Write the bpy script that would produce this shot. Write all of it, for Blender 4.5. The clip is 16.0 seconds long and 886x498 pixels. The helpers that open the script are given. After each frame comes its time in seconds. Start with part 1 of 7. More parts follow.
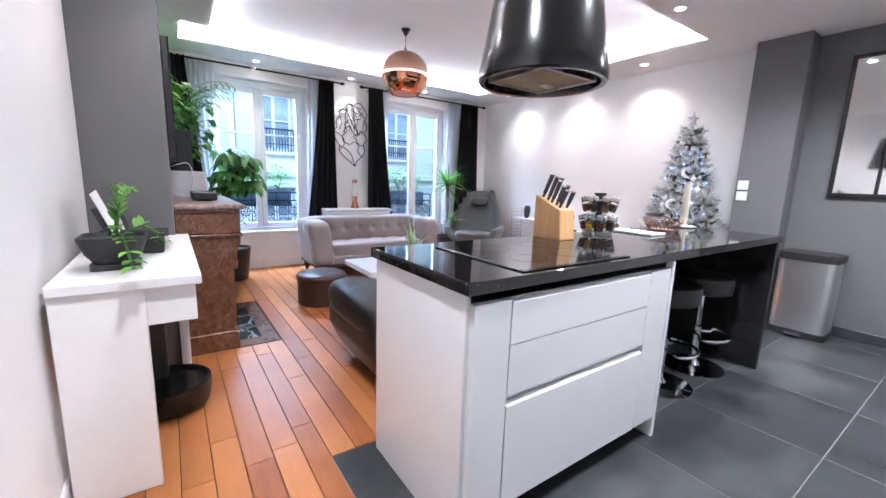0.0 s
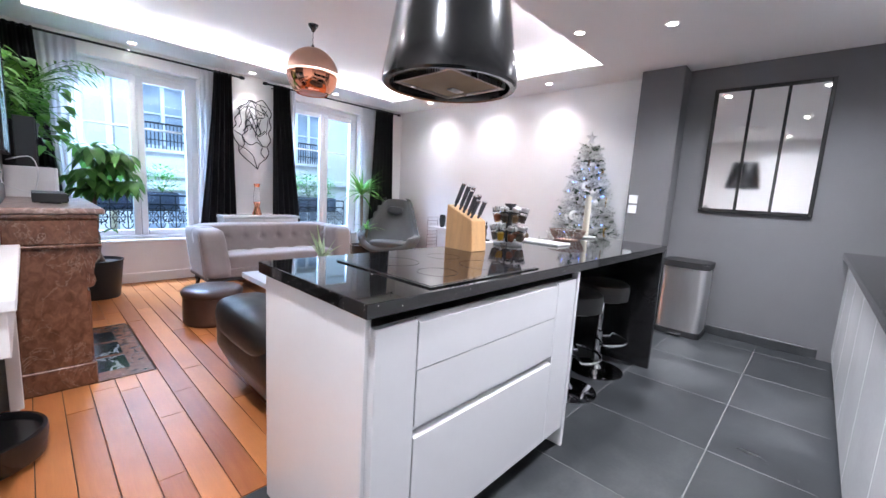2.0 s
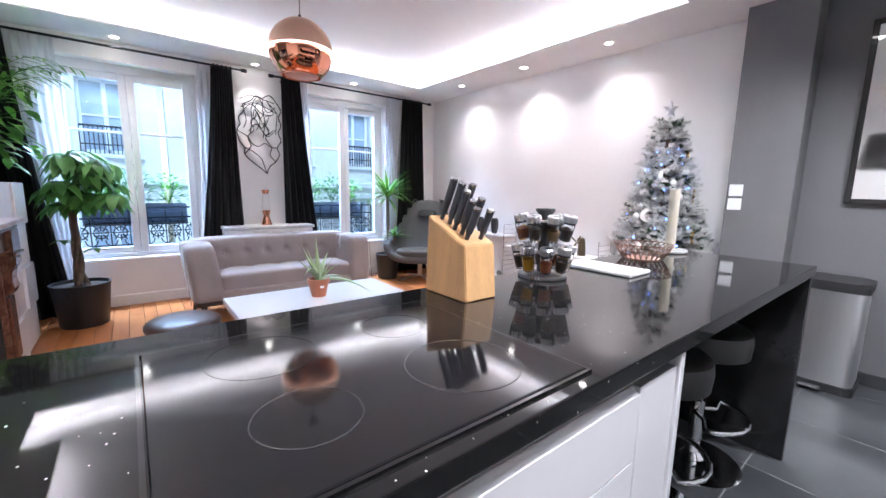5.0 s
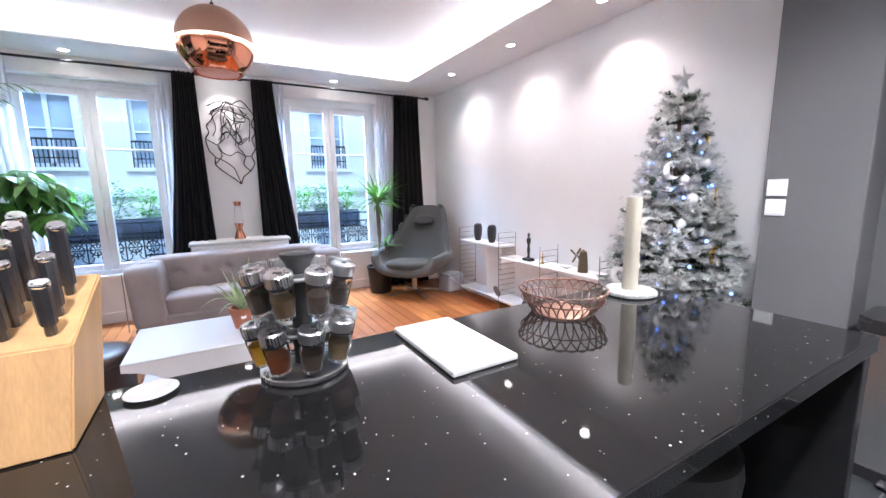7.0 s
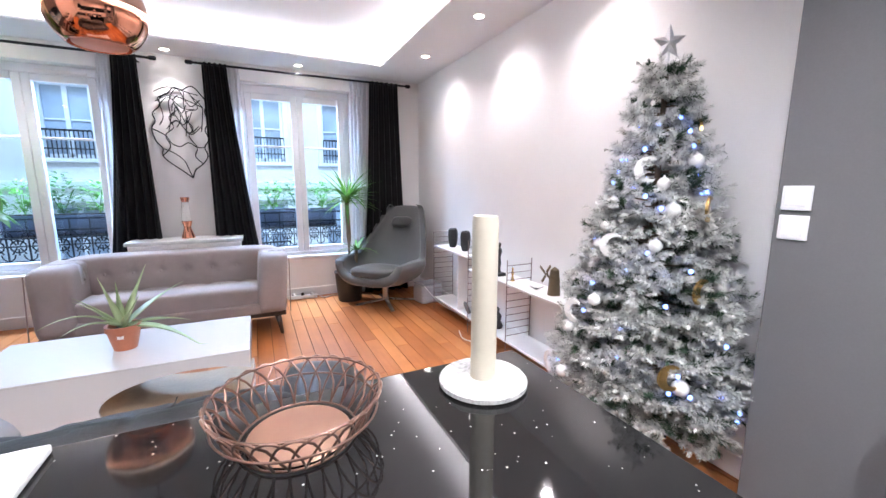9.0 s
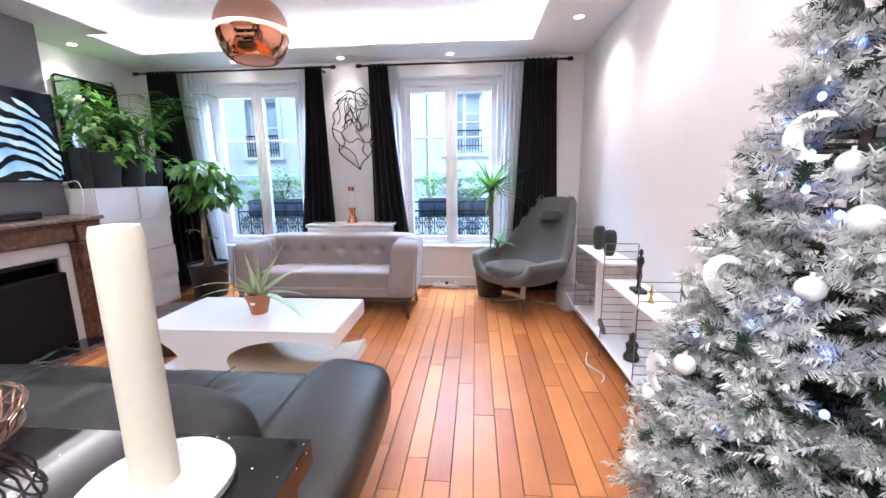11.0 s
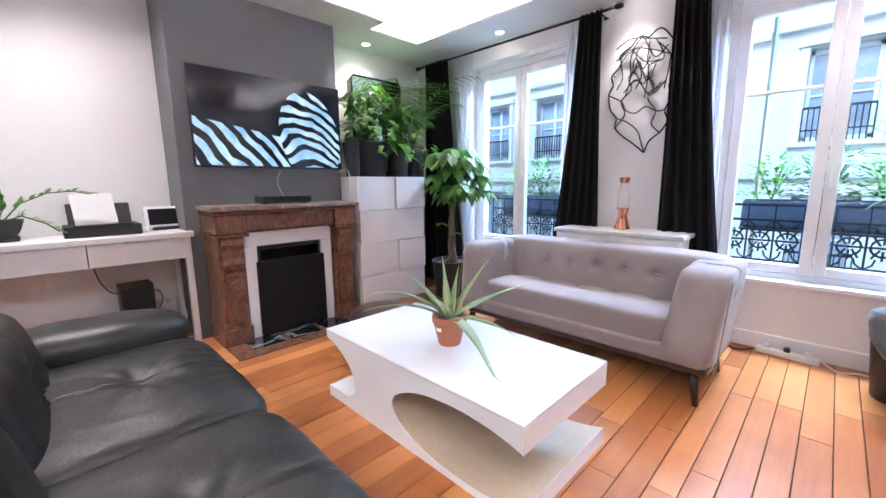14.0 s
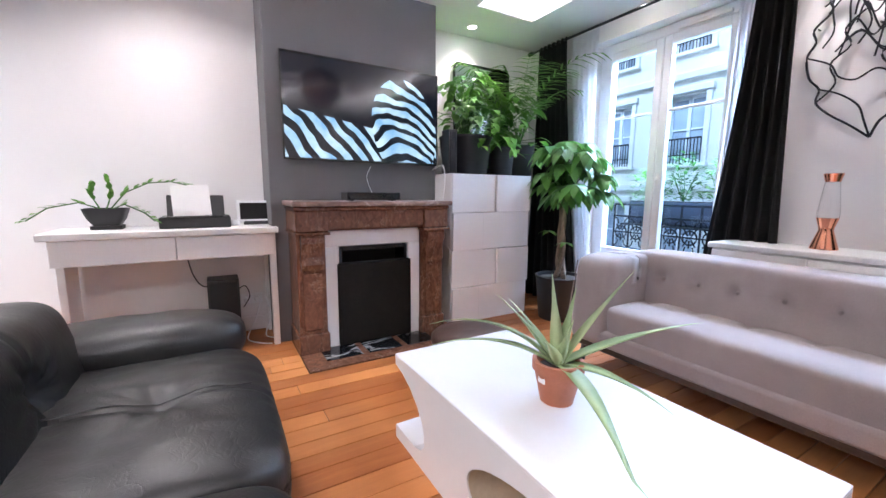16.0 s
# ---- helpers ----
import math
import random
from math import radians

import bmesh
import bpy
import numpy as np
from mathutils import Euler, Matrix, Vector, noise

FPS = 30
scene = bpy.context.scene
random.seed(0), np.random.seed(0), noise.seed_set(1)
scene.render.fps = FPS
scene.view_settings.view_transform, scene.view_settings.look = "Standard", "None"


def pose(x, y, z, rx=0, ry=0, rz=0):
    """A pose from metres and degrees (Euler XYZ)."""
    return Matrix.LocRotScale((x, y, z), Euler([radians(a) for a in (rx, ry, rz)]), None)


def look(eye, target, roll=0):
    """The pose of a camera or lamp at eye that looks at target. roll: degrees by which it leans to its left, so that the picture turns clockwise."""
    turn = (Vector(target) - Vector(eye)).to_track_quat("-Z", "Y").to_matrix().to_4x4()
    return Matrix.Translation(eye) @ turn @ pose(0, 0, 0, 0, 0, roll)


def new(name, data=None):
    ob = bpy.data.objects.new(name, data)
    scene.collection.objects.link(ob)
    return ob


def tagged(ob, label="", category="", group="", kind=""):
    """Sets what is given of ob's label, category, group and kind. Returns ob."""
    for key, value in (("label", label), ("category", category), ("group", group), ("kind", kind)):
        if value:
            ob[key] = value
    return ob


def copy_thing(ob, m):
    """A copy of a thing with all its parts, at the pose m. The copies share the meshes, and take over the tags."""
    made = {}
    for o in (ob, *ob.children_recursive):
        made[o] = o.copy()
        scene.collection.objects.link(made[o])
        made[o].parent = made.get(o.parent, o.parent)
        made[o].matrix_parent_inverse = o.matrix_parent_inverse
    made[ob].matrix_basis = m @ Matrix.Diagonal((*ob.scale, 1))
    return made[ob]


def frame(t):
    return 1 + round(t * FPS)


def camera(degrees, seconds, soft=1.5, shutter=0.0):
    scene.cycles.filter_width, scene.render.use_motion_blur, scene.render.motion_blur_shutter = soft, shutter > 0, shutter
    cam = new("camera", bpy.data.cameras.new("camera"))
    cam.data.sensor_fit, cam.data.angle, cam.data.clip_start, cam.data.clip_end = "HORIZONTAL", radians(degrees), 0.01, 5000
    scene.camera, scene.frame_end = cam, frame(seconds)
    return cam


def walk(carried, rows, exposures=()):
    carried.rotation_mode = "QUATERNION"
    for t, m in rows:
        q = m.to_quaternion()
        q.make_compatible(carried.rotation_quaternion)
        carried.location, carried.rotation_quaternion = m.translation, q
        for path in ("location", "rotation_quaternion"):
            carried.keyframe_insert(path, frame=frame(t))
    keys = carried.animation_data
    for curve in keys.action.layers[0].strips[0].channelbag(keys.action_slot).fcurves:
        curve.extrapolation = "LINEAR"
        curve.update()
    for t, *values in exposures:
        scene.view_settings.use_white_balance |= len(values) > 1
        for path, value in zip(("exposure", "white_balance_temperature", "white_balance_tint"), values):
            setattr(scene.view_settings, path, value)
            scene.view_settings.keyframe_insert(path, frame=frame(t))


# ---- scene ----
cam = camera(96.80, 16.0)
PATH = [
    (0, 3.428, 2.367, 1.200, 80.224, -1.863, -34.489),
    (0.5, 3.452, 2.411, 1.184, 80.579, -2.765, -39.402),
    (1, 3.500, 2.432, 1.184, 81.126, -3.389, -42.876),
    (1.5, 3.521, 2.442, 1.192, 81.475, -3.634, -44.967),
    (2, 3.547, 2.438, 1.199, 81.949, -3.396, -46.207),
    (2.5, 3.603, 2.421, 1.209, 82.285, -2.775, -46.166),
    (3, 3.748, 2.485, 1.211, 81.737, -1.545, -39.091),
    (3.5, 3.856, 2.626, 1.206, 81.403, -1.727, -35.005),
    (4, 3.915, 2.778, 1.236, 81.146, -1.060, -37.217),
    (4.5, 4.107, 2.859, 1.219, 81.435, -1.401, -39.153),
    (7, 5.369, 2.943, 1.285, 81.141, 1.041, -29.906),
    (7.5, 5.564, 3.027, 1.295, 81.355, 0.013, -30.054),
    (8, 5.753, 3.101, 1.285, 81.623, -0.185, -31.971),
    (10.5, 6.805, 3.191, 1.320, 79.329, 0.681, -2.381),
    (11, 6.935, 3.369, 1.291, 79.416, 0.693, 4.692),
    (11.5, 6.961, 3.579, 1.278, 79.024, 0.660, 10.184),
    (12, 7.015, 3.784, 1.252, 79.302, 1.167, 18.983),
    (12.5, 7.050, 3.988, 1.240, 79.628, 0.549, 28.615),
    (13, 6.925, 4.142, 1.215, 80.211, 0.400, 30.660),
    (13.5, 6.829, 4.305, 1.191, 80.070, 0.714, 33.327),
    (14, 6.720, 4.524, 1.145, 80.577, 0.519, 44.755),
    (14.5, 6.611, 4.673, 1.113, 81.077, -0.055, 52.968),
    (15, 6.482, 4.718, 1.116, 80.999, -0.302, 54.272),
    (15.5, 6.389, 4.786, 1.106, 81.354, -0.350, 55.256),
    (16, 6.332, 4.876, 1.065, 81.858, -0.474, 59.780),
]
walk(cam, [(t, pose(*p)) for t, *p in PATH],
     exposures=((0, 1.22, 6250, 10), (4.5, 1.19, 6300, 11), (8, 1.16, 6450, 11), (11, 1.24, 6550, 13), (16, 1.27, 6500, 13)))

# ---- light ----
world = bpy.data.worlds.new("overcast_day")
scene.world = world
world.use_nodes = True
_wn = world.node_tree
_sky = _wn.nodes.new("ShaderNodeTexSky")
_sky.sky_type = "NISHITA"
_sky.sun_disc = False
_sky.sun_elevation = radians(38)
_sky.sun_rotation = radians(200)
_wn.links.new(_sky.outputs[0], _wn.nodes["Background"].inputs[0])
_wn.nodes["Background"].inputs[1].default_value = 0.15


def sun_lamp():
    d = bpy.data.lights.new("sun", "SUN")
    d.energy, d.angle, d.color = 2.2, radians(25), (0.52, 0.72, 1.0)
    ob = new("sun", d)
    ob.matrix_world = look((4, -6, 14), (5.5, 10, 0))
    return ob


sun_lamp()
SPOT_W = 21.0
KITCHEN_W = 105.0
LED_STRENGTH = 35.0

# ---- materials ----
MATS = {}


def nodes_of(name):
    m = bpy.data.materials.new(name)
    m.use_nodes = True
    nt = m.node_tree
    return m, nt, nt.nodes["Principled BSDF"]


def node(nt, kind, **inputs):
    n = nt.nodes.new(kind)
    for k, val in inputs.items():
        n.inputs[k.replace("_", " ")].default_value = val
    return n


def ramp(nt, fac, stops):
    r = nt.nodes.new("ShaderNodeValToRGB")
    e = r.color_ramp.elements
    while len(e) < len(stops):
        e.new(0.5)
    for el, (p, c) in zip(e, stops):
        el.position, el.color = p, (*c, 1)
    nt.links.new(fac, r.inputs[0])
    return r


def mix_col(nt, fac, a, b):
    n = nt.nodes.new("ShaderNodeMix")
    n.data_type = "RGBA"
    for sock, val in ((n.inputs[0], fac), (n.inputs[6], a), (n.inputs[7], b)):
        if hasattr(val, "links"):
            nt.links.new(val, sock)
        elif isinstance(val, (int, float)):
            sock.default_value = val
        else:
            sock.default_value = (*val, 1)
    return n.outputs[2]


def maths(nt, op, a, b=0.0, c=0.0):
    n = nt.nodes.new("ShaderNodeMath")
    n.operation = op
    for sock, val in zip(n.inputs, (a, b, c)):
        if hasattr(val, "links"):
            nt.links.new(val, sock)
        else:
            sock.default_value = val
    return n.outputs[0]


def coords(nt, scale=(1, 1, 1), kind="Object"):
    tc = nt.nodes.new("ShaderNodeTexCoord")
    mp = nt.nodes.new("ShaderNodeMapping")
    mp.inputs["Scale"].default_value = scale
    nt.links.new(tc.outputs[kind], mp.inputs[0])
    return mp.outputs[0]


def noise_tex(nt, vec, scale, detail=4.0, rough=0.55, dist=0.0):
    n = node(nt, "ShaderNodeTexNoise", Scale=scale, Detail=detail, Roughness=rough, Distortion=dist)
    nt.links.new(vec, n.inputs["Vector"])
    return n.outputs["Fac"]


def bump(nt, bsdf, height, strength=0.2, dist=0.01):
    b = node(nt, "ShaderNodeBump", Strength=strength, Distance=dist)
    nt.links.new(height, b.inputs["Height"])
    nt.links.new(b.outputs[0], bsdf.inputs["Normal"])


def plain(name, col, rough=0.5, metal=0.0, var=0.08, scale=6.0, grain=90.0, bumps=0.05, coat=0.0, spec=0.5, stretch=(1, 1, 1), sheen=0.0):
    """A surface with broad stains and fine grain."""
    if name in MATS:
        return MATS[name]
    m, nt, b = nodes_of(name)
    vec = coords(nt, stretch)
    big, fine = noise_tex(nt, vec, scale, 3), noise_tex(nt, vec, grain, 5)
    mixed = maths(nt, "ADD", maths(nt, "MULTIPLY", big, 0.6), maths(nt, "MULTIPLY", fine, 0.4))
    lo = [max(0, c * (1 - var * 1.6)) for c in col]
    hi = [min(1, c * (1 + var * 1.6)) for c in col]
    r = ramp(nt, mixed, [(0.3, lo), (0.7, hi)])
    nt.links.new(r.outputs[0], b.inputs["Base Color"])
    rr = nt.nodes.new("ShaderNodeMapRange")
    rr.inputs[3].default_value, rr.inputs[4].default_value = max(0.02, rough - 0.07), min(1, rough + 0.07)
    nt.links.new(mixed, rr.inputs[0])
    nt.links.new(rr.outputs[0], b.inputs["Roughness"])
    b.inputs["Metallic"].default_value = metal
    b.inputs["Coat Weight"].default_value = coat
    b.inputs["Specular IOR Level"].default_value = spec
    b.inputs["Sheen Weight"].default_value = sheen
    if bumps:
        bump(nt, b, fine, bumps, 0.004)
    MATS[name] = m
    return m


def board_material(name, lo, hi, rough=0.3):
    """Oiled parquet board: grain runs along y, each board its own tone."""
    m, nt, b = nodes_of(name)
    info = nt.nodes.new("ShaderNodeObjectInfo")
    tc = nt.nodes.new("ShaderNodeTexCoord")
    geo = nt.nodes.new("ShaderNodeNewGeometry")
    shift = nt.nodes.new("ShaderNodeVectorMath")
    shift.operation = "MULTIPLY_ADD"
    nt.links.new(info.outputs["Random"], shift.inputs[0])
    shift.inputs[1].default_value = (37, 91, 13)
    nt.links.new(geo.outputs["Position"], shift.inputs[2])
    mp = nt.nodes.new("ShaderNodeMapping")
    mp.inputs["Scale"].default_value = (1, 0.09, 1)
    nt.links.new(shift.outputs[0], mp.inputs[0])
    grain = noise_tex(nt, mp.outputs[0], 70, 6, 0.65, 0.6)
    bands = noise_tex(nt, mp.outputs[0], 16, 3, 0.5, 1.2)
    tone = maths(nt, "ADD", maths(nt, "MULTIPLY", info.outputs["Random"], 0.55), maths(nt, "ADD", maths(nt, "MULTIPLY", grain, 0.3), maths(nt, "MULTIPLY", bands, 0.25)))
    r = ramp(nt, tone, [(0.2, lo), (0.5, [(a + c) / 2 for a, c in zip(lo, hi)]), (0.85, hi)])
    stain = noise_tex(nt, geo.outputs["Position"], 1.6, 3)
    dark = ramp(nt, stain, [(0.35, (0.78, 0.72, 0.68)), (0.6, (1, 1, 1))])
    mul = nt.nodes.new("ShaderNodeMix")
    mul.data_type, mul.blend_type = "RGBA", "MULTIPLY"
    mul.inputs[0].default_value = 1
    nt.links.new(r.outputs[0], mul.inputs[6])
    nt.links.new(dark.outputs[0], mul.inputs[7])
    nt.links.new(mul.outputs[2], b.inputs["Base Color"])
    rr = nt.nodes.new("ShaderNodeMapRange")
    rr.inputs[3].default_value, rr.inputs[4].default_value = rough - 0.08, rough + 0.16
    nt.links.new(maths(nt, "MULTIPLY", maths(nt, "ADD", grain, stain), 0.5), rr.inputs[0])
    nt.links.new(rr.outputs[0], b.inputs["Roughness"])
    b.inputs["Specular IOR Level"].default_value = 0.32
    bump(nt, b, grain, 0.12, 0.003)
    return m


def granite_material():
    m, nt, b = nodes_of("black_sparkle_granite")
    vec = coords(nt)
    v = node(nt, "ShaderNodeTexVoronoi", Scale=150.0)
    nt.links.new(vec, v.inputs["Vector"])
    fleck = maths(nt, "LESS_THAN", v.outputs["Distance"], 0.24)
    pick = nt.nodes.new("ShaderNodeSeparateColor")
    nt.links.new(v.outputs["Color"], pick.inputs[0])
    few = maths(nt, "GREATER_THAN", pick.outputs[0], 0.965)
    fac = maths(nt, "MULTIPLY", fleck, few)
    base = ramp(nt, noise_tex(nt, vec, 140, 3), [(0.3, (0.004, 0.004, 0.0045)), (0.7, (0.012, 0.0115, 0.0115))])
    nt.links.new(mix_col(nt, fac, base.outputs[0], (0.5, 0.49, 0.46)), b.inputs["Base Color"])
    rr = nt.nodes.new("ShaderNodeMapRange")
    rr.inputs[3].default_value, rr.inputs[4].default_value = 0.02, 0.07
    nt.links.new(noise_tex(nt, vec, 5, 4), rr.inputs[0])
    nt.links.new(rr.outputs[0], b.inputs["Roughness"])
    return m


def marble_material(name, dark, mid, vein, scale=3.0, rough=0.25, width=0.04, stretch=(1, 1, 1), twist=2.2):
    m, nt, b = nodes_of(name)
    vec = coords(nt, stretch)
    n1 = noise_tex(nt, vec, scale, 7, 0.62, twist)
    ridge = maths(nt, "ABSOLUTE", maths(nt, "SUBTRACT", n1, 0.5))
    vein_f = ramp(nt, ridge, [(0.0, (1, 1, 1)), (width, (0, 0, 0))])
    n2 = noise_tex(nt, vec, scale * 5, 5, 0.6, 0.8)
    base = ramp(nt, n2, [(0.3, dark), (0.7, mid)])
    broken = maths(nt, "MULTIPLY", vein_f.outputs[0], noise_tex(nt, vec, scale * 2.2, 2))
    nt.links.new(mix_col(nt, broken, base.outputs[0], vein), b.inputs["Base Color"])
    b.inputs["Roughness"].default_value = rough
    bump(nt, b, n2, 0.05, 0.003)
    return m


def slate_material():
    m, nt, b = nodes_of("dark_slate_tile")
    info = nt.nodes.new("ShaderNodeObjectInfo")
    geo = nt.nodes.new("ShaderNodeNewGeometry")
    cloud = noise_tex(nt, geo.outputs["Position"], 2.6, 6, 0.6, 0.5)
    fine = noise_tex(nt, geo.outputs["Position"], 60, 5)
    t = maths(nt, "ADD", maths(nt, "MULTIPLY", cloud, 0.75), maths(nt, "ADD", maths(nt, "MULTIPLY", fine, 0.15), maths(nt, "MULTIPLY", info.outputs["Random"], 0.14)))
    r = ramp(nt, t, [(0.3, (0.014, 0.0155, 0.017)), (0.52, (0.030, 0.0325, 0.035)), (0.75, (0.066, 0.07, 0.073))])
    nt.links.new(r.outputs[0], b.inputs["Base Color"])
    rr = nt.nodes.new("ShaderNodeMapRange")
    rr.inputs[3].default_value, rr.inputs[4].default_value = 0.2, 0.45
    nt.links.new(cloud, rr.inputs[0])
    nt.links.new(rr.outputs[0], b.inputs["Roughness"])
    bump(nt, b, maths(nt, "ADD", cloud, maths(nt, "MULTIPLY", fine, 0.3)), 0.15, 0.004)
    return m


def leather_material(name, col, rough=0.38):
    m, nt, b = nodes_of(name)
    vec = coords(nt)
    v = node(nt, "ShaderNodeTexVoronoi", Scale=260.0)
    v.feature = "DISTANCE_TO_EDGE"
    nt.links.new(vec, v.inputs["Vector"])
    big = noise_tex(nt, vec, 5, 5, 0.6, 0.8)
    wrinkle = noise_tex(nt, vec, 9, 4, 0.55, 1.2)
    r = ramp(nt, big, [(0.3, [c * 0.75 for c in col]), (0.7, [c * 1.4 for c in col])])
    nt.links.new(r.outputs[0], b.inputs["Base Color"])
    rr = nt.nodes.new("ShaderNodeMapRange")
    rr.inputs[3].default_value, rr.inputs[4].default_value = rough - 0.08, rough + 0.12
    nt.links.new(big, rr.inputs[0])
    nt.links.new(rr.outputs[0], b.inputs["Roughness"])
    crease = maths(nt, "ABSOLUTE", maths(nt, "SUBTRACT", noise_tex(nt, vec, 17, 3, 0.5, 1.6), 0.5))
    soft_crease = maths(nt, "MINIMUM", crease, 0.06)
    h = maths(nt, "ADD", maths(nt, "MULTIPLY", v.outputs["Distance"], 0.18), maths(nt, "ADD", wrinkle, maths(nt, "MULTIPLY", soft_crease, 4.0)))
    bump(nt, b, h, 0.24, 0.005)
    return m


def fabric_material(name, col, rough=0.85, scale=420.0, sheen=0.25):
    m, nt, b = nodes_of(name)
    vec = coords(nt)
    weave = noise_tex(nt, vec, scale, 2, 0.7)
    big = noise_tex(nt, vec, 3.5, 4)
    t = maths(nt, "ADD", maths(nt, "MULTIPLY", weave, 0.55), maths(nt, "MULTIPLY", big, 0.45))
    r = ramp(nt, t, [(0.3, [c * 0.78 for c in col]), (0.7, [min(1, c * 1.2) for c in col])])
    nt.links.new(r.outputs[0], b.inputs["Base Color"])
    b.inputs["Roughness"].default_value = rough
    b.inputs["Sheen Weight"].default_value = sheen
    bump(nt, b, weave, 0.25, 0.003)
    return m


def leaf_material(name, lo, hi, rough=0.4, thin=0.25):
    m, nt, b = nodes_of(name)
    geo = nt.nodes.new("ShaderNodeNewGeometry")
    vec = coords(nt)
    t = maths(nt, "ADD", maths(nt, "MULTIPLY", geo.outputs["Random Per Island"], 0.6), maths(nt, "MULTIPLY", noise_tex(nt, vec, 25, 4), 0.4))
    r = ramp(nt, t, [(0.15, lo), (0.85, hi)])
    nt.links.new(r.outputs[0], b.inputs["Base Color"])
    b.inputs["Roughness"].default_value = rough
    tr = nt.nodes.new("ShaderNodeBsdfTranslucent")
    nt.links.new(r.outputs[0], tr.inputs[0])
    mx = nt.nodes.new("ShaderNodeMixShader")
    mx.inputs[0].default_value = thin
    nt.links.new(b.outputs[0], mx.inputs[1])
    nt.links.new(tr.outputs[0], mx.inputs[2])
    nt.links.new(mx.outputs[0], nt.nodes["Material Output"].inputs[0])
    return m


def glow(name, col, strength):
    m, nt, b = nodes_of(name)
    b.inputs["Base Color"].default_value = (*col, 1)
    b.inputs["Emission Color"].default_value = (*col, 1)
    b.inputs["Emission Strength"].default_value = strength
    return m


def glass_material(name, tint=(1, 1, 1), rough=0.0, ior=1.45):
    m, nt, b = nodes_of(name)
    b.inputs["Base Color"].default_value = (*tint, 1)
    b.inputs["Roughness"].default_value = rough
    b.inputs["IOR"].default_value = ior
    b.inputs["Transmission Weight"].default_value = 1.0
    return m


def pane_material():
    """Thin window glass: pale blue tint cools the daylight outside, plus a faint mirror sheen."""
    m, nt, b = nodes_of("window_pane")
    tr = nt.nodes.new("ShaderNodeBsdfTransparent")
    tr.inputs[0].default_value = (0.86, 0.95, 1.0, 1)
    gl = nt.nodes.new("ShaderNodeBsdfGlossy")
    gl.inputs["Roughness"].default_value = 0.01
    fr = node(nt, "ShaderNodeFresnel", IOR=1.4)
    mx = nt.nodes.new("ShaderNodeMixShader")
    nt.links.new(fr.outputs[0], mx.inputs[0])
    nt.links.new(tr.outputs[0], mx.inputs[1])
    nt.links.new(gl.outputs[0], mx.inputs[2])
    nt.links.new(mx.outputs[0], nt.nodes["Material Output"].inputs[0])
    return m


def sheer_material():
    m, nt, b = nodes_of("sheer_white_voile")
    tl = nt.nodes.new("ShaderNodeBsdfTranslucent")
    tl.inputs[0].default_value = (0.85, 0.86, 0.9, 1)
    df = nt.nodes.new("ShaderNodeBsdfDiffuse")
    df.inputs[0].default_value = (0.85, 0.86, 0.88, 1)
    tp = nt.nodes.new("ShaderNodeBsdfTransparent")
    weave = noise_tex(nt, coords(nt), 300, 2)
    a = nt.nodes.new("ShaderNodeMixShader")
    nt.links.new(df.outputs[0], a.inputs[1])
    nt.links.new(tl.outputs[0], a.inputs[2])
    a.inputs[0].default_value = 0.5
    c = nt.nodes.new("ShaderNodeMixShader")
    nt.links.new(maths(nt, "MULTIPLY", weave, 0.35), c.inputs[0])
    nt.links.new(a.outputs[0], c.inputs[1])
    nt.links.new(tp.outputs[0], c.inputs[2])
    nt.links.new(c.outputs[0], nt.nodes["Material Output"].inputs[0])
    return m


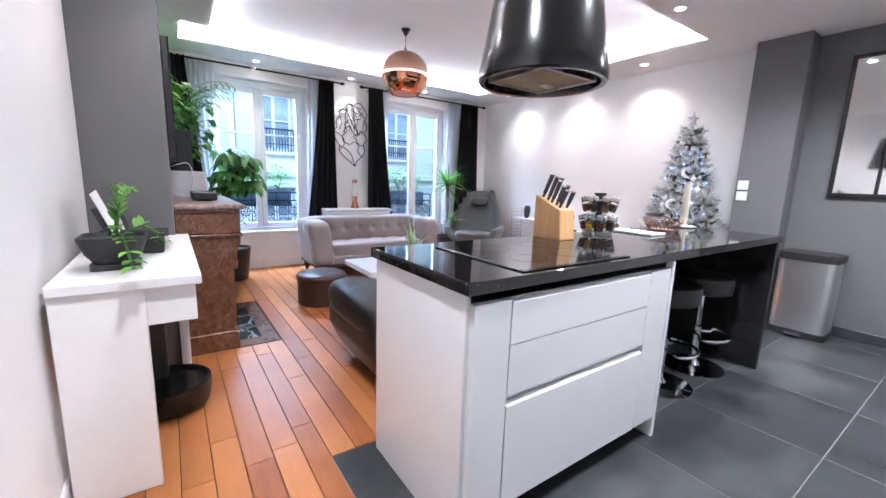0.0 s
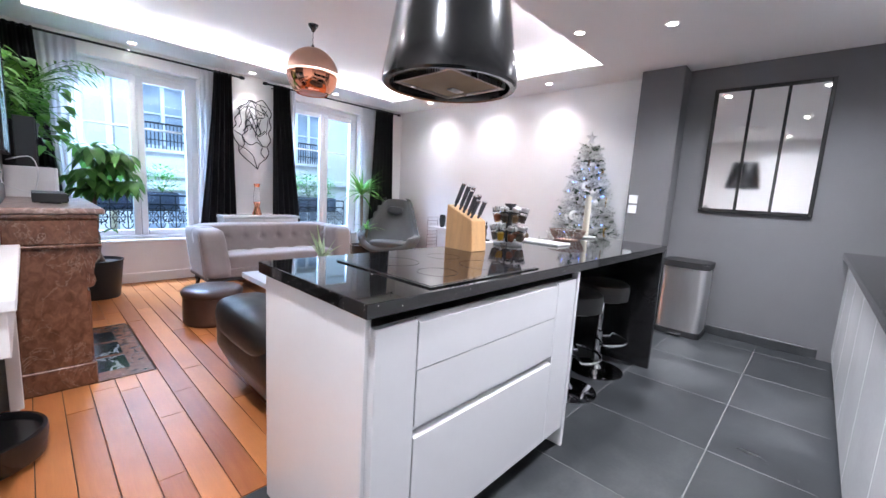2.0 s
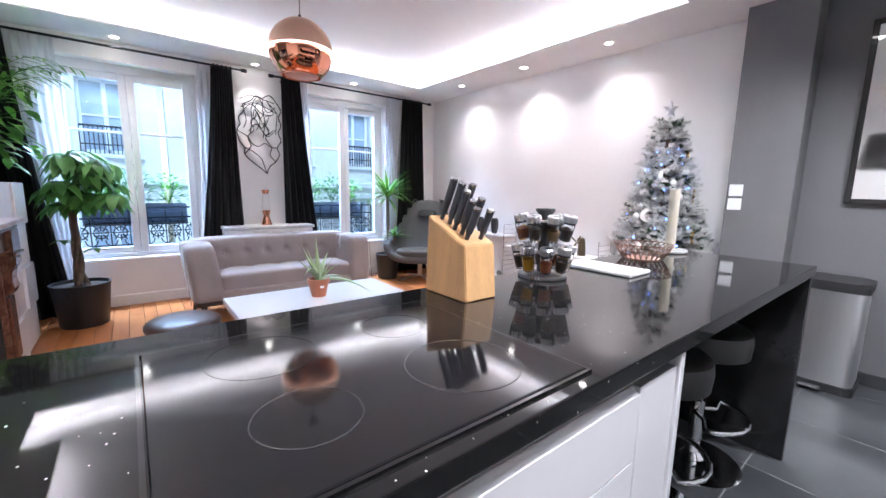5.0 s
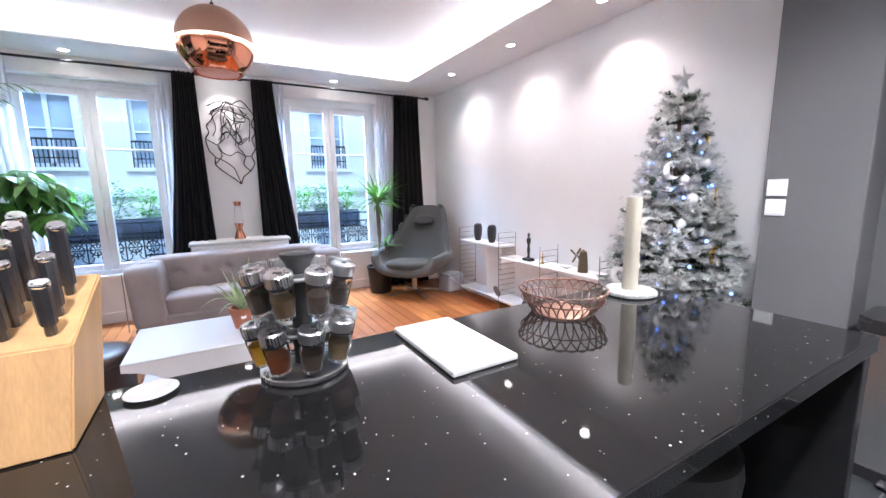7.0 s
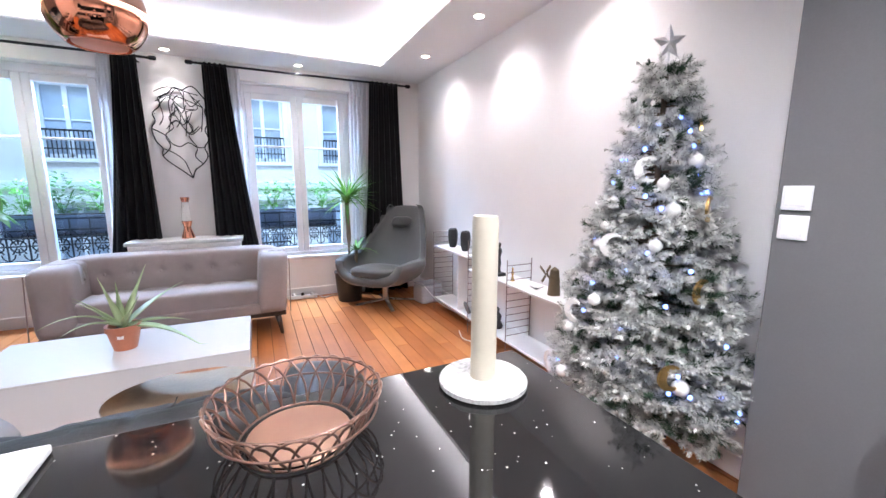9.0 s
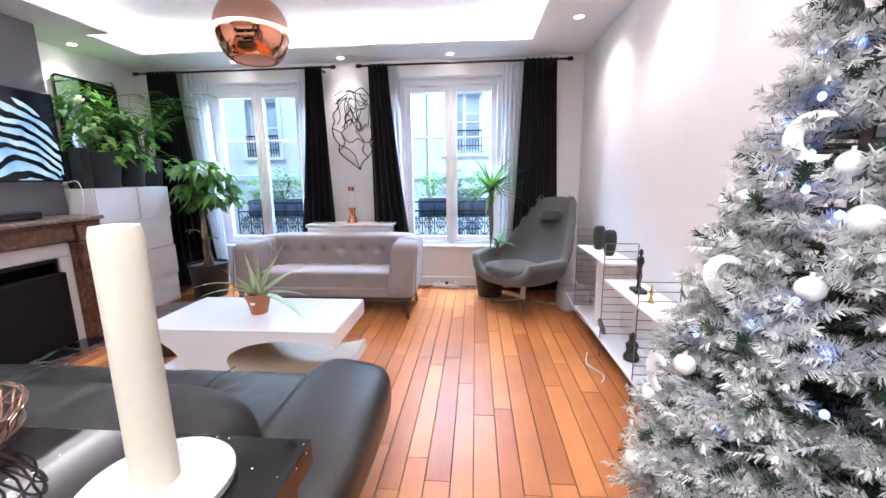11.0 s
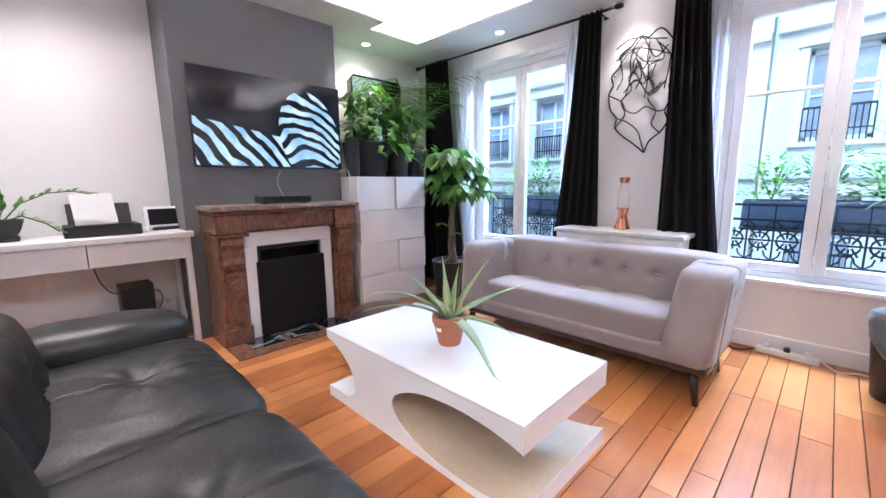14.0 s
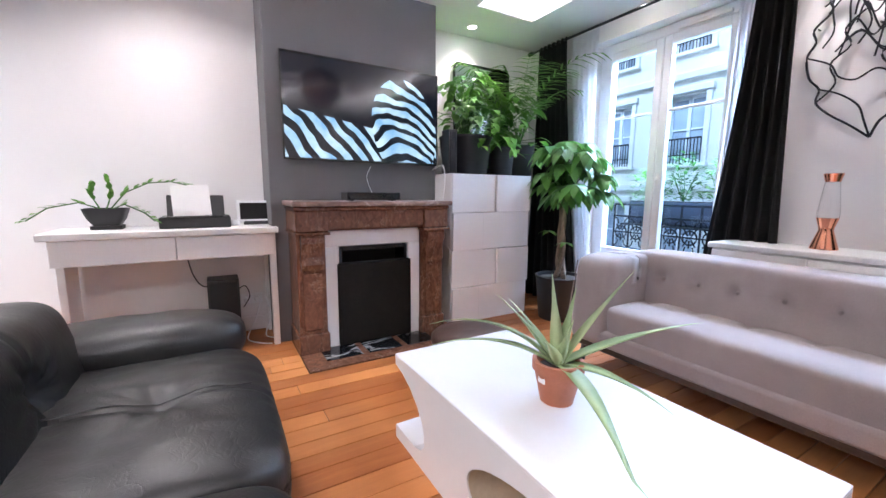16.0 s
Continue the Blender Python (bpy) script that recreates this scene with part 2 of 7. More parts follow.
def screen_material():
    """A lit television picture of pale blue bands on near-black."""
    m, nt, b = nodes_of("television_picture")
    tc = nt.nodes.new("ShaderNodeTexCoord")
    sep = nt.nodes.new("ShaderNodeSeparateXYZ")
    nt.links.new(tc.outputs["Object"], sep.inputs[0])
    u, w = sep.outputs[1], sep.outputs[2]
    wob = noise_tex(nt, tc.outputs["Object"], 3.0, 2)
    # lower band of slanting stripes
    edge = maths(nt, "ADD", -0.10, maths(nt, "MULTIPLY", u, -0.16))
    low = maths(nt, "LESS_THAN", w, edge)
    s1 = maths(nt, "SINE", maths(nt, "ADD", maths(nt, "MULTIPLY", u, 42.0), maths(nt, "ADD", maths(nt, "MULTIPLY", w, 40.0), maths(nt, "MULTIPLY", wob, 9.0))))
    # tall rounded form with nested bands
    lean = maths(nt, "MULTIPLY", maths(nt, "SUBTRACT", w, 0.0), -0.12)
    du, dw = maths(nt, "DIVIDE", maths(nt, "SUBTRACT", maths(nt, "ADD", u, maths(nt, "MULTIPLY", lean, -1.0)), 0.33), 0.30), maths(nt, "DIVIDE", maths(nt, "ADD", w, 0.10), 0.40)
    rad = maths(nt, "SQRT", maths(nt, "ADD", maths(nt, "MULTIPLY", du, du), maths(nt, "MULTIPLY", dw, dw)))
    tall = maths(nt, "LESS_THAN", rad, 1.0)
    s2 = maths(nt, "SINE", maths(nt, "ADD", maths(nt, "MULTIPLY", w, 62.0), maths(nt, "ADD", maths(nt, "MULTIPLY", maths(nt, "MULTIPLY", du, du), 7.0), maths(nt, "ADD", maths(nt, "MULTIPLY", du, 5.0), maths(nt, "MULTIPLY", wob, 12.0)))))
    lit = maths(nt, "MAXIMUM", maths(nt, "MULTIPLY", tall, maths(nt, "GREATER_THAN", s2, -0.1)),
                maths(nt, "MULTIPLY", maths(nt, "MULTIPLY", low, maths(nt, "SUBTRACT", 1.0, tall)), maths(nt, "GREATER_THAN", s1, 0.0)))
    shade = ramp(nt, noise_tex(nt, tc.outputs["Object"], 6.0, 3), [(0.3, (0.16, 0.42, 0.72)), (0.7, (0.62, 0.84, 0.98))])
    col = mix_col(nt, lit, (0.004, 0.006, 0.012), shade.outputs[0])
    nt.links.new(col, b.inputs["Emission Color"])
    b.inputs["Emission Strength"].default_value = 0.5
    b.inputs["Base Color"].default_value = (0.006, 0.006, 0.008, 1)
    b.inputs["Roughness"].default_value = 0.12
    return m


WHITE_PAINT = plain("white_wall_paint", (0.76, 0.75, 0.75), 0.75, var=0.02, scale=2.0, grain=160, bumps=0.06)
CEIL_PAINT = plain("white_ceiling_paint", (0.8, 0.8, 0.81), 0.8, var=0.015, scale=1.5, grain=140, bumps=0.04)
GREY_PAINT = plain("mid_grey_wall_paint", (0.128, 0.128, 0.133), 0.7, var=0.05, scale=2.0, grain=160, bumps=0.08)
GLOSS_WHITE = plain("white_lacquer", (0.69, 0.69, 0.705), 0.2, var=0.012, scale=3, grain=50, bumps=0.0, coat=0.3)
SATIN_WHITE = plain("white_satin_paint", (0.8, 0.79, 0.79), 0.42, var=0.025, scale=5, grain=80, bumps=0.03)
PVC = plain("white_window_plastic", (0.8, 0.81, 0.83), 0.3, var=0.02, scale=4, grain=60, bumps=0.0)
GRANITE = granite_material()
HOB_GLASS = plain("black_hob_glass", (0.006, 0.006, 0.007), 0.06, var=0.2, bumps=0.0)
BLACK_GLOSS = plain("black_gloss_panel", (0.012, 0.012, 0.013), 0.16, var=0.15, bumps=0.0)
BLACK_METAL = plain("black_lacquered_metal", (0.006, 0.006, 0.0065), 0.2, var=0.15, scale=4, bumps=0.02, coat=0.4)
BLACK_MATT = plain("black_matt_plastic", (0.016, 0.016, 0.017), 0.5, var=0.15, bumps=0.05)
IRON = plain("dark_wrought_iron", (0.015, 0.017, 0.022), 0.45, 0.6, var=0.2, bumps=0.1)
CHROME = plain("polished_chrome", (0.8, 0.8, 0.81), 0.08, 1.0, var=0.02, bumps=0.0)
STEEL = plain("brushed_steel", (0.55, 0.55, 0.56), 0.28, 1.0, var=0.06, scale=8, grain=200, stretch=(1, 1, 0.05), bumps=0.02)
DARK_WIRE = plain("dark_bronze_wire", (0.24, 0.14, 0.11), 0.3, 0.9, var=0.1, bumps=0.0)
COPPER = plain("polished_copper", (0.86, 0.36, 0.22), 0.07, 1.0, var=0.03, bumps=0.0)
COPPER_PALE = plain("satin_copper", (0.62, 0.38, 0.28), 0.35, 1.0, var=0.03, bumps=0.0)
GOLD = plain("gilded_metal", (0.75, 0.5, 0.2), 0.25, 1.0, var=0.05, bumps=0.0)
BLACK_LEATHER = leather_material("black_leather", (0.012, 0.0115, 0.011), 0.37)
BROWN_LEATHER = leather_material("dark_brown_leather", (0.045, 0.022, 0.015), 0.35)
GREY_FABRIC = fabric_material("mauve_grey_upholstery", (0.245, 0.202, 0.196))
CHAIR_FABRIC = fabric_material("slate_grey_upholstery", (0.072, 0.074, 0.073), 0.8)
CURTAIN = fabric_material("black_curtain_cloth", (0.008, 0.008, 0.01), 0.9, sheen=0.05)
SHEER = sheer_material()
BOARD = board_material("honey_oak_board", (0.29, 0.083, 0.022), (0.58, 0.235, 0.078), 0.34)
SLATE = slate_material()
GROUT = plain("grey_grout", (0.15, 0.15, 0.15), 0.8, var=0.15, bumps=0.1)
SUBFLOOR = plain("dark_board_gap", (0.035, 0.016, 0.009), 0.9, bumps=0.0)
RED_MARBLE = marble_material("brown_red_marble", (0.085, 0.036, 0.021), (0.20, 0.086, 0.05), (0.36, 0.24, 0.18), 5.5, 0.24, 0.009, (1.0, 1.0, 0.7), 1.0)
BLACK_MARBLE = marble_material("black_veined_marble", (0.006, 0.006, 0.007), (0.022, 0.022, 0.024), (0.6, 0.6, 0.58), 2.2, 0.16, 0.016, (1.0, 0.35, 1.0), 0.7)
WHITE_MARBLE = marble_material("white_marble", (0.36, 0.36, 0.35), (0.56, 0.56, 0.54), (0.2, 0.2, 0.2), 14, 0.2, 0.05)
FIRE_BLACK = plain("blackish_iron", (0.010, 0.008, 0.0065), 0.75, var=0.25, bumps=0.15, spec=0.15)
BEECH = plain("pale_beech_wood", (0.56, 0.33, 0.15), 0.42, var=0.12, scale=3, grain=40, stretch=(8, 8, 0.6), bumps=0.05)
DARK_WOOD = plain("dark_stained_wood", (0.035, 0.02, 0.014), 0.4, var=0.2, grain=40, stretch=(8, 8, 0.8), bumps=0.05)
TRAVERTINE = plain("beige_inner_veneer", (0.45, 0.36, 0.26), 0.5, var=0.1, scale=4, grain=60, bumps=0.05)
TERRACOTTA = plain("terracotta_plastic", (0.4, 0.135, 0.07), 0.5, var=0.1, bumps=0.05)
SOIL = plain("potting_soil", (0.035, 0.025, 0.018), 0.95, var=0.4, grain=60, bumps=0.5)
POT_DARK = plain("anthracite_pot", (0.012, 0.013, 0.015), 0.45, var=0.12, bumps=0.04)
BARK = plain("grey_brown_bark", (0.16, 0.115, 0.08), 0.85, var=0.3, scale=12, grain=70, bumps=0.4)
LEAF = leaf_material("fresh_green_leaf", (0.04, 0.15, 0.018), (0.16, 0.38, 0.06))
LEAF_DARK = leaf_material("deep_green_leaf", (0.02, 0.08, 0.015), (0.07, 0.2, 0.04))
ALOE = leaf_material("aloe_leaf", (0.22, 0.32, 0.14), (0.42, 0.52, 0.28), 0.4, 0.1)
NEEDLE = leaf_material("fir_needle", (0.012, 0.035, 0.018), (0.05, 0.09, 0.05), 0.7, 0.1)
FROST = leaf_material("snow_flocking", (0.43, 0.44, 0.42), (0.80, 0.80, 0.775), 0.9, 0.1)
PEARL = plain("pearl_white_bauble", (0.8, 0.79, 0.77), 0.25, var=0.03, bumps=0.0, coat=0.3)
WAX = plain("ivory_candle_wax", (0.55, 0.505, 0.41), 0.5, var=0.04, bumps=0.06)
PAPER = plain("white_paper", (0.8, 0.8, 0.8), 0.7, var=0.02, bumps=0.0)
MIRROR = plain("silvered_mirror", (0.86, 0.87, 0.87), 0.015, 1.0, var=0.005, bumps=0.0)
CLEAR = glass_material("clear_glass")
PANE = pane_material()
STONE = plain("pale_limestone_facade", (0.74, 0.73, 0.7), 0.85, var=0.08, scale=0.6, grain=12, bumps=0.1)
STONE_TRIM = plain("limestone_moulding", (0.78, 0.77, 0.75), 0.8, var=0.06, scale=1.5, grain=20, bumps=0.1)
FAR_GLASS = plain("pale_street_window", (0.34, 0.4, 0.48), 0.15, var=0.3, scale=1.0, bumps=0.0)
ZINC = plain("zinc_roof", (0.22, 0.24, 0.27), 0.5, 0.3, var=0.1, bumps=0.05)
ASPHALT = plain("street_asphalt", (0.05, 0.05, 0.052), 0.9, var=0.2, bumps=0.2)
LED = glow("led_strip_diffuser", (1.0, 0.955, 1.0), LED_STRENGTH)
SPOT_GLOW = glow("spot_lens", (1.0, 0.96, 0.9), 22.0)
FAIRY = glow("blue_fairy_light", (0.12, 0.25, 1.0), 5.0)
SCREEN = screen_material()
SPICES = [plain("spice_" + n, c, 0.8, var=0.2, grain=120, bumps=0.1) for n, c in
          (("paprika", (0.3, 0.09, 0.04)), ("pepper", (0.10, 0.075, 0.055)), ("cumin", (0.22, 0.14, 0.07)), ("herbs", (0.13, 0.12, 0.06)), ("turmeric", (0.62, 0.33, 0.015)))]

# ---- mesh helpers ----


def bm_new():
    return bmesh.new()


def box(bm, lo, hi, bev=0.0, seg=1):
    lo, hi = Vector(lo), Vector(hi)
    c, d = (lo + hi) / 2, hi - lo
    r = bmesh.ops.create_cube(bm, size=1.0, matrix=Matrix.Translation(c) @ Matrix.Diagonal((*d, 1)))
    if bev:
        edges = list({e for v in r["verts"] for e in v.link_edges})
        bmesh.ops.bevel(bm, geom=edges, offset=bev, segments=seg, affect="EDGES", profile=0.5)
    return bm


def lathe(bm, profile, n=24, c=(0, 0, 0), cap=True):
    """Turn (radius, z) pairs about the upright axis through c."""
    rings = []
    for r, z in profile:
        rings.append([bm.verts.new((c[0] + r * math.cos(2 * math.pi * i / n), c[1] + r * math.sin(2 * math.pi * i / n), c[2] + z)) for i in range(n)])
    for a, b in zip(rings, rings[1:]):
        for i in range(n):
            bm.faces.new((a[i], a[(i + 1) % n], b[(i + 1) % n], b[i]))
    if cap:
        if profile[0][0] > 1e-4:
            bm.faces.new(rings[0][::-1])
        if profile[-1][0] > 1e-4:
            bm.faces.new(rings[-1])
    return bm


def tube(bm, pts, r, n=8, closed=False, taper=None):
    """A round rod along a line of points."""
    pts = [Vector(p) for p in pts]
    rings = []
    m = len(pts)
    up = Vector((0, 0, 1))
    for i, p in enumerate(pts):
        a = pts[(i - 1) % m] if closed or i > 0 else p
        b = pts[(i + 1) % m] if closed or i < m - 1 else p
        d = (b - a).normalized()
        s = d.cross(up)
        if s.length < 1e-3:
            s = d.cross(Vector((1, 0, 0)))
        s.normalize()
        w = s.cross(d)
        rr = r if taper is None else r * (1 + (taper - 1) * i / max(1, m - 1))
        rings.append([bm.verts.new(p + rr * (math.cos(2 * math.pi * k / n) * s + math.sin(2 * math.pi * k / n) * w)) for k in range(n)])
    pairs = list(zip(rings, rings[1:])) + ([(rings[-1], rings[0])] if closed else [])
    for a, b in pairs:
        for k in range(n):
            bm.faces.new((a[k], a[(k + 1) % n], b[(k + 1) % n], b[k]))
    if not closed:
        bm.faces.new(rings[0][::-1])
        bm.faces.new(rings[-1])
    return bm


def soft(bm, lo, hi, e=6.0, n=8, shape=None):
    """A padded block: a box with rounded, swelling sides."""
    lo, hi = Vector(lo), Vector(hi)
    c, h = (lo + hi) / 2, (hi - lo) / 2
    seen = {}

    def vert(p):
        k = tuple(round(q, 5) for q in p)
        if k not in seen:
            q = Vector(p)
            f = (abs(q.x) ** e + abs(q.y) ** e + abs(q.z) ** e) ** (1 / e)
            q = q / f
            q = Vector((q.x * h.x, q.y * h.y, q.z * h.z))
            if shape:
                q = shape(q, h)
            seen[k] = bm.verts.new(c + q)
        return seen[k]
    g = [math.tan((-1 + 2 * i / n) * math.pi / 4) for i in range(n + 1)]
    for ax in range(3):
        for sgn in (-1, 1):
            for i in range(n):
                for j in range(n):
                    quad = []
                    for a, b in ((i, j), (i + 1, j), (i + 1, j + 1), (i, j + 1)):
                        p = [0, 0, 0]
                        p[ax], p[(ax + 1) % 3], p[(ax + 2) % 3] = sgn, g[a], g[b]
                        quad.append(vert(p))
                    bm.faces.new(quad if sgn > 0 else quad[::-1])
    return bm


def prism(bm, outline, z0, z1):
    """An upright solid over a flat outline of (x, y)."""
    a = [bm.verts.new((x, y, z0)) for x, y in outline]
    b = [bm.verts.new((x, y, z1)) for x, y in outline]
    n = len(a)
    bm.faces.new(a[::-1])
    bm.faces.new(b)
    for i in range(n):
        bm.faces.new((a[i], a[(i + 1) % n], b[(i + 1) % n], b[i]))
    return bm


def profile_x(bm, outline, x0, x1):
    """A solid whose (y, z) outline runs along x."""
    a = [bm.verts.new((x0, y, z)) for y, z in outline]
    b = [bm.verts.new((x1, y, z)) for y, z in outline]
    n = len(a)
    bm.faces.new(a[::-1])
    bm.faces.new(b)
    for i in range(n):
        bm.faces.new((a[i], a[(i + 1) % n], b[(i + 1) % n], b[i]))
    return bm


def leaf(bm, base, way, length, width, bend=0.3, fold=0.15, n=5, point=1.0):
    """A curved leaf blade."""
    base, way = Vector(base), Vector(way).normalized()
    side = way.cross(Vector((0, 0, 1)))
    if side.length < 1e-3:
        side = Vector((1, 0, 0))
    side.normalize()
    nrm = side.cross(way)
    prev = None
    p = base.copy()
    d = way.copy()
    for i in range(n + 1):
        t = i / n
        w = width * 0.5 * math.sin(math.pi * min(1.0, (t * 0.92 + 0.08)) ** point)
        up = Vector((0, 0, 1))
        row = [bm.verts.new(p - side * w + nrm * w * fold), bm.verts.new(p), bm.verts.new(p + side * w + nrm * w * fold)]
        if prev:
            bm.faces.new((prev[0], prev[1], row[1], row[0]))
            bm.faces.new((prev[1], prev[2], row[2], row[1]))
        prev = row
        d = (d - up * bend / n).normalized()
        p = p + d * length / n
    return bm


def put(name, bm, material, smooth=False, parent=None, label="", at=None):
    bmesh.ops.recalc_face_normals(bm, faces=bm.faces)
    me = bpy.data.meshes.new(name)
    bm.to_mesh(me)
    bm.free()
    if smooth:
        for p in me.polygons:
            p.use_smooth = True
        if smooth == "auto":
            me.set_sharp_from_angle(angle=radians(35))
    me.materials.append(material)
    ob = new(name, me)
    if at is not None:
        ob.matrix_world = at
    if parent is not None:
        ob.parent = parent
    if label:
        ob["label"] = label
    return ob


def part(name, bm, material, parent, label="", smooth=False):
    return put(name, bm, material, smooth, parent, label)


def thing(name, label, category, at=None, group="", kind=""):
    ob = new(name)
    ob.empty_display_size = 0.1
    if at is not None:
        ob.matrix_world = at
    return tagged(ob, label, category, group, kind)


def single(name, bm, material, label, category, smooth=False, at=None, group="", kind=""):
    return tagged(put(name, bm, material, smooth, None, "", at), label, category, group, kind)


def structure(name, bm, material, label, smooth=False):
    return tagged(put(name, bm, material, smooth), label, "building", "", "structure")

# ---- the shell ----
XL, XR, YS, YW, ZC = 3.05, 8.06, 1.62, 7.83, 2.51
OPENINGS = ((3.84, 4.99), (6.09, 7.225))
OPEN_TOP = 2.34
# the chimney side, the console and the wire shelf each keep their own frame
AT_FIRE = pose(0.16, 5.285 - 5.27 * 0.92, 0) @ Matrix.Diagonal((1, 0.92, 1, 1))
AT_CONSOLE = pose(0.06, 4.06 - 4.01 * 0.98, 0) @ Matrix.Diagonal((1, 0.98, 1.02, 1))
AT_CABINET = pose(0.14, 6.49 - 6.70 * 1.05, 0) @ Matrix.Diagonal((1, 1.05, 1, 1))
AT_SHELF = pose(0.05, -0.1, 0) @ Matrix.Diagonal((1, 1, 1.08, 1))

b = bm_new()
for x0, x1 in ((XL - 0.2, OPENINGS[0][0]), (OPENINGS[0][1], OPENINGS[1][0]), (OPENINGS[1][1], XR + 0.2)):
    box(b, (x0, YW, -0.1), (x1, YW + 0.35, 2.9))
for x0, x1 in OPENINGS:
    box(b, (x0, YW, OPEN_TOP), (x1, YW + 0.35, 2.9))
structure("wall_north", b, WHITE_PAINT, "white painted window wall with two tall openings")
b = bm_new()
box(b, (XL - 0.2, YS, -0.1), (XL, YW, 2.9))
structure("wall_west", b, WHITE_PAINT, "white painted living room wall")
b = bm_new()
box(b, (XL, 5.215, 0), (3.44, 6.485, ZC), 0.004)
structure("chimney_breast", b, GREY_PAINT, "grey painted chimney breast behind the television")
b = bm_new()
box(b, (XR, 3.7, -0.1), (XR + 0.2, YW, 2.9))
structure("wall_east", b, WHITE_PAINT, "white painted long wall washed by ceiling spots")
b = bm_new()
box(b, (XR, YS, -0.1), (XR + 0.2, 3.7, 2.9))
structure("wall_east_kitchen", b, GREY_PAINT, "dark grey painted kitchen wall")
b = bm_new()
box(b, (7.84, 3.525, 0), (XR, 3.905, ZC), 0.004)
structure("wall_pier", b, GREY_PAINT, "dark grey painted pier beside the long wall")
b = bm_new()
box(b, (XL - 0.2, YS - 0.2, -0.1), (XR + 0.2, YS, 2.9))
structure("wall_south", b, WHITE_PAINT, "white painted kitchen wall")

# ceiling with a lit recess
b = bm_new()
X0, X1, Y0, Y1, XC, YC = 3.60, 7.45, 4.14, 7.33, 3.82, 6.76
for x0, x1, y0, y1 in ((XL - 0.2, XR + 0.2, Y1, YW + 0.3), (X1, XR + 0.2, Y0, Y1), (XL - 0.2, XC, Y0, YC), (XL - 0.2, X0, YC, Y1), (XL - 0.2, XR + 0.2, YS - 0.2, Y0)):
    box(b, (x0, y0, ZC), (x1, y1, ZC + 0.02))
for x0, x1, y0, y1 in ((X0 - 0.1, X1 + 0.12, Y1 + 0.1, Y1 + 0.12), (X1 + 0.1, X1 + 0.12, Y0 - 0.1, Y1 + 0.1), (XC - 0.12, X1 + 0.1, Y0 - 0.12, Y0 - 0.1),
                       (XC - 0.12, XC - 0.1, Y0 - 0.1, YC - 0.1), (X0 - 0.12, XC - 0.12, YC - 0.12, YC - 0.1), (X0 - 0.12, X0 - 0.1, YC - 0.1, Y1 + 0.12)):
    box(b, (x0, y0, ZC + 0.02), (x1, y1, ZC + 0.18))
box(b, (X0 - 0.15, Y0 - 0.15, ZC + 0.16), (X1 + 0.15, Y1 + 0.15, ZC + 0.22))
tagged(put("ceiling", b, CEIL_PAINT), "white dropped ceiling with a lit recessed tray", "ceiling", "", "structure")


def led_strip(x0, y0, x1, y1):
    b = bm_new()
    box(b, (min(x0, x1) - 0.008, min(y0, y1) - 0.008, ZC + 0.0205), (max(x0, x1) + 0.008, max(y0, y1) + 0.008, ZC + 0.030), 0.002)
    return single("led_strip", b, LED, "glowing white strip hidden in the ceiling tray", "light", group="cove light strips")


for s in ((X0, Y1 + 0.05, X1, Y1 + 0.05), (X1 + 0.05, Y0, X1 + 0.05, Y1), (XC, Y0 - 0.05, X1, Y0 - 0.05), (XC - 0.05, Y0, XC - 0.05, YC - 0.1), (X0, YC - 0.05, XC - 0.1, YC - 0.05), (X0 - 0.05, YC, X0 - 0.05, Y1)):
    led_strip(*s)


def downlight(x, y, watts, tilt=(0, 0), cone=75, tone=(1.0, 0.928, 0.945)):
    at = pose(x, y, ZC)
    t = thing("downlight", "small round white recessed ceiling spot, switched on", "ceiling light", at, "ceiling spots")
    part("ring", lathe(bm_new(), [(0.047, 0.0), (0.047, -0.004), (0.040, -0.007), (0.033, -0.003), (0.033, 0.0)], 24, cap=False), SATIN_WHITE, t, smooth=True)
    part("lens", lathe(bm_new(), [(0.001, -0.002), (0.031, -0.002), (0.031, -0.0005)], 20), SPOT_GLOW, t)
    d = bpy.data.lights.new("spot_beam", "SPOT")
    d.energy, d.spot_size, d.spot_blend, d.shadow_soft_size, d.color = watts, radians(cone), 1.0, 0.03, tone
    ob = new("spot_beam", d)
    ob.matrix_world = look((x, y, ZC - 0.012), (x + tilt[0], y + tilt[1], 0.0))
    return t


for y in (4.88, 5.83, 6.83):
    downlight(7.74, y, SPOT_W * 1.1, (0.10, 0), 128)
for x in (4.36, 5.525, 6.667):
    downlight(x, 7.66, SPOT_W, (0, 0.1), 85)
downlight(3.26, 6.95, SPOT_W * 1.25, (-0.05, 0.1), 120)
downlight(3.62, 4.55, SPOT_W * 1.7, (0.25, 0.4), 150)
for x, y, k in ((6.62, 4.0, 0.42), (6.84, 3.4, 0.5), (5.2, 2.75, 1.2), (3.6, 3.0, 0.8), (6.9, 2.55, 1.4)):
    downlight(x, y, KITCHEN_W * k, (0, 0), 150, (0.93, 0.935, 1.0))

# unseen area lamps added above each window, standing in for the sky's light
for x0, x1 in OPENINGS:
    d = bpy.data.lights.new("window_daylight", "AREA")
    d.shape, d.size, d.size_y, d.energy, d.color = "RECTANGLE", x1 - x0, 0.5, 195.0, (0.46, 0.66, 1.0)
    ob = new("window_daylight", d)
    ob.matrix_world = look(((x0 + x1) / 2, YW + 0.70, 2.66), ((x0 + x1) / 2, YW - 1.15, 0.2))

# ---- windows ----


